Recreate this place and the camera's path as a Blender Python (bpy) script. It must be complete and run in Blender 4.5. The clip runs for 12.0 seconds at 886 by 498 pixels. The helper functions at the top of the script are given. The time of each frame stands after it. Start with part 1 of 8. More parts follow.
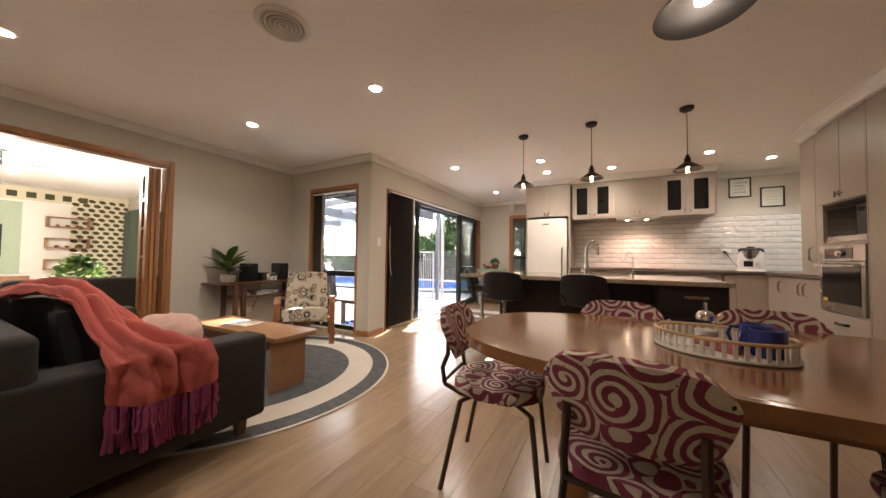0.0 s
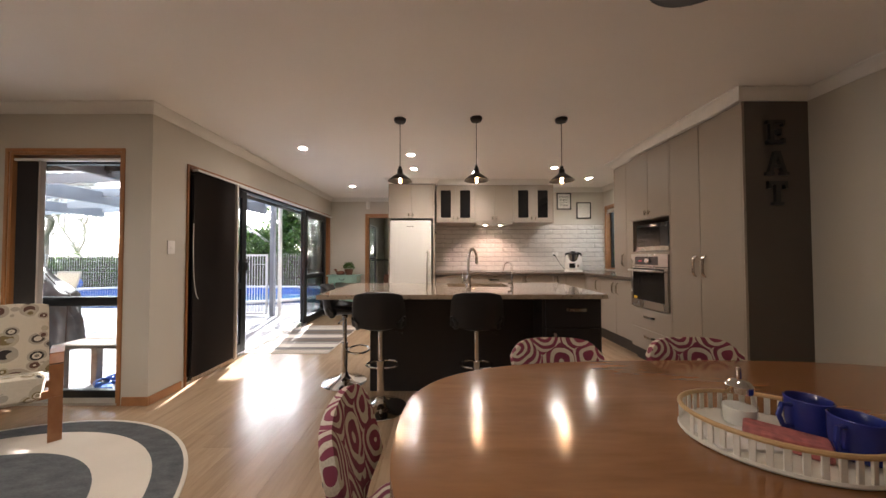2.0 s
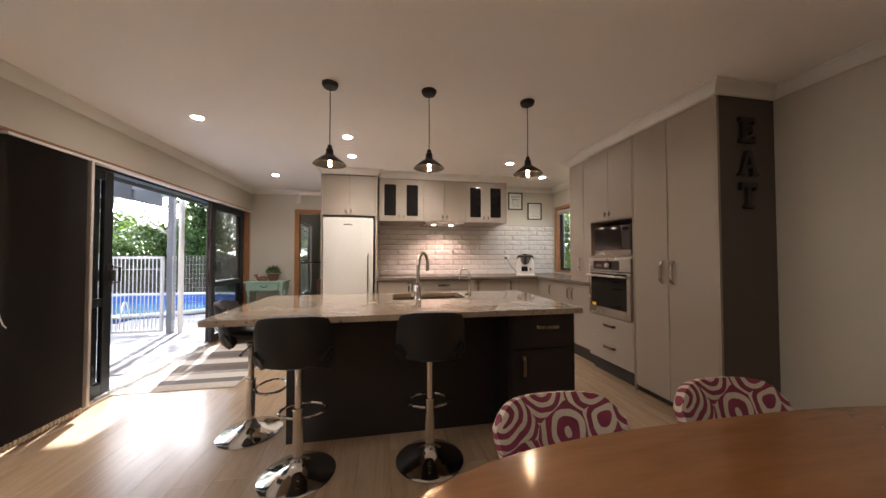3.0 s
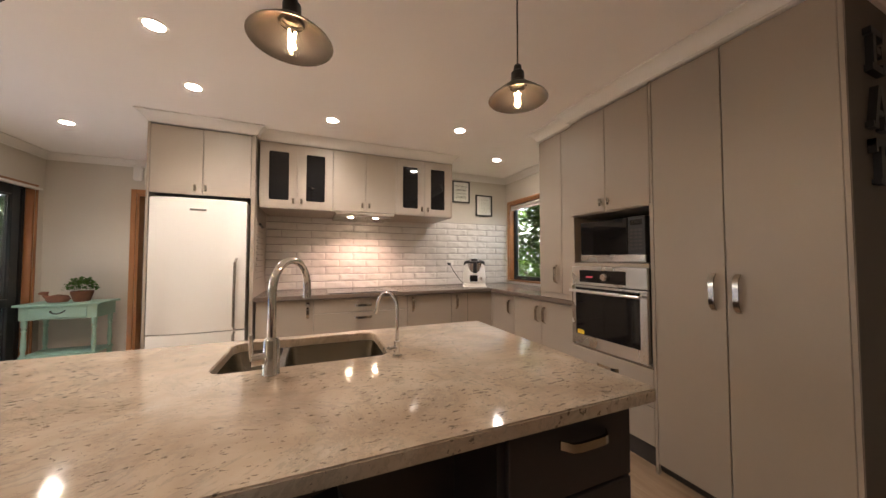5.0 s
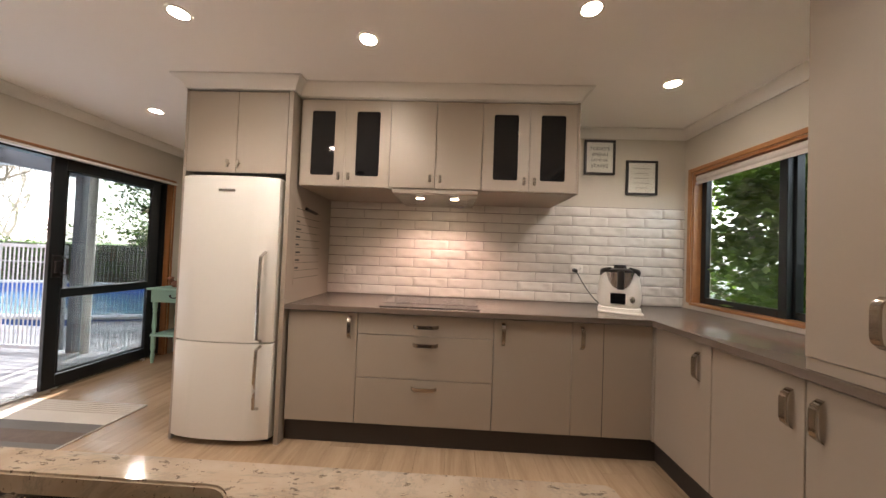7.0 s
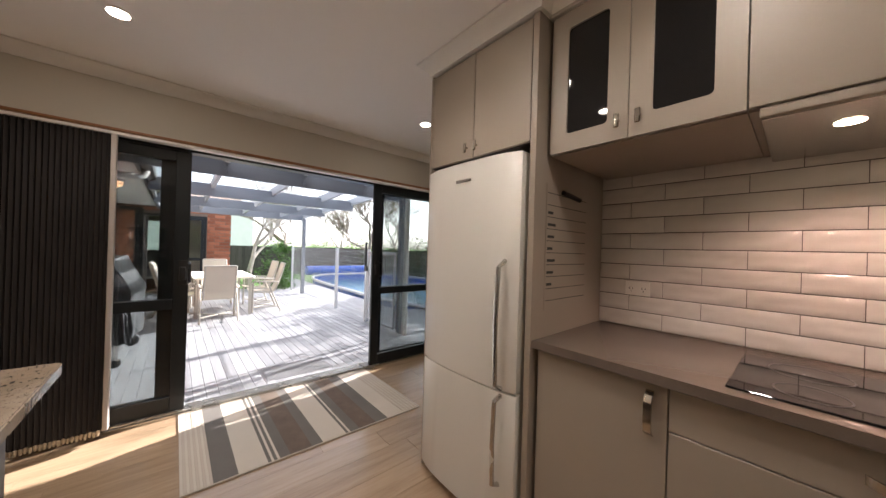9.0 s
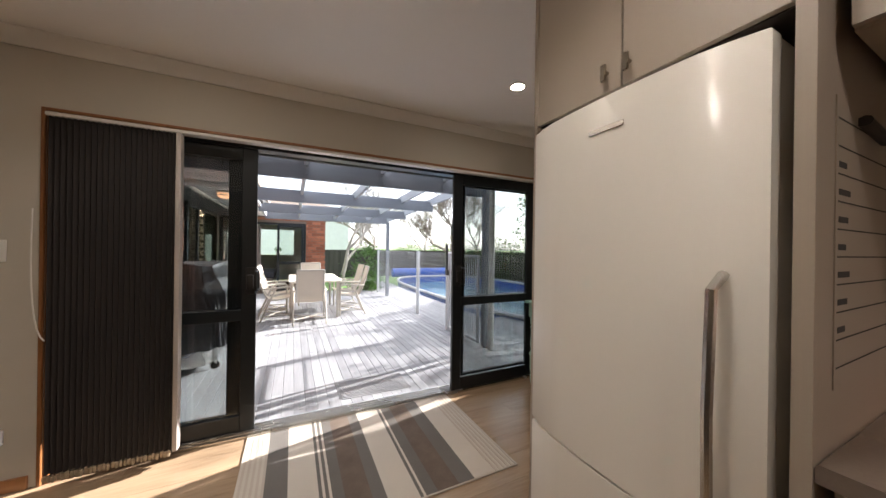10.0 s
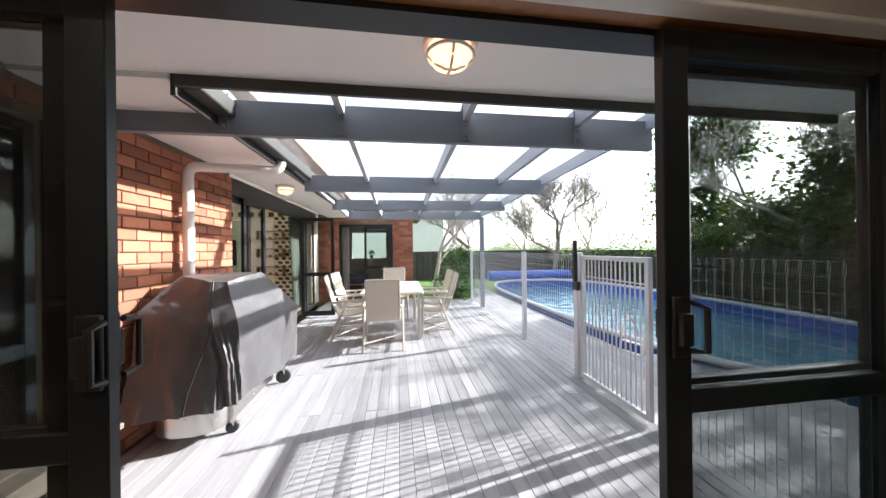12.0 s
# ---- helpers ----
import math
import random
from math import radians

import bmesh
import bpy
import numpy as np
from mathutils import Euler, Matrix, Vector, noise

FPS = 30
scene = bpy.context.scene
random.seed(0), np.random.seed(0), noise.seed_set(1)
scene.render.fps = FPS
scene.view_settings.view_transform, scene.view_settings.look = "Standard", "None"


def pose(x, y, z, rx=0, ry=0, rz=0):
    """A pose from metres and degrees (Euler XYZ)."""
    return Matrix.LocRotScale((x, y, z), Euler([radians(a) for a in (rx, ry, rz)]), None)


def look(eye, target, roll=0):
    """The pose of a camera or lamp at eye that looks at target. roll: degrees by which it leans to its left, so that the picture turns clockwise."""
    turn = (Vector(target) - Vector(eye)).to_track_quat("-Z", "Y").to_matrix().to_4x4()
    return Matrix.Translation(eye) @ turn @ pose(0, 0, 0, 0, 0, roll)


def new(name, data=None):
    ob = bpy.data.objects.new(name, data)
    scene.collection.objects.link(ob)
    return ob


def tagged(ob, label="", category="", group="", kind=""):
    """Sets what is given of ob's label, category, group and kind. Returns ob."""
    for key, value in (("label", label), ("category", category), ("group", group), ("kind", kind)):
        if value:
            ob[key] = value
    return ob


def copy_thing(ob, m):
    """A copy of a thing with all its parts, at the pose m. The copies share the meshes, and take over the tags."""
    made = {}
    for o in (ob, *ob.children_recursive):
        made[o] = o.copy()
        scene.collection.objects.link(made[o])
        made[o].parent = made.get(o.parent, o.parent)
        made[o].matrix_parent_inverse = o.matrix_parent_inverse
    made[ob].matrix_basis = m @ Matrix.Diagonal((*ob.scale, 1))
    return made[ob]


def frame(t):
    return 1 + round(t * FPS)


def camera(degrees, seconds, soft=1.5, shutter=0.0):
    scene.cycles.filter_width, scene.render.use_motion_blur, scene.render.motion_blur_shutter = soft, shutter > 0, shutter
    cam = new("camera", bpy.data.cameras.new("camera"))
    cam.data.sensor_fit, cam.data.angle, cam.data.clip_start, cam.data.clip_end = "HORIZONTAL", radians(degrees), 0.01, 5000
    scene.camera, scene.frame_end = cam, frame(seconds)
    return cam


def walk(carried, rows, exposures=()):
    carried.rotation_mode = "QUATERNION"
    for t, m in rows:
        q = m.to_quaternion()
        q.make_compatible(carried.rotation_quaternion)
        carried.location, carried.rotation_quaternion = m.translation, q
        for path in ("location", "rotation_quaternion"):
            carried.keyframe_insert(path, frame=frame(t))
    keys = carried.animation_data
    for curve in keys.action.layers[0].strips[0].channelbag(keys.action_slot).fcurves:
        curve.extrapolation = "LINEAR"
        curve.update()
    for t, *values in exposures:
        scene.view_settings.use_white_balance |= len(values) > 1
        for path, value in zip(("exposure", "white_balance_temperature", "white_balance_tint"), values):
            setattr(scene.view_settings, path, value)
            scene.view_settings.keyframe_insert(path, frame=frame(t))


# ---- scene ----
cam = camera(110.1, 12.0)
PATH = [
    (0, (0.833, 0.809, 1.052), (-0.112, 2.57, 1.114), 0.7),
    (0.5, (0.683, 0.884, 1.103), (0.018, 2.77, 1.153), 0.2),
    (1, (0.547, 1.013, 1.144), (0.141, 2.971, 1.185), 0.0),
    (1.5, (0.438, 1.218, 1.166), (0.245, 3.208, 1.21), 0.0),
    (2, (0.37, 1.476, 1.193), (0.376, 3.476, 1.24), -0.1),
    (2.5, (0.343, 1.758, 1.212), (0.541, 3.748, 1.264), -0.3),
    (3, (0.375, 2.032, 1.238), (0.737, 3.999, 1.284), -0.1),
    (3.2, (0.391, 2.143, 1.258), (0.812, 4.098, 1.291), -0.2),
    (4.8, (0.669, 3.181, 1.271), (1.432, 5.029, 1.334), -0.3),
    (5, (0.748, 3.298, 1.265), (1.513, 5.144, 1.333), -0.0),
    (5.5, (0.962, 3.553, 1.266), (1.668, 5.423, 1.333), 0.4),
    (6, (1.154, 3.831, 1.264), (1.721, 5.748, 1.331), 0.9),
    (6.5, (1.299, 4.136, 1.259), (1.604, 6.111, 1.333), 1.4),
    (7, (1.373, 4.406, 1.293), (1.3, 6.404, 1.335), 2.2),
    (7.5, (1.367, 4.651, 1.298), (0.879, 6.59, 1.329), 2.3),
    (9.5, (0.769, 5.425, 1.315), (-0.924, 6.489, 1.314), 1.3),
    (10, (0.467, 5.575, 1.316), (-1.333, 6.447, 1.317), 0.8),
    (10.5, (0.119, 5.727, 1.298), (-1.752, 6.435, 1.308), 0.6),
    (11, (-0.293, 5.868, 1.3), (-2.212, 6.43, 1.306), 0.6),
    (11.5, (-0.736, 5.989, 1.308), (-2.692, 6.408, 1.315), 0.1),
    (12, (-1.176, 6.072, 1.323), (-3.155, 6.359, 1.324), -0.7),
]
walk(cam, [(t, look(eye, target, roll)) for t, eye, target, roll in PATH], [(0.0, 3.35, 6500.0, 14.0), (2.5, 3.05, 6100.0, 13.0), (5.0, 3.28, 6400.0, 14.0), (7.5, 2.88, 6450.0, 14.0), (9.5, 2.2, 6300.0, 13.0), (11.0, 2.15, 6400.0, 11.0), (12.0, 1.85, 6200.0, 11.0)])

# ---- light ----
SUN_DIR = Vector((0.212, -0.881, -0.423))
world = bpy.data.worlds.new("sky")
scene.world = world
world.use_nodes = True
wn = world.node_tree.nodes
sky = wn.new("ShaderNodeTexSky")
sky.sky_type = "NISHITA"
sky.sun_disc = False
sky.sun_elevation = radians(25)
sky.sun_rotation = radians(-13.5)
sky.air_density, sky.dust_density, sky.ozone_density = 1.0, 2.0, 1.0
wn["Background"].inputs["Strength"].default_value = 0.15
haze = wn.new("ShaderNodeHueSaturation")
haze.inputs["Saturation"].default_value = 0.35
world.node_tree.links.new(sky.outputs[0], haze.inputs["Color"])
world.node_tree.links.new(haze.outputs[0], wn["Background"].inputs["Color"])

sun_data = bpy.data.lights.new("sun", "SUN")
sun_data.energy, sun_data.angle, sun_data.color = 5.0, radians(0.5), (1.0, 0.96, 0.91)
sun = new("sun", sun_data)
sun.matrix_world = look((-4, 20, 12), Vector((-4, 20, 12)) + SUN_DIR)


def lamp(name, kind, m, watts, color, size=0.1, cone=120):
    data = bpy.data.lights.new(name, kind)
    data.energy, data.color = watts, color
    if kind == "SPOT":
        data.spot_size, data.spot_blend, data.shadow_soft_size = radians(cone), 0.6, size
    elif kind == "AREA":
        data.shape, data.size = "DISK", size
    else:
        data.shadow_soft_size = size
    ob = new(name, data)
    ob.matrix_world = m
    return ob


# ---- building blocks ----
def mesh_of(name, bm, material, smooth=False):
    bmesh.ops.recalc_face_normals(bm, faces=bm.faces[:])
    me = bpy.data.meshes.new(name)
    bm.to_mesh(me)
    bm.free()
    if material:
        me.materials.append(material)
    if smooth:
        me.shade_smooth()
        me.set_sharp_from_angle(angle=radians(40))
    return me


def thing(name, label, category, m=None, group="", kind=""):
    ob = new(name)
    ob.empty_display_size = 0.1
    if m is not None:
        ob.matrix_basis = m
    return tagged(ob, label, category, group, kind)


def part(name, bm, material, parent, label="", smooth=True, m=None):
    ob = new(name, mesh_of(name, bm, material, smooth))
    ob.parent = parent
    if m is not None:
        ob.matrix_basis = m
    return tagged(ob, label)


def solo(name, bm, material, label, category, m=None, group="", kind="", smooth=True):
    ob = new(name, mesh_of(name, bm, material, smooth))
    if m is not None:
        ob.matrix_basis = m
    return tagged(ob, label, category, group, kind)


def struct(name, bm, material, label="", smooth=False):
    return solo(name, bm, material, label, "", kind="structure", smooth=smooth)


def box(bm, a, b, bev=0.0, seg=2, m=None):
    lo = [min(p, q) for p, q in zip(a, b)]
    hi = [max(p, q) for p, q in zip(a, b)]
    vs = [bm.verts.new((x, y, z)) for x in (lo[0], hi[0]) for y in (lo[1], hi[1]) for z in (lo[2], hi[2])]
    fs = [bm.faces.new([vs[i] for i in f]) for f in ((0, 1, 3, 2), (4, 6, 7, 5), (0, 4, 5, 1), (2, 3, 7, 6), (0, 2, 6, 4), (1, 5, 7, 3))]
    out = vs
    if bev > 0:
        es = list({e for f in fs for e in f.edges})
        r = bmesh.ops.bevel(bm, geom=es, offset=bev, segments=seg, profile=0.5, affect="EDGES")
        out = list({v for f in r["faces"] for v in f.verts} | {v for v in vs if v.is_valid})
    if m is not None:
        bmesh.ops.transform(bm, matrix=m, verts=out)
    return bm


def bx(a, b, bev=0.0, seg=2):
    return box(bmesh.new(), a, b, bev, seg)


def sweep(bm, pts, radii, seg=10, caps=True):
    """A round tube through points; radii one number or one each."""
    pts = [Vector(p) for p in pts]
    if not hasattr(radii, "__len__"):
        radii = [radii] * len(pts)
    rings, up = [], None
    for i, p in enumerate(pts):
        d = (pts[min(i + 1, len(pts) - 1)] - pts[max(i - 1, 0)]).normalized()
        if up is None:
            up = d.orthogonal().normalized()
        up = (up - d * up.dot(d))
        up = up.normalized() if up.length > 1e-5 else d.orthogonal().normalized()
        side = d.cross(up)
        rings.append([bm.verts.new(p + radii[i] * (math.cos(k * 2 * math.pi / seg) * up + math.sin(k * 2 * math.pi / seg) * side)) for k in range(seg)])
    for a, b in zip(rings, rings[1:]):
        for k in range(seg):
            bm.faces.new((a[k], a[(k + 1) % seg], b[(k + 1) % seg], b[k]))
    if caps:
        bm.faces.new(rings[0][::-1])
        bm.faces.new(rings[-1])
    return bm


def tube(pts, r, seg=10):
    return sweep(bmesh.new(), pts, r, seg)


def lathe(bm, profile, centre=(0, 0, 0), seg=24, sx=1.0, sy=1.0):
    """Turns (radius, height) pairs round the z axis."""
    c = Vector(centre)
    rings = []
    for r, z in profile:
        if r < 1e-5:
            rings.append([bm.verts.new(c + Vector((0, 0, z)))])
        else:
            rings.append([bm.verts.new(c + Vector((sx * r * math.cos(k * 2 * math.pi / seg), sy * r * math.sin(k * 2 * math.pi / seg), z))) for k in range(seg)])
    for a, b in zip(rings, rings[1:]):
        for k in range(seg):
            q = (k + 1) % seg
            if len(a) == 1 and len(b) == 1:
                continue
            if len(a) == 1:
                bm.faces.new((a[0], b[k], b[q]))
            elif len(b) == 1:
                bm.faces.new((a[k], a[q], b[0]))
            else:
                bm.faces.new((a[k], a[q], b[q], b[k]))
    return bm


def turned(profile, centre=(0, 0, 0), seg=24, sx=1.0, sy=1.0):
    return lathe(bmesh.new(), profile, centre, seg, sx, sy)


def slab(bm, outline, z0, z1, bev=0.0, seg=2):
    """Extrudes a closed outline of (x, y) from z0 to z1."""
    lo = [bm.verts.new((x, y, z0)) for x, y in outline]
    hi = [bm.verts.new((x, y, z1)) for x, y in outline]
    n = len(outline)
    bot, top = bm.faces.new(lo[::-1]), bm.faces.new(hi)
    for k in range(n):
        bm.faces.new((lo[k], lo[(k + 1) % n], hi[(k + 1) % n], hi[k]))
    if bev > 0:
        bmesh.ops.bevel(bm, geom=list(top.edges) + list(bot.edges), offset=bev, segments=seg, profile=0.5, affect="EDGES")
    return bm


def rounded(x0, y0, x1, y1, r, n=5):
    pts = []
    for cx, cy, a in ((x1 - r, y1 - r, 0), (x0 + r, y1 - r, 90), (x0 + r, y0 + r, 180), (x1 - r, y0 + r, 270)):
        pts += [(cx + r * math.cos(radians(a + 90 * k / n)), cy + r * math.sin(radians(a + 90 * k / n))) for k in range(n + 1)]
    return pts


def superellipse(cx, cy, a, b, n, count=48):
    out = []
    for k in range(count):
        t = 2 * math.pi * k / count
        c, s = math.cos(t), math.sin(t)
        out.append((cx + a * math.copysign(abs(c) ** (2 / n), c), cy + b * math.copysign(abs(s) ** (2 / n), s)))
    return out


def bend(p0, p1, p2, n=6):
    """Points of a quadratic curve."""
    p0, p1, p2 = Vector(p0), Vector(p1), Vector(p2)
    return [(1 - k / n) ** 2 * p0 + 2 * k / n * (1 - k / n) * p1 + (k / n) ** 2 * p2 for k in range(n + 1)]


def cloth_grid(f, nu, nv, thick=0.0):
    """A sheet from f(u, v), u and v 0..1."""
    bm = bmesh.new()
    g = [[bm.verts.new(f(i / nu, j / nv)) for j in range(nv + 1)] for i in range(nu + 1)]
    for i in range(nu):
        for j in range(nv):
            bm.faces.new((g[i][j], g[i + 1][j], g[i + 1][j + 1], g[i][j + 1]))
    if thick:
        bm.normal_update()
        back = [[bm.verts.new(v.co - v.normal * thick) for v in row] for row in g]
        for i in range(nu):
            for j in range(nv):
                bm.faces.new((back[i][j], back[i][j + 1], back[i + 1][j + 1], back[i + 1][j]))
        edge = [(i, 0) for i in range(nu)] + [(nu, j) for j in range(nv)] + [(i, nv) for i in range(nu, 0, -1)] + [(0, j) for j in range(nv, 0, -1)]
        for (a, b), (c, d) in zip(edge, edge[1:] + edge[:1]):
            bm.faces.new((g[a][b], back[a][b], back[c][d], g[c][d]))
    return bm


def wall_x(name, x0, x1, y0, y1, z0, z1, holes, material, label=""):
    """A wall across x, its holes (ya, yb, za, zb)."""
    bm = bmesh.new()
    y = y0
    for ya, yb, za, zb in sorted(holes):
        if ya > y:
            box(bm, (x0, y, z0), (x1, ya, z1))
        if za > z0:
            box(bm, (x0, ya, z0), (x1, yb, za))
        if zb < z1:
            box(bm, (x0, ya, zb), (x1, yb, z1))
        y = yb
    if y < y1:
        box(bm, (x0, y, z0), (x1, y1, z1))
    return struct(name, bm, material, label)


def wall_y(name, y0, y1, x0, x1, z0, z1, holes, material, label=""):
    bm = bmesh.new()
    x = x0
    for xa, xb, za, zb in sorted(holes):
        if xa > x:
            box(bm, (x, y0, z0), (xa, y1, z1))
        if za > z0:
            box(bm, (xa, y0, z0), (xb, y1, za))
        if zb < z1:
            box(bm, (xa, y0, zb), (xb, y1, z1))
        x = xb
    if x < x1:
        box(bm, (x, y0, z0), (x1, y1, z1))
    return struct(name, bm, material, label)


# ---- materials ----
class Nodes:
    def __init__(self, name):
        self.m = bpy.data.materials.new(name)
        self.m.use_nodes = True
        self.t = self.m.node_tree
        self.p = self.t.nodes["Principled BSDF"]

    def node(self, kind, **inputs):
        n = self.t.nodes.new(kind)
        for k, v in inputs.items():
            self.put(n.inputs[k.replace("_", " ")], v)
        return n

    def put(self, socket, v):
        if isinstance(v, bpy.types.NodeSocket):
            self.t.links.new(v, socket)
        else:
            socket.default_value = v

    def coords(self, scale=(1, 1, 1), turn=(0, 0, 0)):
        c = self.t.nodes.new("ShaderNodeTexCoord")
        mp = self.node("ShaderNodeMapping", Vector=c.outputs["Object"], Scale=scale, Rotation=turn)
        return mp.outputs[0]

    def noise(self, vec, scale, detail=4, rough=0.55, distort=0.0):
        n = self.node("ShaderNodeTexNoise", Vector=vec, Scale=scale, Detail=detail, Roughness=rough, Distortion=distort)
        return n.outputs["Fac"]

    def ramp(self, fac, stops, hard=False):
        n = self.node("ShaderNodeValToRGB", Fac=fac)
        e = n.color_ramp.elements
        n.color_ramp.interpolation = "CONSTANT" if hard else "LINEAR"
        while len(e) < len(stops):
            e.new(0.5)
        for el, (pos, col) in zip(e, stops):
            el.position, el.color = pos, (*col, 1)
        return n.outputs[0]

    def math(self, op, a, b=0.0, c=0.0):
        n = self.t.nodes.new("ShaderNodeMath")
        n.operation = op
        for s, v in zip(n.inputs, (a, b, c)):
            self.put(s, v)
        return n.outputs[0]

    def vmath(self, op, a, b=(0, 0, 0)):
        n = self.t.nodes.new("ShaderNodeVectorMath")
        n.operation = op
        self.put(n.inputs[0], a)
        self.put(n.inputs[1], b)
        return n.outputs[0]

    def mix(self, fac, a, b):
        n = self.t.nodes.new("ShaderNodeMix")
        n.data_type = "RGBA"
        self.put(n.inputs["Factor"], fac)
        for key, v in ((6, a), (7, b)):
            self.put(n.inputs[key], (*v, 1) if isinstance(v, tuple) and len(v) == 3 else v)
        return n.outputs[2]

    def bump(self, height, strength, distance=0.01):
        n = self.node("ShaderNodeBump", Height=height, Strength=strength, Distance=distance)
        self.put(self.p.inputs["Normal"], n.outputs[0])

    def set(self, **kw):
        for k, v in kw.items():
            self.put(self.p.inputs[k.replace("_", " ")], (*v, 1) if isinstance(v, tuple) and len(v) == 3 else v)
        return self.m


def tint(c, k):
    return tuple(min(1, v * k) for v in c)


def plain(name, color, rough=0.5, metal=0.0, var=0.08, big=2.5, fine=60, bump=0.1, scale=(1, 1, 1), coat=0.0, rvar=0.08, random_each=0.0):
    """A surface with soft large stains, fine grain and a little relief."""
    n = Nodes(name)
    v = n.coords(scale)
    a, b = n.noise(v, big, 3), n.noise(v, fine, 3)
    f = n.math("ADD", n.math("MULTIPLY", a, 0.6), n.math("MULTIPLY", b, 0.4))
    if random_each:
        o = n.t.nodes.new("ShaderNodeObjectInfo")
        f = n.math("ADD", f, n.math("MULTIPLY", n.math("SUBTRACT", o.outputs["Random"], 0.5), random_each))
    col = n.ramp(f, [(0.25, tint(color, 1 - var)), (0.75, tint(color, 1 + var))])
    r = n.math("ADD", rough - rvar / 2, n.math("MULTIPLY", a, rvar))
    if bump:
        n.bump(b, bump, 0.002)
    return n.set(Base_Color=col, Roughness=r, Metallic=metal, Coat_Weight=coat)


def wood(name, dark, light, rough=0.4, grain=(1, 14, 14), bump=0.12, coat=0.0, random_each=0.3, scale=5.0):
    n = Nodes(name)
    v = n.coords(grain)
    o = n.t.nodes.new("ShaderNodeObjectInfo")
    shift = n.node("ShaderNodeCombineXYZ", X=n.math("MULTIPLY", o.outputs["Random"], 37.0), Y=n.math("MULTIPLY", o.outputs["Random"], 11.0))
    v = n.vmath("ADD", v, shift.outputs[0])
    a = n.noise(v, scale * 0.25, 5, 0.6, 0.8)
    b = n.noise(v, scale * 1.6, 4, 0.6, 0.3)
    f = n.math("ADD", n.math("MULTIPLY", a, 0.7), n.math("MULTIPLY", b, 0.3))
    f = n.math("ADD", f, n.math("MULTIPLY", n.math("SUBTRACT", o.outputs["Random"], 0.5), random_each))
    col = n.ramp(f, [(0.28, dark), (0.5, tuple((p + q) / 2 for p, q in zip(dark, light))), (0.75, light)])
    n.bump(b, bump, 0.002)
    return n.set(Base_Color=col, Roughness=n.math("ADD", rough - 0.06, n.math("MULTIPLY", b, 0.12)), Coat_Weight=coat, Coat_Roughness=0.12)


def emitter(name, color, strength):
    n = Nodes(name)
    return n.set(Base_Color=color, Emission_Color=color, Emission_Strength=strength)


def glass(name, color=(1, 1, 1), rough=0.0):
    """A clear pane: mostly see-through, with a mirror gloss at grazing angles."""
    m = bpy.data.materials.new(name)
    m.use_nodes = True
    t = m.node_tree
    t.nodes.remove(t.nodes["Principled BSDF"])
    tr = t.nodes.new("ShaderNodeBsdfTransparent")
    tr.inputs[0].default_value = (*color, 1)
    gl = t.nodes.new("ShaderNodeBsdfGlossy")
    gl.inputs["Roughness"].default_value = rough
    lw = t.nodes.new("ShaderNodeLayerWeight")
    lw.inputs[0].default_value = 0.5
    pw = t.nodes.new("ShaderNodeMath")
    pw.operation = "POWER"
    pw.inputs[1].default_value = 4.0
    t.links.new(lw.outputs["Facing"], pw.inputs[0])
    fr = t.nodes.new("ShaderNodeMath")
    fr.operation = "MULTIPLY_ADD"
    fr.inputs[1].default_value, fr.inputs[2].default_value = 0.6, 0.035
    t.links.new(pw.outputs[0], fr.inputs[0])
    mx = t.nodes.new("ShaderNodeMixShader")
    t.links.new(fr.outputs[0], mx.inputs[0])
    t.links.new(tr.outputs[0], mx.inputs[1])
    t.links.new(gl.outputs[0], mx.inputs[2])
    t.links.new(mx.outputs[0], t.nodes["Material Output"].inputs[0])
    return m


def rose_fabric(name):
    n = Nodes(name)
    v = n.coords((1, 1, 1))
    warp = n.node("ShaderNodeTexNoise", Vector=v, Scale=6.0, Detail=1.0)
    v2 = n.vmath("ADD", v, n.vmath("MULTIPLY", warp.outputs["Color"], (0.06, 0.06, 0.06)))
    vo = n.node("ShaderNodeTexVoronoi", Vector=v2, Scale=7.0, Randomness=0.75)
    d = n.vmath("SUBTRACT", n.vmath("MULTIPLY", v2, (7.0, 7.0, 7.0)), n.vmath("MULTIPLY", vo.outputs["Position"], (7.0, 7.0, 7.0)))
    s = n.node("ShaderNodeSeparateXYZ", Vector=d)
    ang = n.math("ARCTAN2", n.math("ADD", s.outputs["Z"], n.math("MULTIPLY", s.outputs["Y"], 0.8)), s.outputs["X"])
    sp = n.math("ADD", n.math("MULTIPLY", vo.outputs["Distance"], 5.2), n.math("DIVIDE", ang, 6.2832))
    sp = n.math("ADD", sp, n.math("MULTIPLY", n.noise(v, 14, 2), 0.55))
    fr = n.math("FRACT", sp)
    f = n.math("GREATER_THAN", fr, 0.47)
    weave = n.noise(v, 320, 2)
    cream = n.ramp(weave, [(0.3, (0.50, 0.43, 0.33)), (0.7, (0.66, 0.59, 0.48))])
    plum = n.ramp(n.noise(v, 9, 2), [(0.3, (0.17, 0.028, 0.055)), (0.7, (0.26, 0.045, 0.085))])
    n.bump(weave, 0.25, 0.002)
    return n.set(Base_Color=n.mix(f, cream, plum), Roughness=0.85)


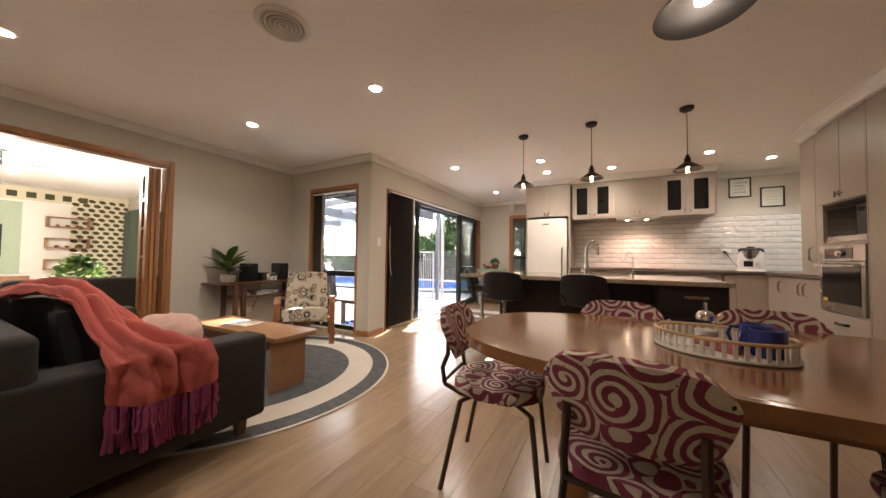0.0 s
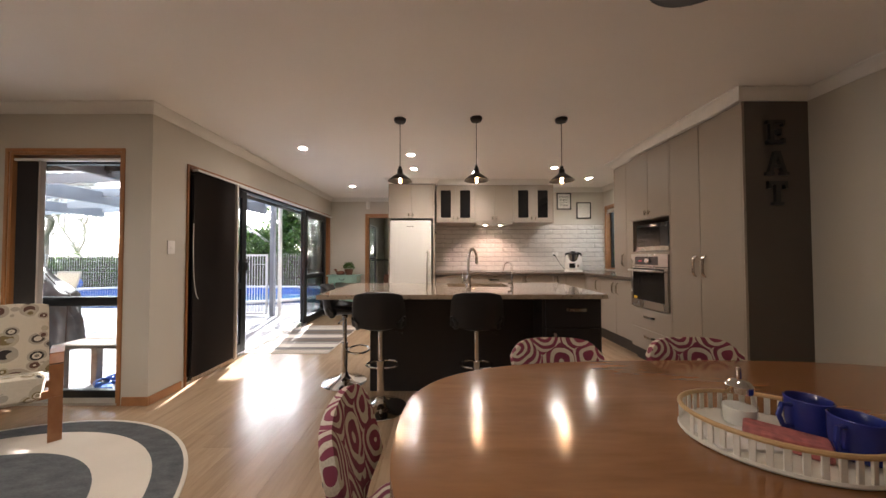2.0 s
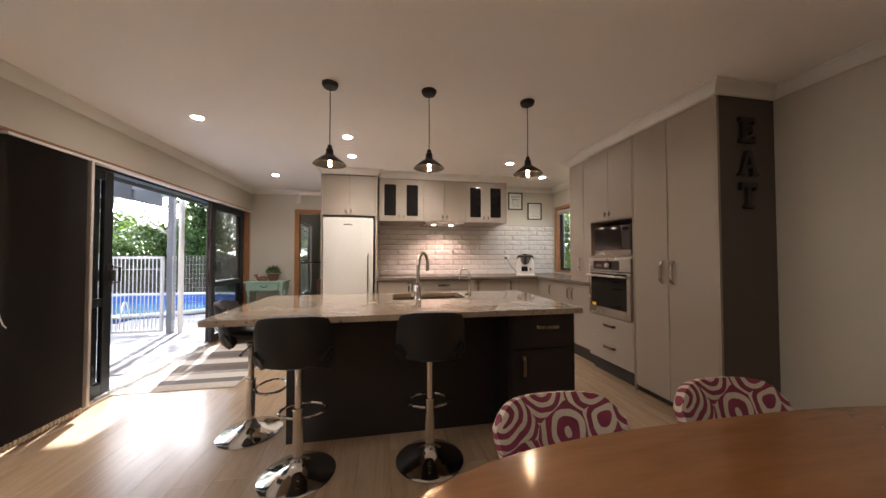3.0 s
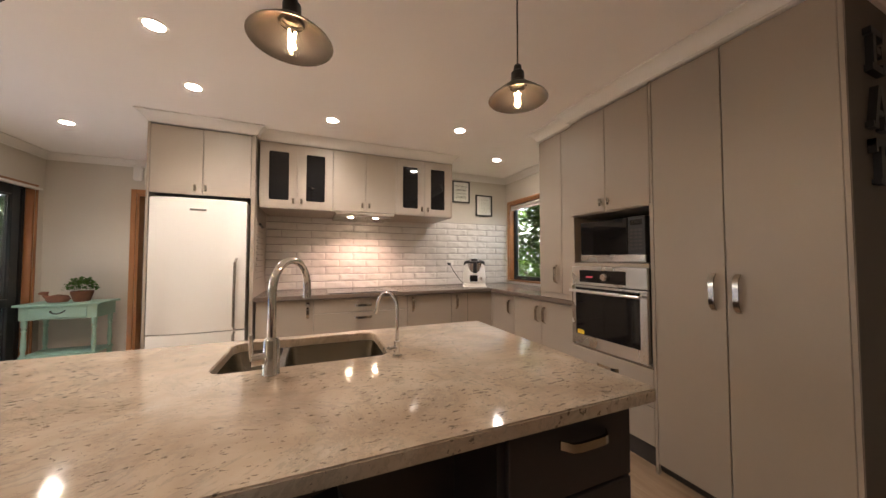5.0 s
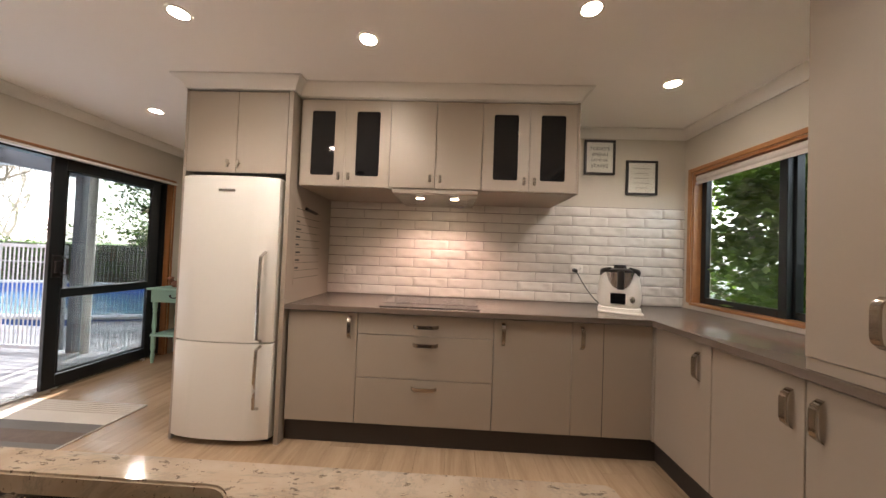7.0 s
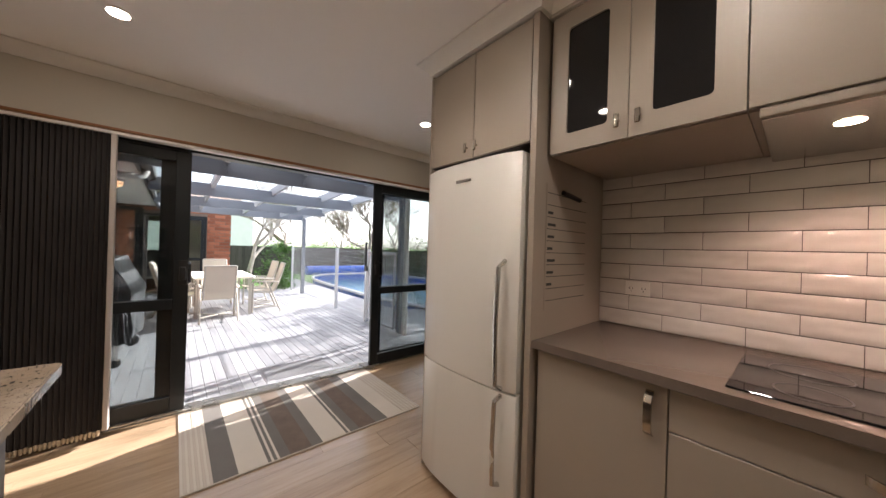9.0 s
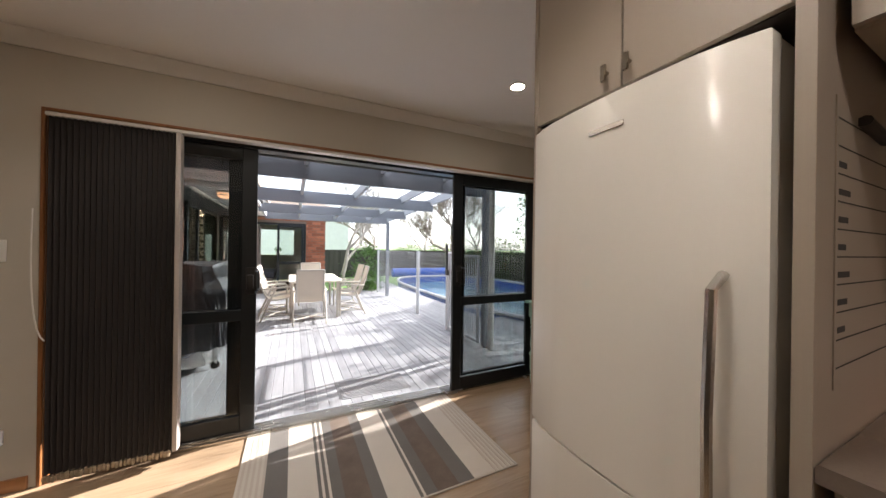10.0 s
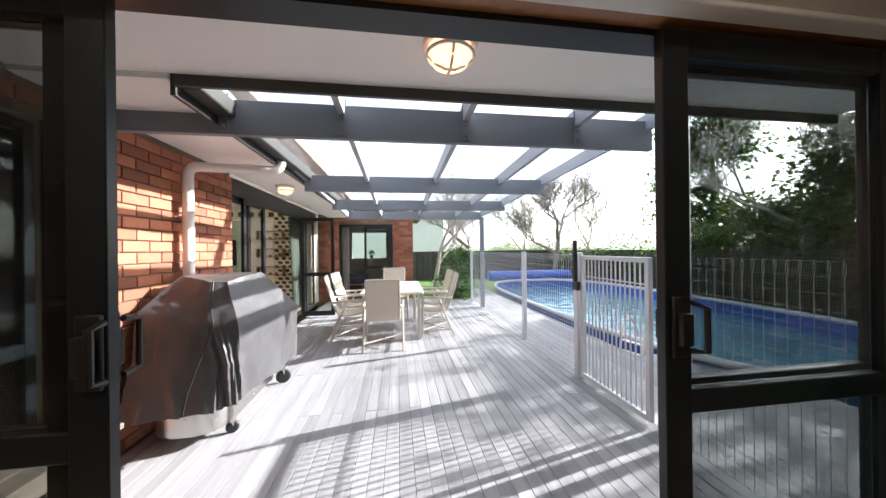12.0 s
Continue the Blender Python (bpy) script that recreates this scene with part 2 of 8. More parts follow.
def circle_fabric(name):
    n = Nodes(name)
    v = n.coords((1, 1, 1))
    base = n.ramp(n.noise(v, 260, 2), [(0.3, (0.55, 0.48, 0.36)), (0.7, (0.68, 0.61, 0.48))])
    col = base
    for scale, off in ((6.5, 0.0), (12.0, 3.7)):
        w = n.vmath("ADD", v, (off, off, off))
        vo = n.node("ShaderNodeTexVoronoi", Vector=w, Scale=scale, Randomness=0.85)
        pick = n.node("ShaderNodeSeparateColor", Color=vo.outputs["Color"])
        r = n.math("ADD", 0.34, n.math("MULTIPLY", pick.outputs[0], 0.22))
        q = n.math("DIVIDE", vo.outputs["Distance"], r)
        ring = n.ramp(q, [(0.0, (0.3, 0.3, 0.3)), (0.3, (1, 1, 1)), (0.5, (0.0, 0.0, 0.0)), (0.72, (0.6, 0.6, 0.6)), (1.0, (1, 1, 1))], True)
        paint = n.ramp(pick.outputs[1], [(0.0, (0.03, 0.024, 0.02)), (0.35, (0.12, 0.055, 0.035)), (0.55, (0.20, 0.145, 0.06)), (0.78, (0.075, 0.055, 0.04))], True)
        inside = n.math("LESS_THAN", q, 0.98)
        ringed = n.mix(n.node("ShaderNodeSeparateColor", Color=ring).outputs[0], paint, base)
        col = n.mix(inside, col, ringed)
    n.bump(n.noise(v, 300, 2), 0.2, 0.002)
    return n.set(Base_Color=col, Roughness=0.85)


def granite(name):
    n = Nodes(name)
    v = n.coords()
    cloud = n.noise(v, 3.5, 6, 0.6, 0.6)
    base = n.ramp(cloud, [(0.3, (0.30, 0.222, 0.158)), (0.5, (0.40, 0.315, 0.235)), (0.7, (0.49, 0.412, 0.328))])
    speck = n.noise(n.coords((1, 2.2, 1)), 38, 4, 0.7)
    vein = n.noise(n.coords((1, 2.0, 1), (0, 0, 0.4)), 5, 6, 0.75, 1.2)
    f = n.math("GREATER_THAN", n.math("ADD", n.math("MULTIPLY", speck, 0.75), n.math("MULTIPLY", vein, 0.3)), 0.617)
    c = n.mix(n.math("MULTIPLY", f, 0.8), base, (0.10, 0.075, 0.055))
    f2 = n.math("GREATER_THAN", n.noise(n.coords((1, 1.6, 1)), 75, 3, 0.6), 0.66)
    c = n.mix(n.math("MULTIPLY", f2, 0.45), c, (0.28, 0.19, 0.12))
    v3 = n.noise(n.coords((1, 1.5, 1), (0, 0, 0.8)), 1.7, 7, 0.8, 1.5)
    f3 = n.ramp(n.math("ABSOLUTE", n.math("SUBTRACT", v3, 0.5)), [(0.0, (1, 1, 1)), (0.035, (0, 0, 0))])
    c = n.mix(n.math("MULTIPLY", n.math("MULTIPLY", f3, cloud), 0.55), c, (0.14, 0.14, 0.12))
    return n.set(Base_Color=c, Roughness=0.09, Coat_Weight=0.2, Coat_Roughness=0.03)


def leafy(name, a, b, rough=0.5):
    """Leaf blades that let part of the light through."""
    n = Nodes(name)
    g = n.t.nodes.new("ShaderNodeNewGeometry")
    col = n.ramp(g.outputs["Random Per Island"], [(0.0, a), (1.0, b)])
    n.set(Base_Color=col, Roughness=rough)
    tl = n.node("ShaderNodeBsdfTranslucent", Color=n.mix(0.5, col, (0.16, 0.26, 0.03)))
    mx = n.t.nodes.new("ShaderNodeMixShader")
    mx.inputs[0].default_value = 0.35
    n.put(mx.inputs[1], n.p.outputs[0])
    n.put(mx.inputs[2], tl.outputs[0])
    n.put(n.t.nodes["Material Output"].inputs[0], mx.outputs[0])
    return n.m


M_WALL = plain("wall_paint", (0.55, 0.51, 0.44), 0.75, var=0.02, bump=0.04, fine=220)
M_CEIL = plain("ceiling_paint", (0.90, 0.875, 0.845), 0.8, var=0.015, bump=0.03, fine=220)
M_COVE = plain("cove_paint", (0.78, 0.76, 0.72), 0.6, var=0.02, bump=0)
M_EAT = plain("feature_wall_paint", (0.105, 0.088, 0.073), 0.7, var=0.03, bump=0.05, fine=220)
M_FLOOR = wood("floor_oak", (0.275, 0.185, 0.112), (0.45, 0.32, 0.205), 0.24, (1.2, 12, 12), 0.05, 0, 0.16, 4)
M_GAP = plain("joint_dark", (0.12, 0.08, 0.05), 0.8)
M_RIMU = wood("rimu_trim", (0.26, 0.105, 0.035), (0.42, 0.20, 0.08), 0.35, (14, 14, 1.2), 0.08, 0.25)
M_RIMU_Y = wood("rimu_trim_level", (0.26, 0.105, 0.035), (0.42, 0.20, 0.08), 0.35, (9, 1.2, 9), 0.08, 0.25)
M_ALU = plain("dark_aluminium", (0.012, 0.015, 0.017), 0.35, 0.2, var=0.15, bump=0.03)
M_STEEL = plain("steel", (0.55, 0.53, 0.50), 0.27, 1.0, var=0.03, fine=12, bump=0, rvar=0.05)
M_CHROME = plain("chrome", (0.75, 0.74, 0.72), 0.07, 1.0, var=0.02, bump=0, rvar=0.03)
M_SATIN = plain("satin_nickel", (0.43, 0.385, 0.33), 0.2, 1.0, var=0.04, bump=0)
M_CAB = plain("cabinet_lacquer", (0.335, 0.282, 0.228), 0.42, var=0.025, bump=0.03, fine=180)
M_ISL = plain("island_charcoal", (0.021, 0.017, 0.017), 0.42, var=0.1, bump=0.03)
M_KICK = plain("kickboard", (0.035, 0.028, 0.024), 0.5)
M_BENCH = plain("benchtop_laminate", (0.16, 0.125, 0.10), 0.22, var=0.12, fine=140, bump=0.02)
M_GRAN = granite("granite")
M_TILE = plain("glazed_tile", (0.68, 0.645, 0.60), 0.07, var=0.04, big=9, fine=24, bump=0.25, coat=0.3)
M_GROUT = plain("grout", (0.10, 0.085, 0.075), 0.85)
M_FRIDGE = plain("fridge_enamel", (0.74, 0.71, 0.65), 0.2, var=0.012, bump=0)
M_BLACKGLASS = plain("black_glass", (0.006, 0.006, 0.007), 0.05, var=0.1, bump=0, rvar=0.02)
M_BLACK = plain("black_plastic", (0.014, 0.013, 0.013), 0.4, var=0.1)
M_BLACKMETAL = plain("black_metal", (0.014, 0.012, 0.011), 0.42, 0.3, var=0.2)
M_WHITE = plain("white_plastic", (0.78, 0.75, 0.70), 0.35, var=0.02, bump=0)
M_LEATHER = plain("black_leather", (0.013, 0.013, 0.014), 0.42, var=0.15, bump=0.4, fine=160)
M_ROSE = rose_fabric("rose_fabric")
M_CIRC = circle_fabric("circle_fabric")
M_TABLE = wood("table_rimu", (0.215, 0.092, 0.034), (0.33, 0.155, 0.062), 0.14, (1.4, 9, 9), 0.03, 0.5, 0.1, 4)
M_DKWOOD = wood("dark_wood", (0.075, 0.026, 0.014), (0.15, 0.06, 0.03), 0.4, (9, 1.2, 9), 0.08)
M_BENTWOOD = wood("bentwood", (0.28, 0.11, 0.04), (0.45, 0.22, 0.10), 0.35, (6, 6, 2), 0.06, 0.2)
M_PINE = wood("worn_pine", (0.23, 0.105, 0.042), (0.38, 0.20, 0.09), 0.42, (1.3, 9, 9), 0.1, 0.15)
M_SOFA = plain("sofa_grey", (0.026, 0.023, 0.021), 0.92, var=0.16, fine=380, bump=0.5)
M_THROW = plain("coral_throw", (0.44, 0.095, 0.075), 0.9, var=0.2, fine=300, bump=0.6)
M_FRINGE = plain("plum_fringe", (0.26, 0.045, 0.12), 0.9, var=0.2, fine=200, bump=0.5)
M_PINK = plain("pink_cushion", (0.50, 0.31, 0.25), 0.9, var=0.15, big=14, fine=200, bump=0.5)
M_RUGD = plain("rug_charcoal", (0.085, 0.088, 0.09), 0.95, var=0.55, big=9, fine=70, bump=0.9, scale=(1, 2.4, 1))
M_RUGC = plain("rug_cream", (0.60, 0.53, 0.44), 0.95, var=0.1, fine=200, bump=0.6)
M_MINT = plain("mint_paint", (0.29, 0.47, 0.385), 0.45, var=0.08, bump=0.06)
M_LEAF = leafy("leaf_green", (0.035, 0.10, 0.02), (0.10, 0.22, 0.045))
M_LEAFW = leafy("leaf_sunny", (0.05, 0.115, 0.018), (0.17, 0.26, 0.045))
M_LEAFD = leafy("leaf_dark", (0.02, 0.05, 0.015), (0.05, 0.11, 0.03), 0.35)
M_TERRA = plain("terracotta", (0.20, 0.085, 0.05), 0.75, var=0.25, big=12, fine=90, bump=0.4)
M_CERAM = plain("ceramic", (0.62, 0.58, 0.50), 0.3, var=0.06, big=20)
M_BLUE = plain("blue_glaze", (0.022, 0.032, 0.20), 0.14, var=0.1, bump=0)
M_WICKER = plain("white_wicker", (0.70, 0.66, 0.58), 0.7, var=0.1, bump=0.2)
M_RATTAN = plain("rattan", (0.55, 0.36, 0.17), 0.55, var=0.2, fine=120, bump=0.3)
M_PAPER = plain("paper", (0.76, 0.74, 0.70), 0.8, var=0.02, bump=0)
M_FAINT = plain("faint_ink", (0.34, 0.32, 0.30), 0.8)
M_INK = plain("ink", (0.04, 0.04, 0.04), 0.8)
M_GLASS = glass("window_glass", (0.93, 0.95, 0.94))
M_TINT = glass("tinted_glass", (0.76, 0.78, 0.78))
M_DKGLASS = plain("smoked_glass", (0.008, 0.008, 0.009), 0.04, var=0.1, bump=0, rvar=0.01)
M_CLEAR = glass("clear_glass", (0.97, 0.98, 0.97), 0.02)
M_BLIND = plain("blind_fabric", (0.036, 0.030, 0.028), 0.85, var=0.15, fine=300, bump=0.4)
M_BLINDLT = plain("blind_edge", (0.45, 0.40, 0.36), 0.7, var=0.1)
M_HEM = plain("blind_hem", (0.42, 0.33, 0.23), 0.85, var=0.35, big=30, fine=120, bump=0.6)
M_BULB = emitter("bulb_glow", (1.0, 0.60, 0.28), 26)
M_SINK = plain("sink_steel", (0.27, 0.24, 0.19), 0.25, 1.0, var=0.05, fine=12, bump=0)
M_THROAT = plain("vent_throat", (0.55, 0.52, 0.48), 0.8)
M_DOWN = emitter("downlight_glow", (1.0, 0.88, 0.72), 30)
M_SOFTBULB = emitter("soft_bulb", (1.0, 0.80, 0.58), 7)
M_HOODL = emitter("hood_glow", (1.0, 0.76, 0.52), 10)
M_DECK = wood("deck_board", (0.225, 0.225, 0.235), (0.35, 0.35, 0.36), 0.7, (1.0, 16, 16), 0.25, 0, 0.35)
M_BRICK = plain("brick_clay", (0.36, 0.135, 0.075), 0.85, var=0.3, big=12, fine=120, bump=0.6, random_each=0.7)
M_MORTAR = plain("mortar", (0.20, 0.15, 0.12), 0.95, var=0.15, bump=0.5)
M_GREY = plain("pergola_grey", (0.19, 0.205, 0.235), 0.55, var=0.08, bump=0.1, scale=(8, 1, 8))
M_SOFFIT = plain("soffit_white", (0.87, 0.86, 0.84), 0.7, var=0.03)
M_FASCIA = plain("fascia_dark", (0.035, 0.035, 0.032), 0.5, var=0.1)
M_PVC = plain("white_pvc", (0.74, 0.72, 0.68), 0.35, var=0.04, bump=0)
M_COVER = plain("vinyl_cover", (0.066, 0.065, 0.068), 0.46, var=0.25, big=6, fine=90, bump=0.35)
M_FENCE = plain("galvanised_paint", (0.62, 0.63, 0.65), 0.45, 0.0, var=0.08)
M_MESHCH = plain("sling_mesh", (0.62, 0.55, 0.45), 0.8, var=0.08, fine=300, bump=0.4)
M_CHFRAME = plain("taupe_frame", (0.50, 0.46, 0.40), 0.4, 0.2, var=0.06)
M_BARK = plain("bark", (0.24, 0.20, 0.165), 0.95, var=0.4, big=8, fine=40, bump=0.9, scale=(3, 3, 1))
M_GRASS = plain("lawn", (0.085, 0.17, 0.03), 0.95, var=0.5, big=2, fine=60, bump=0.8)
M_POOL = plain("pool_liner", (0.028, 0.11, 0.42), 0.4, var=0.15)
M_POOLFLOOR = plain("pool_floor", (0.22, 0.50, 0.62), 0.5, var=0.1)
M_TIMBERF = wood("fence_timber", (0.045, 0.04, 0.036), (0.10, 0.09, 0.08), 0.9, (10, 10, 1), 0.5)
M_ROOF = plain("roof_tile", (0.26, 0.20, 0.16), 0.85, var=0.3, fine=30, bump=0.5)
M_WHITEWALL = plain("weatherboard", (0.6, 0.62, 0.62), 0.7)


def water(name):
    n = Nodes(name)
    v = n.coords((1, 1, 1))
    n.bump(n.noise(v, 3.2, 4, 0.5, 0.6), 0.35, 0.08)
    return n.set(Base_Color=(0.17, 0.40, 0.52), Roughness=0.04, Transmission_Weight=0.35, IOR=1.33)


M_WATER = water("pool_water")

# ---- structure ----
CEIL = 2.44
X_W, X_L, X_E, X_D = -2.0, -3.63, 3.34, 3.14      # slider wall, lounge wall, kitchen east wall, dining east wall
Y_S, Y_WIN, Y_N, Y_K = -1.4, 4.0, 8.09, 7.14      # south wall, window wall, north wall, kitchen splash wall

wall_x("wall_slider", X_W - 0.16, X_W, Y_WIN, Y_N, 0, CEIL, [(4.36, 7.97, 0.0, 2.04)], M_WALL, "pale greige painted wall round the sliding doors")
wall_y("wall_window", Y_WIN, Y_WIN + 0.16, X_L - 0.12, X_W - 0.16, 0, CEIL, [(-3.16, -2.24, 0.02, 2.05)], M_WALL, "pale greige wall with a tall window")
wall_x("wall_lounge", X_L - 0.12, X_L, Y_S, Y_WIN, 0, CEIL, [(0.35, 2.43, 0.0, 2.08)], M_WALL, "pale greige wall with a wide opening")
wall_y("wall_south", Y_S - 0.12, Y_S, X_L - 0.12, X_D + 0.12, 0, CEIL, [], M_WALL, "pale greige painted wall")
wall_x("wall_dining", X_D, X_D + 0.3, Y_S, 3.90, 0, CEIL, [], M_WALL, "pale greige painted wall")
wall_x("wall_kitchen_east", X_E, X_E + 0.16, 3.90, Y_K + 0.12, 0, CEIL, [(6.0, 7.05, 0.98, 2.06)], M_WALL, "pale greige kitchen wall with a window")
wall_y("wall_kitchen_north", Y_K, Y_K + 0.12, 0.24, X_E, 0, CEIL, [], M_WALL, "pale greige kitchen wall")
wall_x("wall_fridge_side", 0.12, 0.24, Y_K + 0.12, Y_N, 0, CEIL, [], M_WALL)
wall_y("wall_north", Y_N, Y_N + 0.12, X_W - 0.16, 0.24, 0, CEIL, [(-1.22, -0.42, 0.0, 2.05)], M_WALL, "pale greige wall with a timber door frame")
wall_y("wall_feature", 3.786, 3.90, 2.657, X_D, 0, CEIL, [], M_EAT, "dark taupe feature wall")

struct("ceiling", slab(bmesh.new(), [(X_L - 0.12, Y_S - 0.12), (X_D + 0.3, Y_S - 0.12), (X_D + 0.3, 3.9), (X_E + 0.16, 3.9), (X_E + 0.16, Y_K + 0.12), (0.24, Y_K + 0.12), (0.24, Y_N + 0.12), (X_W - 0.16, Y_N + 0.12), (X_W - 0.16, Y_WIN + 0.16), (X_L - 0.12, Y_WIN + 0.16)], CEIL, CEIL + 0.1), M_CEIL, "smooth off-white ceiling")


def cove(bm, a, b, n, sa=0, sb=0):
    """A concave ceiling cove from a to b; n points into the room; sa, sb 1 where an end is mitred round an outer corner."""
    a, b, n = Vector((*a, 0)), Vector((*b, 0)), Vector((*n, 0))
    prof = [(0.0, CEIL - 0.075), (0.012, CEIL - 0.075), (0.02, CEIL - 0.055), (0.04, CEIL - 0.028), (0.062, CEIL - 0.014), (0.075, CEIL - 0.010), (0.075, CEIL)]
    rows = []
    d = (b - a).normalized()
    for o, z in prof:
        rows.append((bm.verts.new(a + n * o - d * o * sa + Vector((0, 0, z))), bm.verts.new(b + n * o + d * o * sb + Vector((0, 0, z)))))
    for p, q in zip(rows, rows[1:]):
        bm.faces.new((p[0], p[1], q[1], q[0]))


YP = 3.785
bm = bmesh.new()
for row in (((X_W, 4.0), (X_W, Y_N), (1, 0), 1), ((X_L, 4.0), (X_W, 4.0), (0, -1), 0, 1), ((X_L, Y_S), (X_L, 4.0), (1, 0)), ((X_L, Y_S), (X_D, Y_S), (0, 1)),
            ((X_D, Y_S), (X_D, YP), (-1, 0)), ((2.62, YP), (X_D, YP), (0, -1), 1), ((X_W, Y_N), (-0.475, Y_N), (0, -1)), ((2.18, Y_K), (X_E, Y_K), (0, -1)), ((X_E, 5.6), (X_E, Y_K), (-1, 0)),
            ((2.62, YP), (2.62, 5.185), (-1, 0), 1, 1), ((2.62, 5.185), (2.67, 5.185), (0, 1), 1, 0), ((2.67, 5.185), (2.67, 5.60), (-1, 0), 0, 1), ((2.67, 5.60), (X_E, 5.60), (0, 1), 1, 0),
            ((-0.475, 6.43), (0.26, 6.43), (0, -1), 1, 1), ((-0.475, 6.43), (-0.475, Y_N), (-1, 0), 1), ((0.26, 6.43), (0.26, 6.51), (1, 0), 1), ((0.26, 6.51), (2.18, 6.51), (0, -1), 0, 1), ((2.18, 6.51), (2.18, Y_K), (1, 0), 1)):
    cove(bm, *row)
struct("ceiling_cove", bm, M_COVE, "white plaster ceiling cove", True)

# bulkhead fillers between the cabinets and the ceiling
bm = bmesh.new()
box(bm, (2.62, 3.785, 2.361), (X_E, 5.185, CEIL))
box(bm, (2.67, 5.185, 2.36), (X_E, 5.60, CEIL))
box(bm, (-0.475, 6.43, 2.366), (0.26, Y_K, CEIL))
box(bm, (0.26, 6.51, 2.36), (2.18, Y_K, CEIL))
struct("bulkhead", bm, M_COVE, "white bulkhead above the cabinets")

# timber skirting
bm = bmesh.new()
for a, b in (((X_W, 4.0, 0), (X_W + 0.016, 4.31, 0.07)), ((-2.20, 3.984, 0), (X_W + 0.016, 4.0, 0.07)), ((X_L, 3.984, 0), (-3.2, 4.0, 0.07)), ((X_L, 2.48, 0), (X_L + 0.016, 3.984, 0.07)),
             ((X_L, Y_S, 0), (X_L + 0.016, 0.30, 0.07)), ((X_D - 0.016, Y_S, 0), (X_D, 3.78, 0.07)), ((X_L, Y_S, 0), (X_D, Y_S + 0.016, 0.07)), ((X_W, Y_N - 0.016, 0), (-1.28, Y_N, 0.07))):
    box(bm, a, b, 0.004, 1)
struct("baseboard", bm, M_RIMU_Y, "varnished rimu skirting board")


def casing_x(bm, x, y0, y1, z1, w=0.045, t=0.016):
    """Architrave round an opening in a wall across x, standing proud at x by t."""
    box(bm, (x, y0 - w, 0), (x + t, y0, z1 + w), 0.003, 1)
    box(bm, (x, y1, 0), (x + t, y1 + w, z1 + w), 0.003, 1)
    box(bm, (x, y0, z1), (x + t, y1, z1 + w), 0.003, 1)


bm = bmesh.new()
casing_x(bm, X_W, 4.36, 7.97, 2.04, 0.018)
for y0, y1 in ((4.36, 4.38), (7.95, 7.97)):
    box(bm, (X_W - 0.06, y0, 0), (X_W, y1, 2.04))
box(bm, (X_W - 0.06, 4.38, 2.02), (X_W, 7.95, 2.04))
struct("trim_slider", bm, M_RIMU, "varnished rimu door reveal and architrave")
bm = bmesh.new()
casing_x(bm, X_L, 0.35, 2.43, 2.08, 0.05)
box(bm, (X_L - 0.12, 2.41, 0), (X_L, 2.43, 2.08))
box(bm, (X_L - 0.12, 0.35, 0), (X_L, 0.37, 2.08))
box(bm, (X_L - 0.12, 0.37, 2.06), (X_L, 2.41, 2.08))
struct("trim_lounge", bm, M_RIMU, "varnished rimu frame round the lounge opening")
bm = bmesh.new()
for x in (-1.27, -0.42):
    box(bm, (x, Y_N - 0.016, 0), (x + 0.05, Y_N, 2.10), 0.003, 1)
box(bm, (-1.22, Y_N - 0.016, 2.05), (-0.42, Y_N, 2.10), 0.003, 1)
box(bm, (-1.22, Y_N, 0), (-1.195, Y_N + 0.12, 2.05))
box(bm, (-0.445, Y_N, 0), (-0.42, Y_N + 0.12, 2.05))
box(bm, (-1.195, Y_N, 2.025), (-0.445, Y_N + 0.12, 2.05))
struct("trim_hall", bm, M_RIMU, "varnished rimu door frame")
bm = bmesh.new()
for x in (-3.185, -2.24):
    box(bm, (x, Y_WIN - 0.014, 0.0), (x + 0.025, Y_WIN, 2.08), 0.003, 1)
box(bm, (-3.16, Y_WIN - 0.014, 2.05), (-2.24, Y_WIN, 2.08), 0.003, 1)
box(bm, (-3.16, Y_WIN, 0.02), (-3.14, Y_WIN + 0.09, 2.05))
box(bm, (-2.26, Y_WIN, 0.02), (-2.24, Y_WIN + 0.09, 2.05))
box(bm, (-3.14, Y_WIN, 2.03), (-2.26, Y_WIN + 0.09, 2.05))
struct("trim_window", bm, M_RIMU, "varnished rimu window reveal")
bm = bmesh.new()
box(bm, (X_E - 0.014, 6.0, 2.06), (X_E, 7.05, 2.095), 0.003, 1)
box(bm, (X_E - 0.014, 7.05, 0.98), (X_E, 7.085, 2.095), 0.003, 1)
box(bm, (X_E, 7.03, 0.98), (X_E + 0.10, 7.05, 2.06))
box(bm, (X_E, 6.0, 2.04), (X_E + 0.10, 7.03, 2.06))
box(bm, (X_E - 0.03, 6.0, 0.965), (X_E + 0.10, 7.03, 0.985), 0.004, 1)
struct("trim_kitchen_window", bm, M_RIMU_Y, "varnished rimu window reveal and sill")


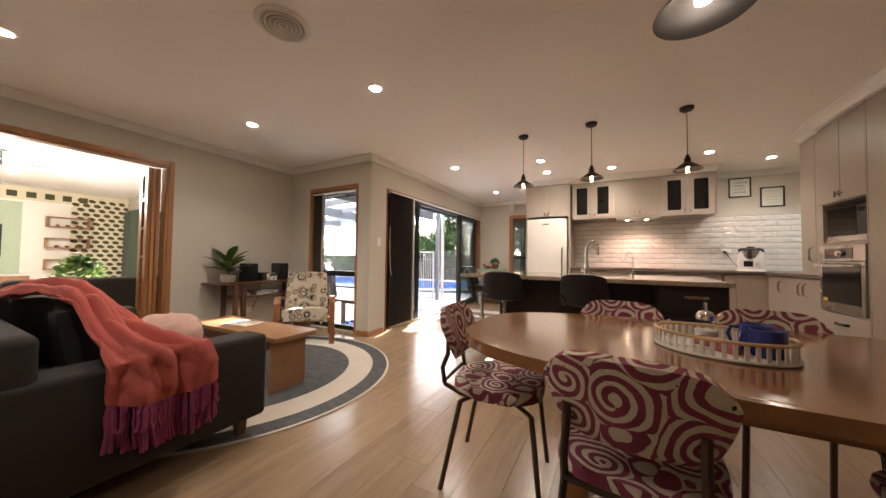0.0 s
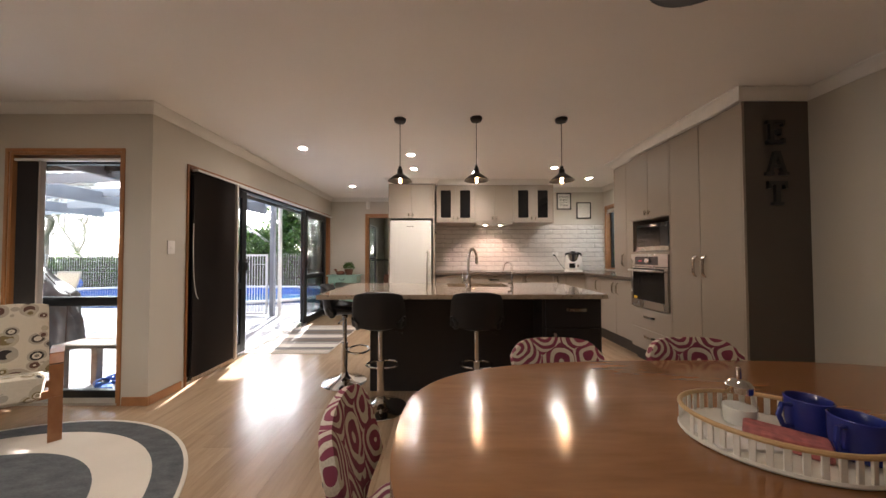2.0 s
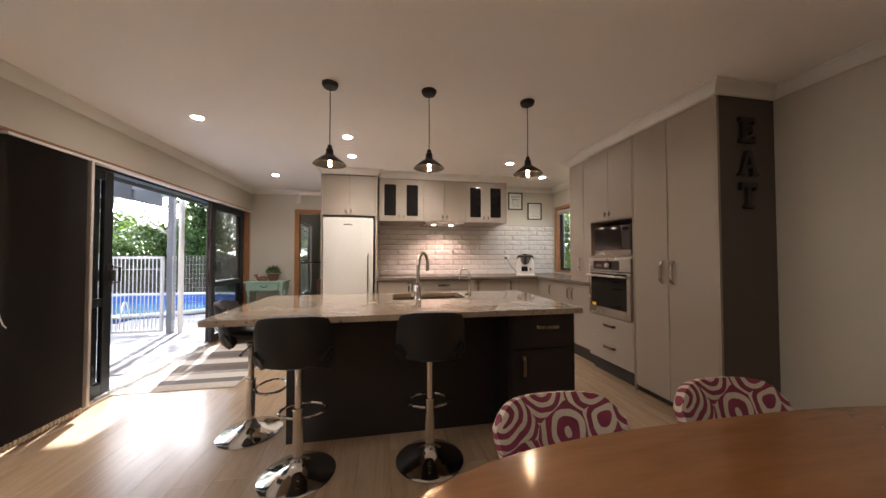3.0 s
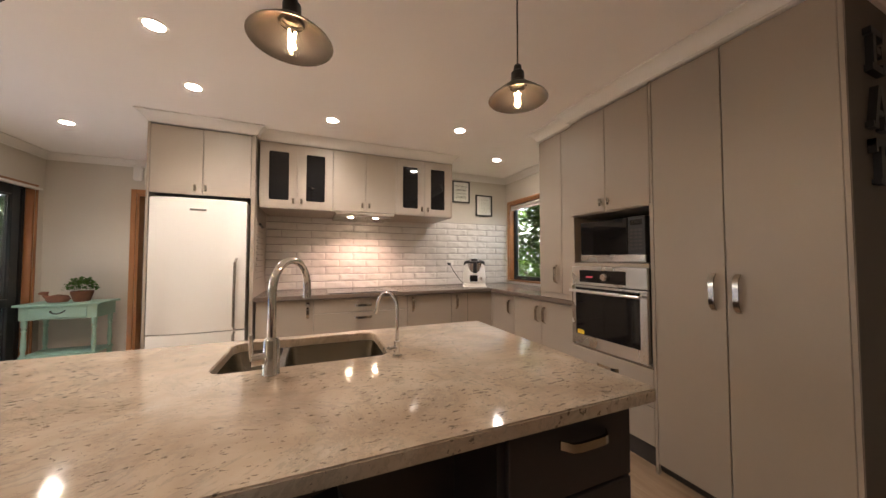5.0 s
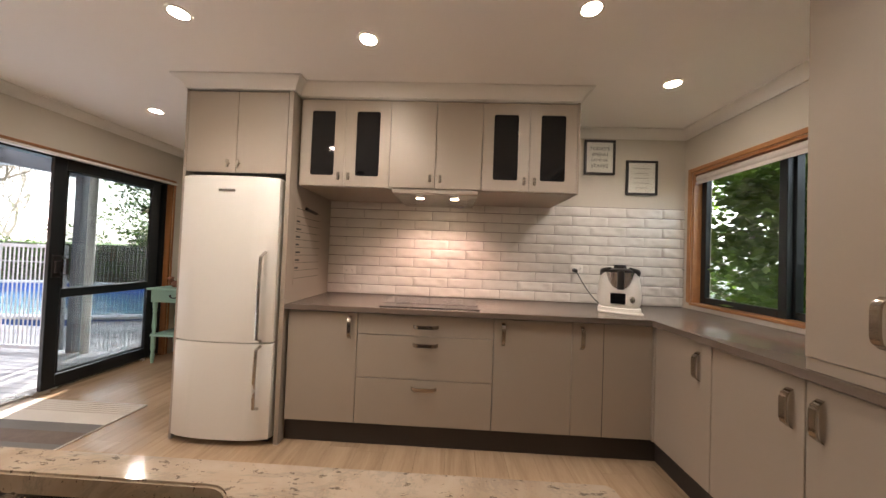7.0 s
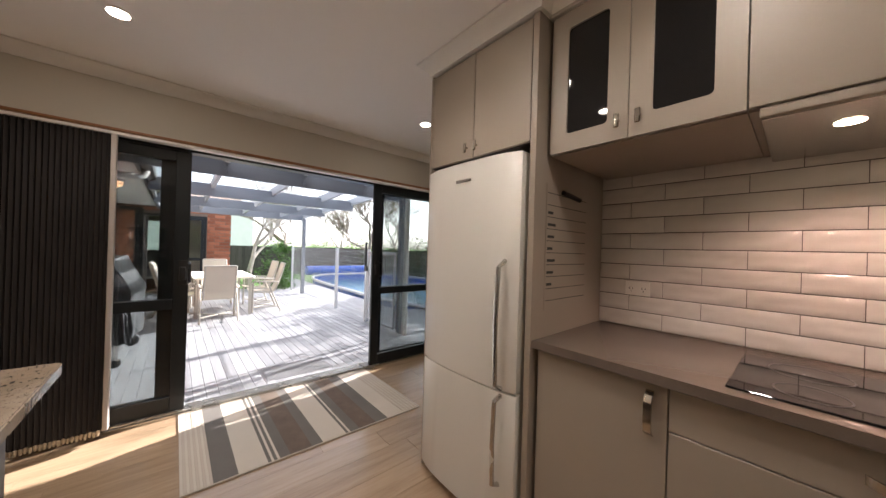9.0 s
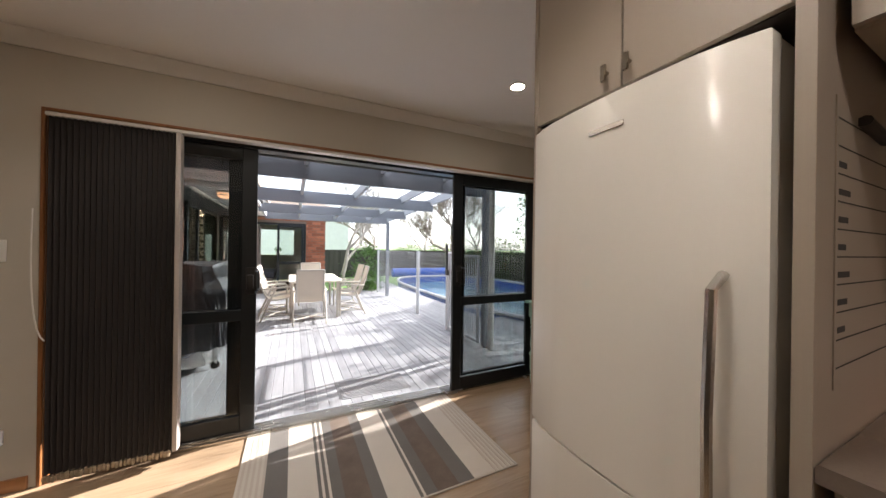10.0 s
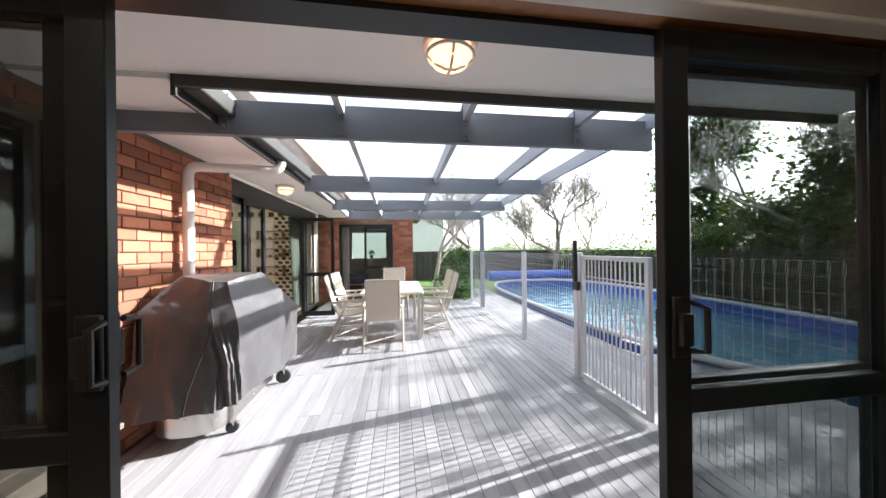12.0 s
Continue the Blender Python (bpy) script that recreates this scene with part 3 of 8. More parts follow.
def sash(parent, y0, y1, z0, z1, x, rail=None, st=0.075, top=0.07, bot=0.11, d=0.035, axis="x", pane=None):
    """One aluminium sash in a plane across x (or y), with its panes."""
    def P(a, z, o):
        return (x + o, a, z) if axis == "x" else (a, x + o, z)
    bm = bmesh.new()
    box(bm, P(y0, z0, 0), P(y0 + st, z1, d), 0.003, 1)
    box(bm, P(y1 - st, z0, 0), P(y1, z1, d), 0.003, 1)
    box(bm, P(y0 + st, z1 - top, 0), P(y1 - st, z1, d), 0.003, 1)
    box(bm, P(y0 + st, z0, 0), P(y1 - st, z0 + bot, d), 0.003, 1)
    if rail:
        box(bm, P(y0 + st, rail, 0), P(y1 - st, rail + 0.075, d), 0.003, 1)
    s = part("frame", bm, M_ALU, parent, smooth=False)
    for za, zb in ((z0 + bot, rail), (rail + 0.075, z1 - top)) if rail else ((z0 + bot, z1 - top),):
        g = part("pane", bx(P(y0 + st, za, d * 0.4), P(y1 - st, zb, d * 0.55)), pane or M_GLASS, parent, "window glass", False)
        g.visible_shadow = False
    return s


def sash_handle(parent, y, x, side=1):
    bm = bmesh.new()
    box(bm, (x, y - 0.03, 0.98), (x + 0.012 * side, y + 0.03, 1.17), 0.004, 1)
    box(bm, (x + 0.012 * side, y - 0.02, 1.02), (x + 0.035 * side, y + 0.02, 1.12), 0.006, 2)
    sweep(bm, [(x + 0.01 * side, y + 0.035, 1.0), (x + 0.055 * side, y + 0.04, 1.01), (x + 0.055 * side, y + 0.04, 1.14), (x + 0.01 * side, y + 0.035, 1.15)], 0.009, 8)
    part("handle", bm, M_BLACK, parent, "black door handle")


slider = thing("door_slider", "black aluminium sliding doors standing open to the deck", "sliding door", kind="structure")
part("head_frame", bx((-2.16, 4.38, 2.0), (-2.061, 7.95, 2.038)), M_ALU, slider, smooth=False)
for y in (4.38, 7.92):
    part("jamb", bx((-2.16, y, 0.0), (-2.061, y + 0.03, 2.0)), M_ALU, slider, smooth=False)
bm = bmesh.new()
box(bm, (-2.18, 4.38, -0.02), (-2.02, 7.95, 0.018))
for x in (-2.15, -2.115, -2.08, -2.045):
    box(bm, (x, 4.41, 0.018), (x + 0.006, 7.92, 0.03))
part("track", bm, M_STEEL, slider, "worn aluminium sill track", False)
for name, y0, y1, x, hy, sd in (("fixed_sash", 4.41, 5.26, -2.145, None, 1), ("sliding_sash", 4.50, 5.345, -2.105, 5.31, 1), ("sliding_sash", 6.885, 7.83, -2.056, 6.93, 1), ("fixed_sash", 6.96, 7.92, -2.135, None, 1)):
    leaf = thing(name, "", "")
    leaf.parent = slider
    sash(leaf, y0, y1, 0.03, 2.0, x, 0.80, 0.09, 0.085, pane=M_TINT)
    if hy:
        sash_handle(leaf, hy, x + 0.035)
        sash_handle(leaf, hy, x, -1)

win = thing("window_tall", "tall black aluminium window with a centre rail", "window", kind="structure")
sash(win, -3.14, -2.26, 0.02, 2.03, Y_WIN + 0.09, 0.78, 0.05, 0.05, 0.06, 0.05, "y")
win = thing("window_kitchen", "black aluminium kitchen window looking on foliage", "window", kind="structure")
sash(win, 6.0, 6.40, 0.985, 2.04, X_E + 0.10, None, 0.045, 0.045, 0.045, 0.05)
sash(win, 6.37, 7.03, 0.985, 2.04, X_E + 0.06, None, 0.05, 0.05, 0.05, 0.04)

# lounge room beyond the wide opening
LX, LY = -9.66, 3.85
wall_x("wall_lounge_far", LX - 0.1, LX, -2.2, LY, 0, CEIL, [], M_WALL, "lounge wall with geometric paper")
wall_y("wall_lounge_deck", LY, LY + 0.16, LX, X_L - 0.12, 0, CEIL, [(-9.0, -5.1, 0.0, 2.05)], M_WALL, "lounge wall with glazed doors to the deck")
wall_y("wall_lounge_south", -2.2, -2.1, LX, X_L - 0.12, 0, CEIL, [], M_WALL)
wall_x("wall_lounge_return", X_L - 0.12, X_L - 0.02, -2.2, Y_S - 0.12, 0, CEIL, [], M_WALL)
struct("ceiling_lounge", bx((LX - 0.1, -2.2, CEIL), (X_L - 0.12, LY + 0.16, CEIL + 0.1)), M_CEIL, "white lounge ceiling")
struct("floor_lounge", bx((LX, -2.1, -0.12), (X_L - 0.12, LY, -0.002)), plain("carpet", (0.34, 0.29, 0.23), 0.95, var=0.1, fine=200, bump=0.6), "beige lounge carpet")

# hall beyond the north door
wall_x("wall_hall_west", -1.55, -1.45, Y_N + 0.12, 11.2, 0, CEIL, [(8.9, 10.2, 0.35, 2.0)], M_WALL)
wall_x("wall_hall_east", 0.5, 0.6, Y_N + 0.12, 11.2, 0, CEIL, [], M_WALL)
wall_y("wall_hall_north", 11.2, 11.3, -1.55, 0.6, 0, CEIL, [], M_WALL)
struct("ceiling_hall", bx((-1.55, Y_N + 0.12, CEIL), (0.6, 11.3, CEIL + 0.1)), M_CEIL)
hw = thing("window_hall", "black hall window with a slatted blind", "window", kind="structure")
sash(hw, 8.9, 10.2, 0.35, 2.0, -1.53, 1.1, 0.05, 0.05, 0.05, 0.04)
for k in range(16):
    part("slat", bx((-1.44, 8.92, 1.98 - k * 0.05), (-1.405, 10.18, 1.983 - k * 0.05)), M_PVC, hw, smooth=False)

# floor: substrate, then oak planks
struct("subfloor", slab(bmesh.new(), [(X_L - 0.12, Y_S), (X_D, Y_S), (X_D, 3.9), (X_E, 3.9), (X_E, Y_K), (0.24, Y_K), (0.5, Y_N), (0.5, 11.2), (-1.45, 11.2), (-1.45, Y_N), (X_W - 0.16, Y_N), (X_W - 0.16, 4.16), (X_L - 0.12, 4.16)], -0.12, -0.006), M_GAP)

# ---- kitchen ----
def bar_handle(parent, p, along, out, length=0.16, label="satin nickel bow handle"):
    """A flat bow handle centred at p."""
    p, al, o = Vector(p), Vector(along), Vector(out)
    side = al.cross(o)
    bm = bmesh.new()
    n = 8
    rows = []
    for k in range(n + 1):
        s = k / n * 2 - 1
        h = 0.030 * (1 - abs(s) ** 6) + 0.001
        c = p + al * (s * length / 2)
        for_in, for_out = c + o * max(0.0, h - 0.006), c + o * (h + 0.003)
        rows.append([bm.verts.new(q + side * e) for q in (for_in, for_out) for e in (-0.0115, 0.0115)])
    for a, b in zip(rows, rows[1:]):
        for i, j in ((0, 1), (1, 3), (3, 2), (2, 0)):
            bm.faces.new((a[i], a[j], b[j], b[i]))
    for r in (rows[0], rows[-1]):
        bm.faces.new((r[0], r[1], r[3], r[2]))
    part("handle", bm, M_SATIN, parent, label)


def knob_handle(parent, p, out):
    p, o = Vector(p), Vector(out)
    bm = tube([p, p + o * 0.016], 0.006, 8)
    side = Vector((0, 0, 1)).cross(o)
    box(bm, p + o * 0.014 - side * 0.009 - Vector((0, 0, 0.03)), p + o * 0.024 + side * 0.009 + Vector((0, 0, 0.022)), 0.003, 1)
    part("handle", bm, M_SATIN, parent, "small nickel pull handle")


FRONT = 6.47


def front_y(parent, x0, x1, z0, z1, y=FRONT, name="door", material=M_CAB):
    return part(name, bx((x0 + 0.002, y, z0 + 0.002), (x1 - 0.002, y + 0.018, z1 - 0.002), 0.002, 1), material, parent, smooth=False)


def front_x(parent, y0, y1, z0, z1, x, name="door", material=M_CAB):
    return part(name, bx((x, y0 + 0.002, z0 + 0.002), (x + 0.018, y1 - 0.002, z1 - 0.002), 0.002, 1), material, parent, smooth=False)


# base units along the splash wall
for x0, x1, kind in ((0.27, 0.745, "door_r"), (0.745, 1.655, "drawers"), (1.655, 2.165, "door_l"), (2.165, 2.68, "corner")):
    c = thing("base_cabinet", "greige lacquered base cabinet under the laminate benchtop", "cabinet", group="kitchen base cabinets")
    # carcass coloured dark so the gaps between the fronts look shaded
    part("carcass", bx((x0 + 0.001, FRONT + 0.019, 0.14), (x1 - 0.001, Y_K - 0.002, 0.893)), M_KICK, c, smooth=False)
    if kind == "drawers":
        for z0, z1 in ((0.155, 0.462), (0.462, 0.75), (0.75, 0.888)):
            d = front_y(c, x0, x1, z0, z1, name="drawer")
            bar_handle(d, (x0 + 0.46, FRONT, z1 - 0.055 if z1 < 0.8 else 0.815), (1, 0, 0), (0, -1, 0), 0.17)
    else:
        d = front_y(c, x0, x1, 0.155, 0.888)
        hx = {"door_r": x1 - 0.05, "door_l": x0 + 0.06, "corner": x0 + 0.06}[kind]
        bar_handle(d, (hx, FRONT, 0.79), (0, 0, 1), (0, -1, 0), 0.15)
        if kind == "corner":
            part("corner_post", bx((2.6805, 6.452, 0.155), (2.7035, 6.489, 0.888)), M_CAB, c, smooth=False)
        if kind == "corner":
            part("panel_joint", bx((x0 + 0.2, FRONT - 0.002, 0.155), (x0 + 0.203, FRONT, 0.888)), M_KICK, c, smooth=False)
solo("kickboard", box(bx((0.25, FRONT + 0.045, 0.0), (2.735, FRONT + 0.06, 0.14)), (2.735, 5.19, 0.0), (2.75, FRONT + 0.06, 0.14)), M_KICK, "dark brown kickboard under the base cabinets", "kickboard", kind="structure", smooth=False)
# base units along the east wall
BXE = 2.685
for y0, y1, hs in ((6.02, 6.45, (6.10,)), (5.19, 6.02, (5.66, 5.55))):
    c = thing("base_cabinet", "greige lacquered base cabinet under the window bench", "cabinet", group="kitchen base cabinets")
    # dark carcass again paints the shade in the door gaps
    part("carcass", bx((BXE + 0.019, y0 + 0.001, 0.14), (X_E - 0.002, y1 - 0.001, 0.893)), M_KICK, c, smooth=False)
    edges = (y0, y1) if len(hs) == 1 else (y0, 5.605, y1)
    for k, (a, b) in enumerate(zip(edges, edges[1:])):
        d = front_x(c, a, b, 0.155, 0.888, BXE)
        bar_handle(d, (BXE, hs[0] if len(hs) == 1 else (5.555, 5.655)[k], 0.76), (0, 0, 1), (-1, 0, 0), 0.15)
bm = slab(bmesh.new(), [(0.255, 6.44), (2.655, 6.44), (2.655, 5.19), (X_E - 0.001, 5.19), (X_E - 0.001, Y_K - 0.001), (0.255, Y_K - 0.001)], 0.895, 0.93, 0.006, 2)
solo("benchtop", bm, M_BENCH, "dark taupe laminate benchtop with a rounded front edge", "benchtop")
solo("splash_upstand", bx((X_E - 0.014, 5.62, 0.931), (X_E - 0.002, 7.02, 0.963), 0.002, 1), M_TILE, "white upstand under the kitchen window", "upstand", kind="structure")

# wall units
UF, UB = 6.51, 1.74
for x0, x1, glazed in ((0.275, 0.905, True), (0.905, 1.54, False), (1.54, 2.175, True)):
    c = thing("wall_cabinet", "greige wall cabinet with two smoked glass doors" if glazed else "greige wall cabinet with two plain doors over the rangehood", "cabinet", group="kitchen wall cabinets")
    part("carcass", bx((x0 + 0.001, UF + 0.021, UB), (x1 - 0.001, Y_K - 0.002, 2.36)), M_CAB, c, smooth=False)
    xm = (x0 + x1) / 2
    for a, b, s in ((x0, xm, 1), (xm, x1, -1)):
        if not glazed:
            d = front_y(c, a, b, UB + 0.005, 2.345, UF)
        else:
            bm = bmesh.new()
            w = 0.075
            za, zb = UB + 0.005, 2.345
            ring_o = rounded(a + 0.0015, za, b - 0.0015, zb, 0.002)
            ring_i = rounded(a + w, za + w, b - w, zb - w, 0.015)
            vo = [[bm.verts.new((px, y, pz)) for px, pz in r] for y in (UF, UF + 0.018) for r in (ring_o, ring_i)]
            n = len(ring_o)
            for k in range(n):
                q = (k + 1) % n
                bm.faces.new((vo[0][k], vo[0][q], vo[1][q], vo[1][k]))
                bm.faces.new((vo[2][k], vo[3][k], vo[3][q], vo[2][q]))
                bm.faces.new((vo[0][k], vo[2][k], vo[2][q], vo[0][q]))
                bm.faces.new((vo[1][k], vo[1][q], vo[3][q], vo[3][k]))
            d = part("door", bm, M_CAB, c, smooth=False)
            part("pane", bx((a + w - 0.005, UF + 0.008, za + w - 0.005), (b - w + 0.005, UF + 0.013, zb - w + 0.005)), M_DKGLASS, d, "smoked glass", False)
        knob_handle(d, ((b - 0.035) if s > 0 else (a + 0.035), UF, UB + 0.075), (0, -1, 0))
part("side_panel", bx((2.1765, UF, UB - 0.001), (2.192, Y_K - 0.002, 2.36)), M_CAB, c, smooth=False)
hood = thing("rangehood", "slide-out rangehood with two warm lamps lit", "rangehood")
part("body", bx((0.93, 6.53, 1.715), (1.52, Y_K - 0.01, 1.739), 0.003, 1), M_STEEL, hood, smooth=False)
part("front_lip", bx((0.93, 6.505, 1.71), (1.52, 6.53, 1.738), 0.004, 1), M_CAB, hood, smooth=False)
for x in (1.10, 1.36):
    part("lamp", turned([(0.0, 1.7135), (0.03, 1.7135), (0.03, 1.716)], (x, 6.72, 0), 16), M_HOODL, hood, "glowing lamp")
    lamp("hood_light", "SPOT", look((x, 6.72, 1.705), (x, 6.86, 0.9)), 2.6, (1.0, 0.64, 0.50), 0.03, 125)

# fridge housing and fridge
c = thing("fridge_cabinet", "greige cabinet above and around the fridge", "cabinet")
part("side_panel", bx((0.225, 6.435, 0), (0.254, Y_K, 2.365), 0.001, 1), M_CAB, c, smooth=False)
part("side_panel", bx((-0.49, 6.435, 0), (-0.472, Y_N - 0.02, 2.365), 0.001, 1), M_CAB, c, smooth=False)
# dark carcass colour stands in for shade between the two doors
part("carcass", bx((-0.471, 6.455, 1.80), (0.223, Y_K - 0.01, 2.365)), M_KICK, c, smooth=False)
for a, b, hx in ((-0.471, -0.124, -0.17), (-0.124, 0.223, -0.10)):
    d = front_y(c, a, b, 1.80, 2.355, 6.435)
    knob_handle(d, (hx, 6.435, 1.86), (0, -1, 0))
fr = thing("fridge", "cream white upright fridge freezer with long bar handles", "fridge")
FX0, FX1 = -0.458, 0.20
part("cabinet", bx((FX0 + 0.005, 6.46, 0.03), (FX1 - 0.005, 7.10, 1.765), 0.006, 2), M_FRIDGE, fr)


def fridge_door(z0, z1):
    """A door with a gently bowed face."""
    bm = bmesh.new()
    n = 12
    xs = [FX0 + (FX1 - FX0) * k / n for k in range(n + 1)]
    out = [(x, 6.405 - 0.022 * (1 - ((x - (FX0 + FX1) / 2) / ((FX1 - FX0) / 2)) ** 2) + (0.012 if k in (0, n) else 0)) for k, x in enumerate(xs)]
    slab(bm, out + [(FX1, 6.458), (FX0, 6.458)], z0, z1, 0.008, 2)
    return bm


d1 = part("door", fridge_door(0.675, 1.765), M_FRIDGE, fr)
d2 = part("freezer_door", fridge_door(0.045, 0.668), M_FRIDGE, fr)
part("handle", tube([(0.135, 6.40, 1.27), (0.133, 6.355, 1.24), (0.13, 6.348, 0.98), (0.13, 6.355, 0.71), (0.13, 6.40, 0.685)], 0.011, 8), M_STEEL, d1, "brushed steel bar handle")
part("handle", tube([(0.13, 6.40, 0.655), (0.13, 6.355, 0.64), (0.13, 6.348, 0.45), (0.13, 6.355, 0.27), (0.13, 6.40, 0.25)], 0.011, 8), M_STEEL, d2, "brushed steel bar handle")
part("badge", bx((-0.19, 6.379, 1.662), (-0.08, 6.386, 1.678), 0.002, 1), M_STEEL, d1, "plain steel badge")
for fx in (FX0 + 0.03, FX1 - 0.08):
    part("foot", bx((fx, 6.47, 0), (fx + 0.05, 6.53, 0.03)), M_BLACK, fr)

# weekly planner on the panel beside the bench
pl = thing("wall_planner", "white lined planner sheet with a pen holder", "planner")
part("sheet", bx((0.2545, 6.53, 1.05), (0.2565, 6.93, 1.63)), M_CAB, pl, smooth=False)
for k in range(10):
    part("rule", bx((0.2566, 6.54, 1.09 + k * 0.055), (0.2572, 6.92, 1.093 + k * 0.055)), M_INK, pl, smooth=False)
for k in range(7):
    part("day_word", bx((0.2566, 6.545, 1.16 + k * 0.055), (0.2572, 6.59 + 0.012 * (k % 3), 1.172 + k * 0.055)), M_INK, pl, smooth=False)
part("pen", tube([(0.265, 6.66, 1.60), (0.265, 6.83, 1.585)], 0.012, 8), M_BLACK, pl)

# tall units on the east side
TX = 2.637
c = thing("oven_tower", "greige tall cabinet holding the microwave and oven", "cabinet")
bm = bmesh.new()
box(bm, (TX + 0.02, 4.552, 0.14), (X_E - 0.002, 4.57, 2.36))
box(bm, (TX + 0.02, 5.172, 0.14), (X_E - 0.002, 5.188, 2.36))
box(bm, (TX + 0.02, 4.57, 1.60), (X_E - 0.002, 5.172, 2.36))
box(bm, (TX + 0.02, 4.57, 0.14), (X_E - 0.002, 5.172, 0.61))
box(bm, (TX + 0.005, 4.57, 1.215), (X_E - 0.002, 5.172, 1.24))
box(bm, (X_E - 0.03, 4.57, 1.24), (X_E - 0.002, 5.172, 1.60))
part("carcass", bm, M_CAB, c, smooth=False)
for y0, y1, hy in ((4.552, 4.868, 4.835), (4.868, 5.188, 4.90)):
    d = front_x(c, y0, y1, 1.605, 2.35, TX)
    knob_handle(d, (TX, hy, 1.675), (-1, 0, 0))
for z0, z1, hz in ((0.375, 0.605, 0.52), (0.145, 0.375, 0.30)):
    d = front_x(c, 4.552, 5.188, z0, z1, TX, "drawer")
    bar_handle(d, (TX, 4.87, hz), (0, 1, 0), (-1, 0, 0), 0.17)
part("kickboard", bx((TX + 0.06, 4.552, 0), (TX + 0.075, 5.188, 0.14)), M_KICK, c, smooth=False)

ov = thing("oven", "stainless built-in oven with a black glass door", "oven")
part("body", bx((TX + 0.02, 4.585, 0.625), (X_E - 0.05, 5.165, 1.205)), M_BLACK, ov, smooth=False)
part("control_panel", bx((TX - 0.004, 4.575, 1.075), (TX + 0.02, 5.178, 1.212), 0.003, 1), M_STEEL, ov, smooth=False)
part("display", bx((TX - 0.006, 4.72, 1.095), (TX - 0.0035, 5.10, 1.185)), M_BLACKGLASS, ov, "black glass display", False)
part("dial", lathe(bmesh.new(), [(0.0, 0.028), (0.02, 0.028), (0.026, 0.022), (0.028, 0.0)], (0, 0, 0), 24), M_CHROME, ov, "round chrome dial", m=pose(TX - 0.005, 4.875, 1.14, 0, -90, 0))
part("clock_digits", bx((TX - 0.0068, 4.98, 1.13), (TX - 0.006, 5.04, 1.142)), emitter("clock_red", (0.5, 0.06, 0.08), 0.04), ov, smooth=False)
d = part("door", bx((TX - 0.008, 4.575, 0.618), (TX + 0.02, 5.178, 1.068), 0.003, 1), M_STEEL, ov, smooth=False)
part("window", bx((TX - 0.0105, 4.625, 0.70), (TX - 0.0075, 5.135, 1.055)), M_BLACKGLASS, d, "black glass window", False)
part("handle", tube([(TX - 0.008, 4.63, 1.03), (TX - 0.05, 4.63, 1.03)], 0.008), M_STEEL, d)
part("handle", tube([(TX - 0.008, 5.125, 1.03), (TX - 0.05, 5.125, 1.03)], 0.008), M_STEEL, d)
part("handle_bar", tube([(TX - 0.05, 4.60, 1.03), (TX - 0.05, 5.155, 1.03)], 0.011), M_STEEL, d, "steel rail handle")
part("energy_sticker", bx((TX - 0.0112, 5.06, 0.705), (TX - 0.0106, 5.12, 0.735)), plain("sticker_yellow", (0.75, 0.52, 0.03), 0.5), d, "yellow sticker", False)

mw = thing("microwave", "black and steel microwave oven in the tower niche", "microwave")
part("body", bx((TX + 0.035, 4.60, 1.245), (X_E - 0.1, 5.11, 1.545), 0.006, 2), M_BLACK, mw, smooth=False)
part("door", bx((TX + 0.022, 4.72, 1.30), (TX + 0.036, 5.11, 1.545), 0.003, 1), M_BLACKGLASS, mw, smooth=False)
part("keypad", bx((TX + 0.022, 4.60, 1.30), (TX + 0.036, 4.717, 1.545), 0.003, 1), M_BLACK, mw, smooth=False)
part("lower_band", bx((TX + 0.02, 4.60, 1.246), (TX + 0.036, 5.11, 1.298), 0.003, 1), M_STEEL, mw, "steel band", False)
for r in range(6):
    for k in range(3):
        part("key", bx((TX + 0.0205, 4.62 + k * 0.03, 1.33 + r * 0.024), (TX + 0.0225, 4.642 + k * 0.03, 1.343 + r * 0.024)), M_KICK, mw, smooth=False)
part("screen", bx((TX + 0.0205, 4.62, 1.49), (TX + 0.0225, 4.70, 1.525)), M_DKGLASS, mw, smooth=False)

c = thing("pantry", "tall greige two-door pantry cupboard", "cabinet")
# shade of the pantry door gap is put into this dark carcass
part("carcass", bx((TX + 0.02, 3.90, 0.05), (X_E - 0.002, 4.549, 2.36)), M_KICK, c, smooth=False)
part("end_panel", bx((TX - 0.001, 3.786, 0.0), (TX + 0.018, 3.80, 2.36)), M_CAB, c, smooth=False)
part("end_panel", bx((TX - 0.001, 4.535, 0.0), (TX + 0.018, 4.550, 2.36)), M_CAB, c, smooth=False)
for y0, y1, hy in ((3.80, 4.185, 4.135), (4.185, 4.535, 4.235)):
    d = front_x(c, y0, y1, 0.06, 2.355, TX)
    bar_handle(d, (TX, hy, 1.10), (0, 0, 1), (-1, 0, 0), 0.19)
part("kickboard", bx((TX + 0.05, 3.8, 0), (TX + 0.06, 4.549, 0.05)), M_KICK, c, smooth=False)

c = thing("bench_tower", "tall narrow greige cupboard standing on the benchtop", "cabinet")
part("carcass", bx((2.69, 5.19, 0.931), (X_E - 0.002, 5.60, 2.36)), M_CAB, c, smooth=False)
d = front_x(c, 5.325, 5.60, 0.975, 2.35, 2.672)
bar_handle(d, (2.672, 5.385, 1.14), (0, 0, 1), (-1, 0, 0), 0.16)
front_x(c, 5.19, 5.325, 0.975, 2.35, 2.672, "filler_panel")
part("plinth", bx((2.680, 5.19, 0.931), (2.69, 5.60, 0.974)), M_CAB, c, smooth=False)

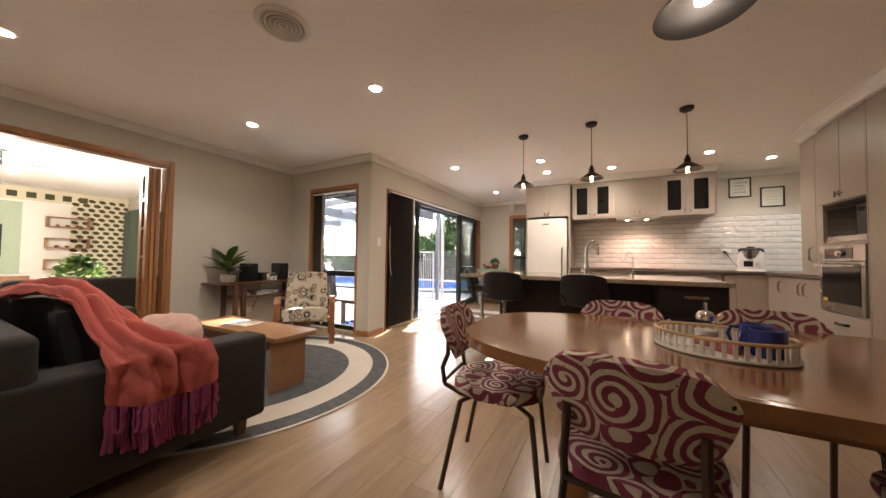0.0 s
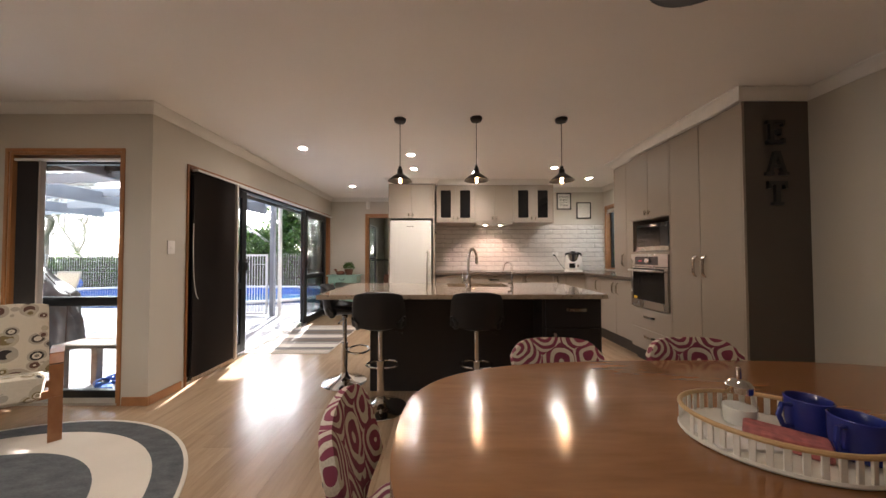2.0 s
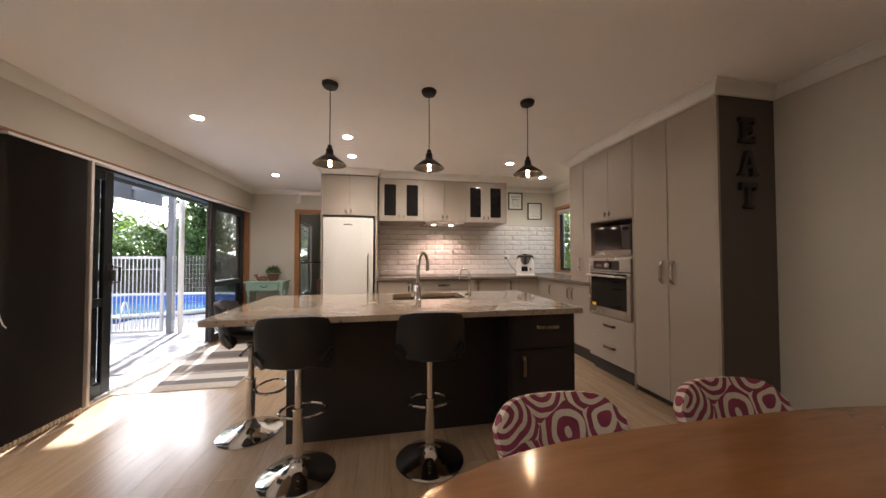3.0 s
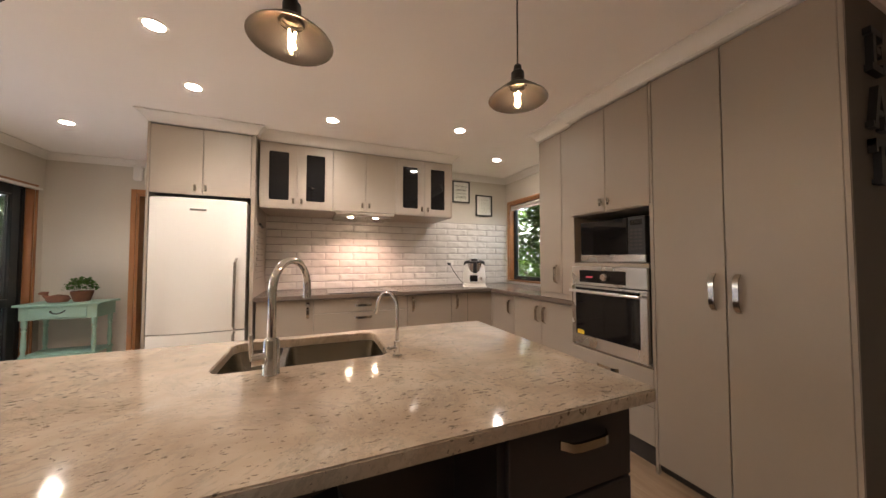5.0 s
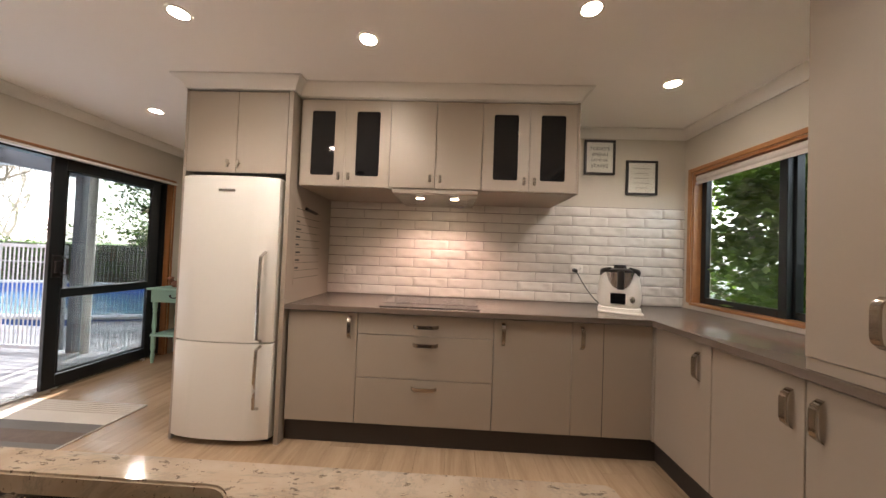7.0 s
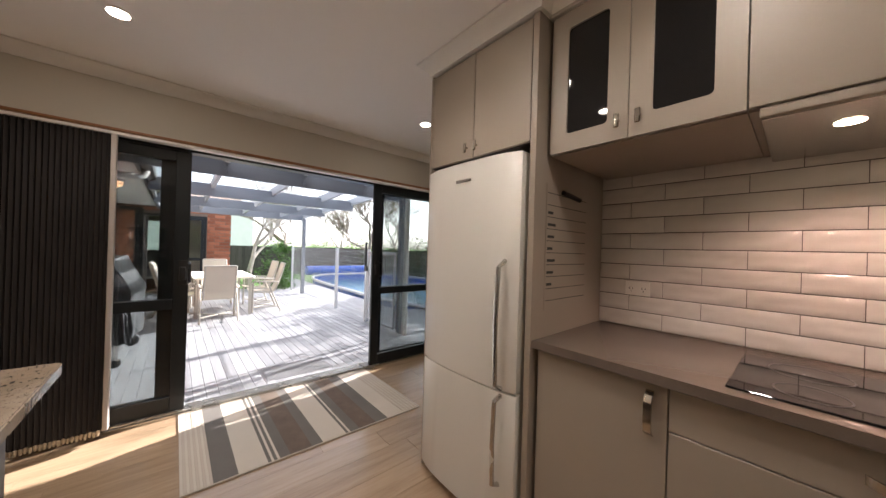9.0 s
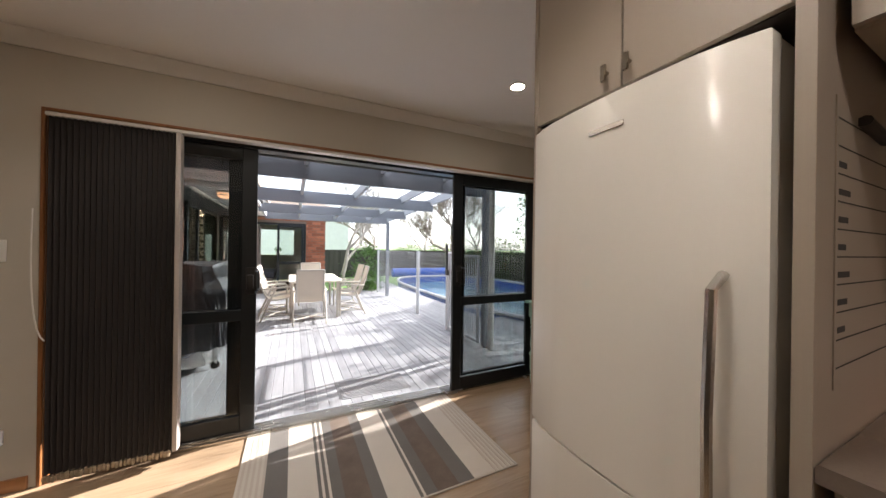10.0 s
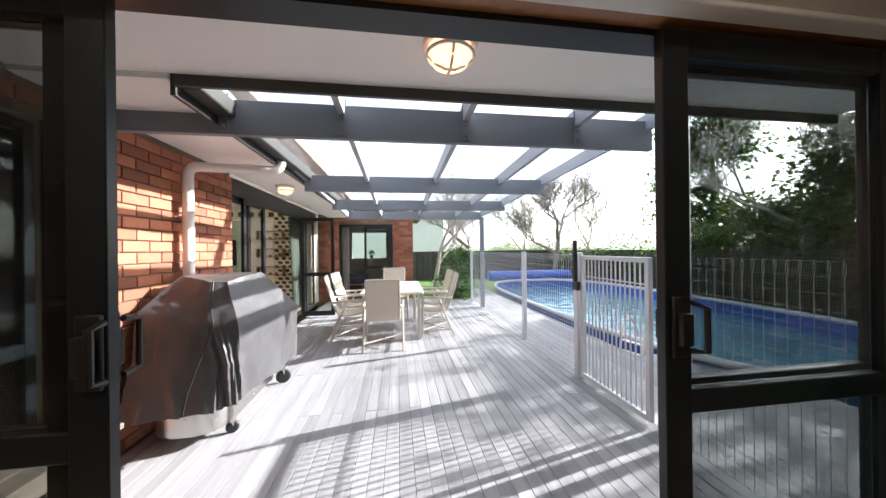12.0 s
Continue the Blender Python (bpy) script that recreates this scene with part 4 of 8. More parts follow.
# ceramic cooktop
ck = thing("cooktop", "black ceramic glass cooktop set on the benchtop", "cooktop")
part("glass_plate", bx((0.875, 6.50, 0.9305), (1.56, 6.98, 0.937), 0.002, 1), M_BLACKGLASS, ck, smooth=False)
M_RINGS = plain("cook_ring", (0.05, 0.045, 0.045), 0.3)
for x, y, r in ((1.04, 6.62, 0.075), (1.04, 6.85, 0.095), (1.38, 6.62, 0.095), (1.38, 6.85, 0.075)):
    part("cooking_zone", turned([(r - 0.004, 0.9372), (r - 0.004, 0.9377), (r, 0.9377), (r, 0.9372)], (x, y, 0), 32), M_RINGS, ck, smooth=False)

# kitchen machine
SHELL = ((0.028, 0.150, 0.125), (0.05, 0.166, 0.142), (0.10, 0.172, 0.145), (0.15, 0.168, 0.130), (0.20, 0.158, 0.105), (0.24, 0.145, 0.085), (0.262, 0.132, 0.070), (0.268, 0.115, 0.058))
tm = thing("kitchen_machine", "white kitchen food processor with a steel mixing bowl", "food processor", pose(2.615, 6.77, 0.9305, 0, 0, -24) @ Matrix.Diagonal((0.84, 0.84, 1.12, 1)))
part("base", slab(bmesh.new(), superellipse(0, 0, 0.165, 0.15, 3), 0.008, 0.03, 0.006), M_WHITE, tm)
part("foot_plate", slab(bmesh.new(), rounded(-0.17, -0.17, 0.17, 0.14, 0.03), 0.0, 0.008, 0.002), M_WHITE, tm)
bm = bmesh.new()
for (za, wa, da), (zb, wb, db) in zip(SHELL, SHELL[1:]):
    if za == SHELL[0][0]:
        lo = [bm.verts.new((x, y + 0.025, za)) for x, y in superellipse(0, 0, wa, da, 2.3, 40)]
        bm.faces.new(lo)
    hi = [bm.verts.new((x, y + 0.025, zb - (0.035 * max(0.0, -y / db) ** 3 if zb > 0.2 else 0.0))) for x, y in superellipse(0, 0, wb, db, 2.3, 40)]
    for k in range(40):
        bm.faces.new((lo[k], lo[(k + 1) % 40], hi[(k + 1) % 40], hi[k]))
    lo = hi
bm.faces.new(lo)
part("housing", bm, M_WHITE, tm, "rounded white housing")
part("screen", bx((-0.075, -0.128, 0.055), (0.04, -0.118, 0.125), 0.004, 1), M_BLACKGLASS, tm, "black touch screen")
part("dial", lathe(bmesh.new(), [(0.0, 0.02), (0.02, 0.02), (0.023, 0.0)], (0, 0, 0), 20), M_CHROME, tm, m=pose(0.085, -0.108, 0.088, 90, 0, 18))
part("bowl", turned([(0.0, 0.135), (0.06, 0.135), (0.082, 0.165), (0.104, 0.24), (0.108, 0.258), (0.10, 0.258)], (0, -0.035, 0), 32), M_STEEL, tm, "steel mixing bowl")
part("lid", turned([(0.109, 0.258), (0.110, 0.272), (0.09, 0.282), (0.05, 0.285), (0.048, 0.305), (0.04, 0.308), (0.0, 0.30)], (0, -0.035, 0), 32), M_BLACK, tm, "black lid")
for s in (-1, 1):
    part("locking_arm", tube([(s * 0.142, 0.03, 0.245), (s * 0.142, -0.03, 0.262), (s * 0.12, -0.06, 0.270), (s * 0.07, -0.085, 0.278)], 0.016, 10), M_BLACK, tm)
part("bowl_handle", slab(bmesh.new(), rounded(-0.027, -0.165, 0.027, -0.115, 0.015), 0.150, 0.268, 0.008, 2), M_BLACK, tm, "black bowl handle")
solo("power_cable", tube(bend((2.43, 7.115, 1.20), (2.5, 6.98, 0.98), (2.57, 6.93, 0.945), 10), 0.004, 6), M_BLACK, "thin black power cable of the kitchen machine", "cable")


def outlet(name, x, y, z, w=0.115, h=0.072, normal=(0, -1, 0), label="white double power outlet"):
    o = Vector(normal)
    m = Matrix.Translation((x, y, z)) @ o.to_track_quat("-Y", "Z").to_matrix().to_4x4()
    t = thing(name, label, "power outlet" if "out" in name else "switch", m)
    part("plate", bx((-w / 2, -0.008, -h / 2), (w / 2, 0.0, h / 2), 0.003, 2), M_WHITE, t)
    for s in (-1, 1) if w > 0.1 else (0,):
        part("rocker", bx((s * w * 0.25 - 0.007, -0.011, h * 0.12), (s * w * 0.25 + 0.007, -0.008, h * 0.36), 0.001, 1), M_WHITE, t)
        if "out" in name:
            part("socket_slots", box(box(bx((s * w * 0.25 - 0.009, -0.0085, -0.004), (s * w * 0.25 - 0.006, -0.0079, 0.006)), (s * w * 0.25 + 0.006, -0.0085, -0.004), (s * w * 0.25 + 0.009, -0.0079, 0.006)), (s * w * 0.25 - 0.0015, -0.0085, -0.016), (s * w * 0.25 + 0.0015, -0.0079, -0.008)), M_INK, t, smooth=False)
    return t


outlet("power_outlet", 0.45, Y_K - 0.012, 1.135)
outlet("power_outlet", 2.43, Y_K - 0.012, 1.225)
solo("plug", tube([(2.41, 7.12, 1.21), (2.415, 7.085, 1.205)], 0.017, 10), M_BLACK, "black plug in the outlet above the bench", "plug")

# framed prints
for x0, z0, x1, z1, n in ((2.475, 2.047, 2.738, 2.348, 5), (2.835, 1.88, 3.10, 2.178, 5)):
    p = thing("framed_print", "black framed print with handwritten lettering", "picture", group="kitchen prints")
    y = Y_K - 0.002
    bm = bmesh.new()
    for a, b in (((x0, z0), (x0 + 0.018, z1)), ((x1 - 0.018, z0), (x1, z1)), ((x0 + 0.018, z0), (x1 - 0.018, z0 + 0.018)), ((x0 + 0.018, z1 - 0.018), (x1 - 0.018, z1))):
        box(bm, (a[0], y - 0.02, a[1]), (b[0], y, b[1]), 0.002, 1)
    part("frame", bm, M_BLACK, p, smooth=False)
    part("paper", bx((x0 + 0.018, y - 0.008, z0 + 0.018), (x1 - 0.018, y - 0.003, z1 - 0.018)), M_PAPER, p, smooth=False)
    rnd = random.Random(n + int(x0 * 100))
    words = ["TODAY'S", "#MENU", "EAT IT OR", "STARVE"] if x0 < 2.6 else None
    for k in range(4 if words else 5):
        zc = z1 - 0.075 - k * 0.05 if words else z1 - 0.07 - k * 0.042
        if words:
            cu = bpy.data.curves.new("lettering", "FONT")
            cu.body, cu.size, cu.align_x, cu.align_y, cu.extrude = words[k], 0.042 if k != 2 else 0.03, "CENTER", "CENTER", 0.0004
            cu.materials.append(M_INK)
            ob = new("lettering", cu)
            ob.parent = p
            ob.matrix_basis = pose((x0 + x1) / 2, y - 0.0088, zc, 90, 0, 0)
        else:
            w = rnd.uniform(0.04, 0.075)
            part("writing_line", bx(((x0 + x1) / 2 - w, y - 0.0088, zc), ((x0 + x1) / 2 + w, y - 0.008, zc + 0.004)), M_FAINT, p, smooth=False)
    gl = part("glazing", bx((x0 + 0.018, y - 0.012, z0 + 0.018), (x1 - 0.018, y - 0.010, z1 - 0.018)), M_CLEAR, p, smooth=False)
    gl.visible_shadow = False

# roller blind tube over the kitchen window
rb = thing("roller_blind", "rolled-up pale blind in the kitchen window head", "blind")
part("roll", tube([(X_E + 0.03, 6.02, 2.005), (X_E + 0.03, 7.02, 2.005)], 0.028, 14), M_BLINDLT, rb)
part("hem_bar", bx((X_E + 0.004, 6.02, 1.955), (X_E + 0.012, 7.02, 1.98)), M_BLINDLT, rb, smooth=False)

# ---- island ----
isl = thing("island_bench", "charcoal kitchen island with drawers under a granite top", "island")
part("back_panel", bx((-0.27, 4.25, 0.0), (1.18, 4.275, 0.855)), M_ISL, isl, smooth=False)
part("end_panel", bx((-0.27, 4.276, 0.0), (-0.245, 4.93, 0.855)), M_ISL, isl, smooth=False)
part("carcass", bx((-0.244, 4.276, 0.1), (1.655, 4.91, 0.64)), M_ISL, isl, smooth=False)
part("end_panel", bx((1.63, 4.2765, 0.641), (1.655, 4.91, 0.855)), M_ISL, isl, smooth=False)
part("carcass", bx((1.18, 3.985, 0.0), (1.655, 4.2755, 0.855)), M_ISL, isl, smooth=False)
part("kickboard", bx((-0.244, 4.30, 0.0), (1.64, 4.86, 0.099)), M_KICK, isl, smooth=False)
dr = front_y(isl, 1.20, 1.64, 0.62, 0.85, 3.965, "drawer", M_ISL)
bar_handle(dr, (1.45, 3.965, 0.765), (1, 0, 0), (0, -1, 0), 0.17)
dd = front_y(isl, 1.20, 1.64, 0.06, 0.615, 3.965, "door", M_ISL)
bar_handle(dd, (1.265, 3.965, 0.51), (0, 0, 1), (0, -1, 0), 0.16)
for k in range(4):
    front_y(isl, -0.24 + k * 0.47, -0.24 + (k + 1) * 0.47, 0.12, 0.85, 4.945, "door", M_ISL)
# granite top with the sink cut-out
top = bmesh.new()
HX0, HX1, HY0, HY1 = 0.43, 1.03, 4.52, 4.92
TX0, TX1, TY0, TY1 = -0.62, 1.675, 3.90, 4.985
outer = rounded(TX0, TY0, TX1, TY1, 0.02, 6)
inner = rounded(HX0, HY0, HX1, HY1, 0.055, 6)
lev = [[[top.verts.new((x, y, z)) for x, y in r] for r in (outer, inner)] for z in (0.857, 0.892)]
n = len(outer)
for k in range(n):
    q = (k + 1) % n
    top.faces.new((lev[1][0][k], lev[1][0][q], lev[1][1][q], lev[1][1][k]))
    top.faces.new((lev[0][0][k], lev[0][1][k], lev[0][1][q], lev[0][0][q]))
    top.faces.new((lev[0][0][k], lev[0][0][q], lev[1][0][q], lev[1][0][k]))
    top.faces.new((lev[0][1][k], lev[1][1][k], lev[1][1][q], lev[0][1][q]))
top.normal_update()
bmesh.ops.bevel(top, geom=[e for e in top.edges if all(v.co.z > 0.89 for v in e.verts) and any(abs(f.normal.z) < 0.5 for f in e.link_faces)], offset=0.004, segments=2, affect="EDGES")
solo("granite_worktop", top, M_GRAN, "polished cream granite island top with brown flecks", "benchtop")

sk = thing("sink", "stainless one and a half bowl sink under the granite", "sink")


def bowl(x0, x1, y0, y1, depth):
    bm = bmesh.new()
    r1, r0 = rounded(x0, y0, x1, y1, 0.04, 5), rounded(x0 + 0.015, y0 + 0.015, x1 - 0.015, y1 - 0.015, 0.05, 5)
    a = [bm.verts.new((x, y, 0.8565)) for x, y in r1]
    b = [bm.verts.new((x, y, 0.857 - depth + 0.02)) for x, y in r0]
    c2 = [bm.verts.new((x * 0.94 + (x0 + x1) / 2 * 0.06, y * 0.94 + (y0 + y1) / 2 * 0.06, 0.857 - depth)) for x, y in r0]
    for p, q in ((a, b), (b, c2)):
        for k in range(len(p)):
            bm.faces.new((p[k], p[(k + 1) % len(p)], q[(k + 1) % len(p)], q[k]))
    bm.faces.new(c2)
    return bm


part("bowl", bowl(0.645, 1.04, 4.505, 4.93, 0.19), M_SINK, sk, "deep steel bowl")
part("bowl", bowl(0.42, 0.62, 4.505, 4.93, 0.13), M_SINK, sk, "small steel bowl")
part("divider", bx((0.618, 4.505, 0.845), (0.647, 4.93, 0.8565), 0.004, 1), M_STEEL, sk)
for x in (0.52, 0.84):
    part("waste", turned([(0.0, 0.672 if x > 0.7 else 0.732), (0.035, 0.674 if x > 0.7 else 0.734), (0.04, 0.669 if x > 0.7 else 0.729)], (x, 4.72, 0), 20), M_CHROME, sk)
tp = thing("kitchen_tap", "tall chrome gooseneck mixer tap on the island", "tap", pose(0.622, 4.455, 0.893))
part("body", turned([(0.027, 0), (0.027, 0.004), (0.0255, 0.006), (0.024, 0.105), (0.021, 0.115), (0.012, 0.117)], seg=20), M_CHROME, tp)
arc = [(0, 0, 0.11), (0, 0, 0.20), (0, 0, 0.27)] + [(0.03 * math.sin(radians(a)) * 0 + 0.05 * (1 - math.cos(radians(a))), 0.105 * (1 - math.cos(radians(a))) * 0.9, 0.27 + 0.10 * math.sin(radians(a))) for a in range(15, 181, 15)] + [(0.10, 0.19, 0.22)]
part("spout", tube(arc, [0.0135] * (len(arc) - 2) + [0.015, 0.015], 14), M_CHROME, tp)
part("lever", sweep(tube([(-0.02, -0.01, 0.055), (-0.055, -0.02, 0.055)], 0.019, 14), [(-0.05, -0.018, 0.055), (-0.054, -0.02, 0.075), (-0.056, -0.02, 0.135)], [0.008, 0.007, 0.006], 10), M_CHROME, tp)
t2 = thing("filter_tap", "slim chrome filtered water tap on the island", "tap", pose(1.045, 4.475, 0.893))
part("body", turned([(0.018, 0), (0.018, 0.006), (0.011, 0.01), (0.011, 0.06), (0.006, 0.062)], seg=16), M_CHROME, t2)
arc = [(0, 0, 0.05), (0, 0, 0.18)] + [(-0.03 * (1 - math.cos(radians(a))), 0.045 * (1 - math.cos(radians(a))), 0.18 + 0.06 * math.sin(radians(a))) for a in range(20, 181, 20)] + [(-0.066, 0.095, 0.155)]
part("spout", tube(arc, 0.006, 10), M_CHROME, t2)
part("lever", tube([(-0.008, -0.006, 0.035), (-0.04, -0.03, 0.038)], [0.008, 0.011], 10), M_CHROME, t2)

# ---- pendant lamps over the island ----
for x, y in ((-0.01, 4.265), (0.68, 4.24), (1.455, 4.26)):
    pd = thing("pendant_lamp", "black metal pendant with a glowing filament bulb", "pendant lamp", pose(x, y, CEIL), group="pendants over the island")
    part("ceiling_rose", turned([(0.0, 0), (0.055, 0), (0.055, -0.012), (0.045, -0.03), (0.012, -0.036), (0.0, -0.036)], seg=24), M_BLACKMETAL, pd)
    part("flex", tube([(0, 0, -0.03), (0.001, 0, -0.2), (0, 0, -0.435)], 0.0032, 6), M_BLACK, pd)
    part("lamp_holder", turned([(0.006, -0.430), (0.014, -0.435), (0.016, -0.455), (0.024, -0.462), (0.025, -0.495), (0.032, -0.500), (0.034, -0.515), (0.03, -0.520)], seg=20), M_BLACKMETAL, pd)
    part("shade", turned([(0.03, -0.505), (0.05, -0.515), (0.078, -0.537), (0.107, -0.562), (0.111, -0.568), (0.107, -0.567), (0.078, -0.542), (0.05, -0.520), (0.03, -0.510)], seg=32), M_BLACKMETAL, pd, "black shallow cone shade")
    b = part("bulb", turned([(0.0, -0.515), (0.013, -0.517), (0.016, -0.53), (0.026, -0.555), (0.028, -0.572), (0.022, -0.594), (0.0, -0.606)], seg=18), M_CLEAR, pd, "clear glass bulb")
    b.visible_shadow = False
    part("filament", tube([(0.010 * math.cos(q * 2.1), 0.010 * math.sin(q * 2.1), -0.540 - 0.042 * (q % 2)) for q in range(11)], 0.0034, 5), M_BULB, b, "glowing amber filament")
    lamp("pendant_light", "POINT", Matrix.Translation((x, y, CEIL - 0.645)), 0.25, (1.0, 0.72, 0.45), 0.03)

# ---- downlights ----
for x, y in ((-0.85, 2.74), (-2.48, 2.69), (-2.51, 1.17), (-0.86, 0.9), (-1.23, 5.02), (-0.01, 5.25), (-0.03, 5.86), (0.87, 6.03), (1.955, 5.81), (2.72, 6.40), (-1.23, 6.95)):
    dl = thing("downlight", "round recessed white downlight switched on", "downlight", pose(x, y, CEIL), group="ceiling downlights")
    part("trim_ring", turned([(0.042, -0.0005), (0.042, -0.004), (0.055, -0.004), (0.057, -0.0005)], seg=28), M_WHITE, dl)
    part("lens", turned([(0.0, -0.003), (0.042, -0.003)], seg=28), M_DOWN, dl, "glowing lens")
    lamp("downlight_beam", "SPOT", look((x, y, CEIL - 0.008), (x, y, 0)), 5.0, (1.0, 0.915, 0.83), 0.045, 132)
v = thing("ceiling_vent", "round white slotted ceiling vent", "vent", pose(-0.88, 1.945, CEIL))
for r in (0.02, 0.045, 0.07, 0.095, 0.12):
    part("ring", turned([(r - 0.004, -0.006), (r + 0.005, -0.016), (r + 0.009, -0.014), (r + 0.003, -0.002)], seg=32), M_WHITE, v)
part("flange", turned([(0.125, -0.001), (0.125, -0.012), (0.15, -0.008), (0.155, -0.001)], seg=32), M_WHITE, v)
part("throat", turned([(0.0, -0.001), (0.126, -0.001)], seg=32), M_THROAT, v)

# ---- sliding door blind ----
bl = thing("pleated_blind", "dark pleated blind stacked at the side of the sliding doors", "blind")
bm = bmesh.new()
n = 46
pts = [(-1.945 + (0.012 if k % 2 else -0.012), 4.385 + 0.545 * k / n) for k in range(n + 1)]
slab(bm, pts + [(x - 0.006, y) for x, y in pts[::-1]], 0.075, 2.0)
part("fabric", bm, M_BLIND, bl, smooth=False)
part("leading_edge", bx((-1.975, 4.932, 0.07), (-1.915, 4.958, 2.0), 0.004, 1), M_BLINDLT, bl, "pale aluminium leading edge")
bm = bmesh.new()
for k in range(30):
    y = 4.39 + 0.018 * k
    lathe(bm, [(0.0, 0.072), (0.008, 0.066), (0.009, 0.05), (0.006, 0.034), (0.0, 0.03)], (-1.945 + 0.004 * (k % 3 - 1), y, 0.004 * (k % 2)), 7)
tagged(part("hem_trim", bm, M_HEM, bl, "worn braided hem"), kind="stuff")
part("head_rail", bx((-1.985, 4.385, 2.0), (-1.925, 7.945, 2.019), 0.003, 1), M_PVC, bl, "white head rail", False)
solo("blind_cord", tube(bend((-1.93, 4.345, 1.5), (-1.925, 4.33, 0.85), (-1.92, 4.40, 0.80), 8), 0.0035, 6), M_WHITE, "thin white blind cord with a cleat", "cord")
wb = thing("pleated_blind", "dark pleated blind stacked at the side of the narrow window", "blind")
bm = bmesh.new()
pts = [(-3.145 + 0.20 * k / 20, 4.030 + (0.010 if k % 2 else -0.010)) for k in range(21)]
slab(bm, pts + [(x, y + 0.005) for x, y in pts[::-1]], 0.06, 1.985)
part("fabric", bm, M_BLIND, wb, smooth=False)
part("leading_edge", bx((-2.944, 4.012, 0.06), (-2.926, 4.052, 1.985), 0.003, 1), M_BLINDLT, wb, "pale aluminium leading edge")
part("head_rail", bx((-3.15, 4.008, 1.985), (-2.25, 4.052, 2.005), 0.003, 1), M_PVC, wb, "white head rail", False)
sw = thing("light_switch", "white wall light switch", "switch", Matrix.Translation((X_W, 4.185, 1.275)) @ pose(0, 0, 0, 0, 0, 90))
part("plate", bx((-0.036, -0.008, -0.058), (0.036, 0.0, 0.058), 0.003, 2), M_WHITE, sw)
part("rocker", bx((-0.01, -0.012, -0.012), (0.01, -0.008, 0.012), 0.002, 1), M_WHITE, sw)
pir = thing("motion_sensor", "white alarm sensor high on the wall", "sensor")
part("case", bx((-1.245, Y_N - 0.055, 2.20), (-1.165, Y_N - 0.001, 2.38), 0.014, 3), M_WHITE, pir)
part("lens", bx((-1.23, Y_N - 0.06, 2.225), (-1.18, Y_N - 0.054, 2.285), 0.003, 1), M_PAPER, pir)

# ---- mint hall table ----
tb = thing("console_table", "mint green turned-leg side table with one drawer", "side table", pose(-1.62, 7.83, 0))
part("tabletop", slab(bmesh.new(), rounded(-0.32, -0.19, 0.32, 0.19, 0.015), 0.80, 0.82, 0.005), M_MINT, tb)
part("apron", bx((-0.285, -0.16, 0.665), (0.285, 0.165, 0.80), 0.003, 1), M_MINT, tb)
dr = part("drawer", bx((-0.21, -0.172, 0.68), (0.21, -0.159, 0.79), 0.004, 1), M_MINT, tb)
part("handle", tube([(-0.05, -0.174, 0.75)] + bend((-0.05, -0.19, 0.745), (0, -0.2, 0.70), (0.05, -0.19, 0.745), 8) + [(0.05, -0.174, 0.75)], 0.006, 8), M_BLACKMETAL, dr, "dark cup handle")
part("shelf", slab(bmesh.new(), rounded(-0.28, -0.16, 0.28, 0.16, 0.01), 0.295, 0.315, 0.004), M_MINT, tb)
leg = [(0.021, 0.665), (0.021, 0.60), (0.014, 0.585), (0.022, 0.565), (0.014, 0.545), (0.018, 0.46), (0.021, 0.40), (0.013, 0.34), (0.022, 0.32), (0.02, 0.20), (0.022, 0.16), (0.013, 0.12), (0.02, 0.08), (0.011, 0.0), (0.0, 0.0)]
for x in (-0.255, 0.255):
    for y in (-0.135, 0.135):
        part("leg", turned(leg, (x, y, 0), 14), M_MINT, tb)


def leaf_bm(bm, base, tip, width, droop=0.0, up=Vector((0, 0, 1)), n=5):
    """One folded leaf blade from base to tip."""
    base, tip = Vector(base), Vector(tip)
    d = tip - base
    side = d.cross(up)
    side = side.normalized() if side.length > 1e-4 else Vector((1, 0, 0))
    nor = side.cross(d).normalized()
    rows = []
    for k in range(n + 1):
        s = k / n
        w = width * math.sin(math.pi * min(1, s * 0.93 + 0.05)) ** 0.8
        c = base + d * s - up * droop * s * s
        rows.append((bm.verts.new(c - side * w / 2 + nor * w * 0.15), bm.verts.new(c), bm.verts.new(c + side * w / 2 + nor * w * 0.15)))
    for a, b in zip(rows, rows[1:]):
        bm.faces.new((a[0], a[1], b[1], b[0]))
        bm.faces.new((a[1], a[2], b[2], b[1]))


def small_bush(parent, c, r, h, count, seed, material=M_LEAF, size=0.035):
    rnd = random.Random(seed)
    bm = bmesh.new()
    for k in range(count):
        a, e, q = rnd.uniform(0, 6.283), rnd.uniform(0.0, 1.5), rnd.uniform(0.35, 1) ** 0.6
        p = Vector(c) + Vector((r * q * math.cos(a) * math.cos(e), r * q * math.sin(a) * math.cos(e), h * q * math.sin(e)))
        t = p + Vector((rnd.uniform(-1, 1), rnd.uniform(-1, 1), rnd.uniform(-0.2, 1))).normalized() * size
        leaf_bm(bm, p, t, size * 0.75, size * 0.2, n=2)
    return tagged(part("foliage", bm, material, parent, smooth=False), kind="stuff")


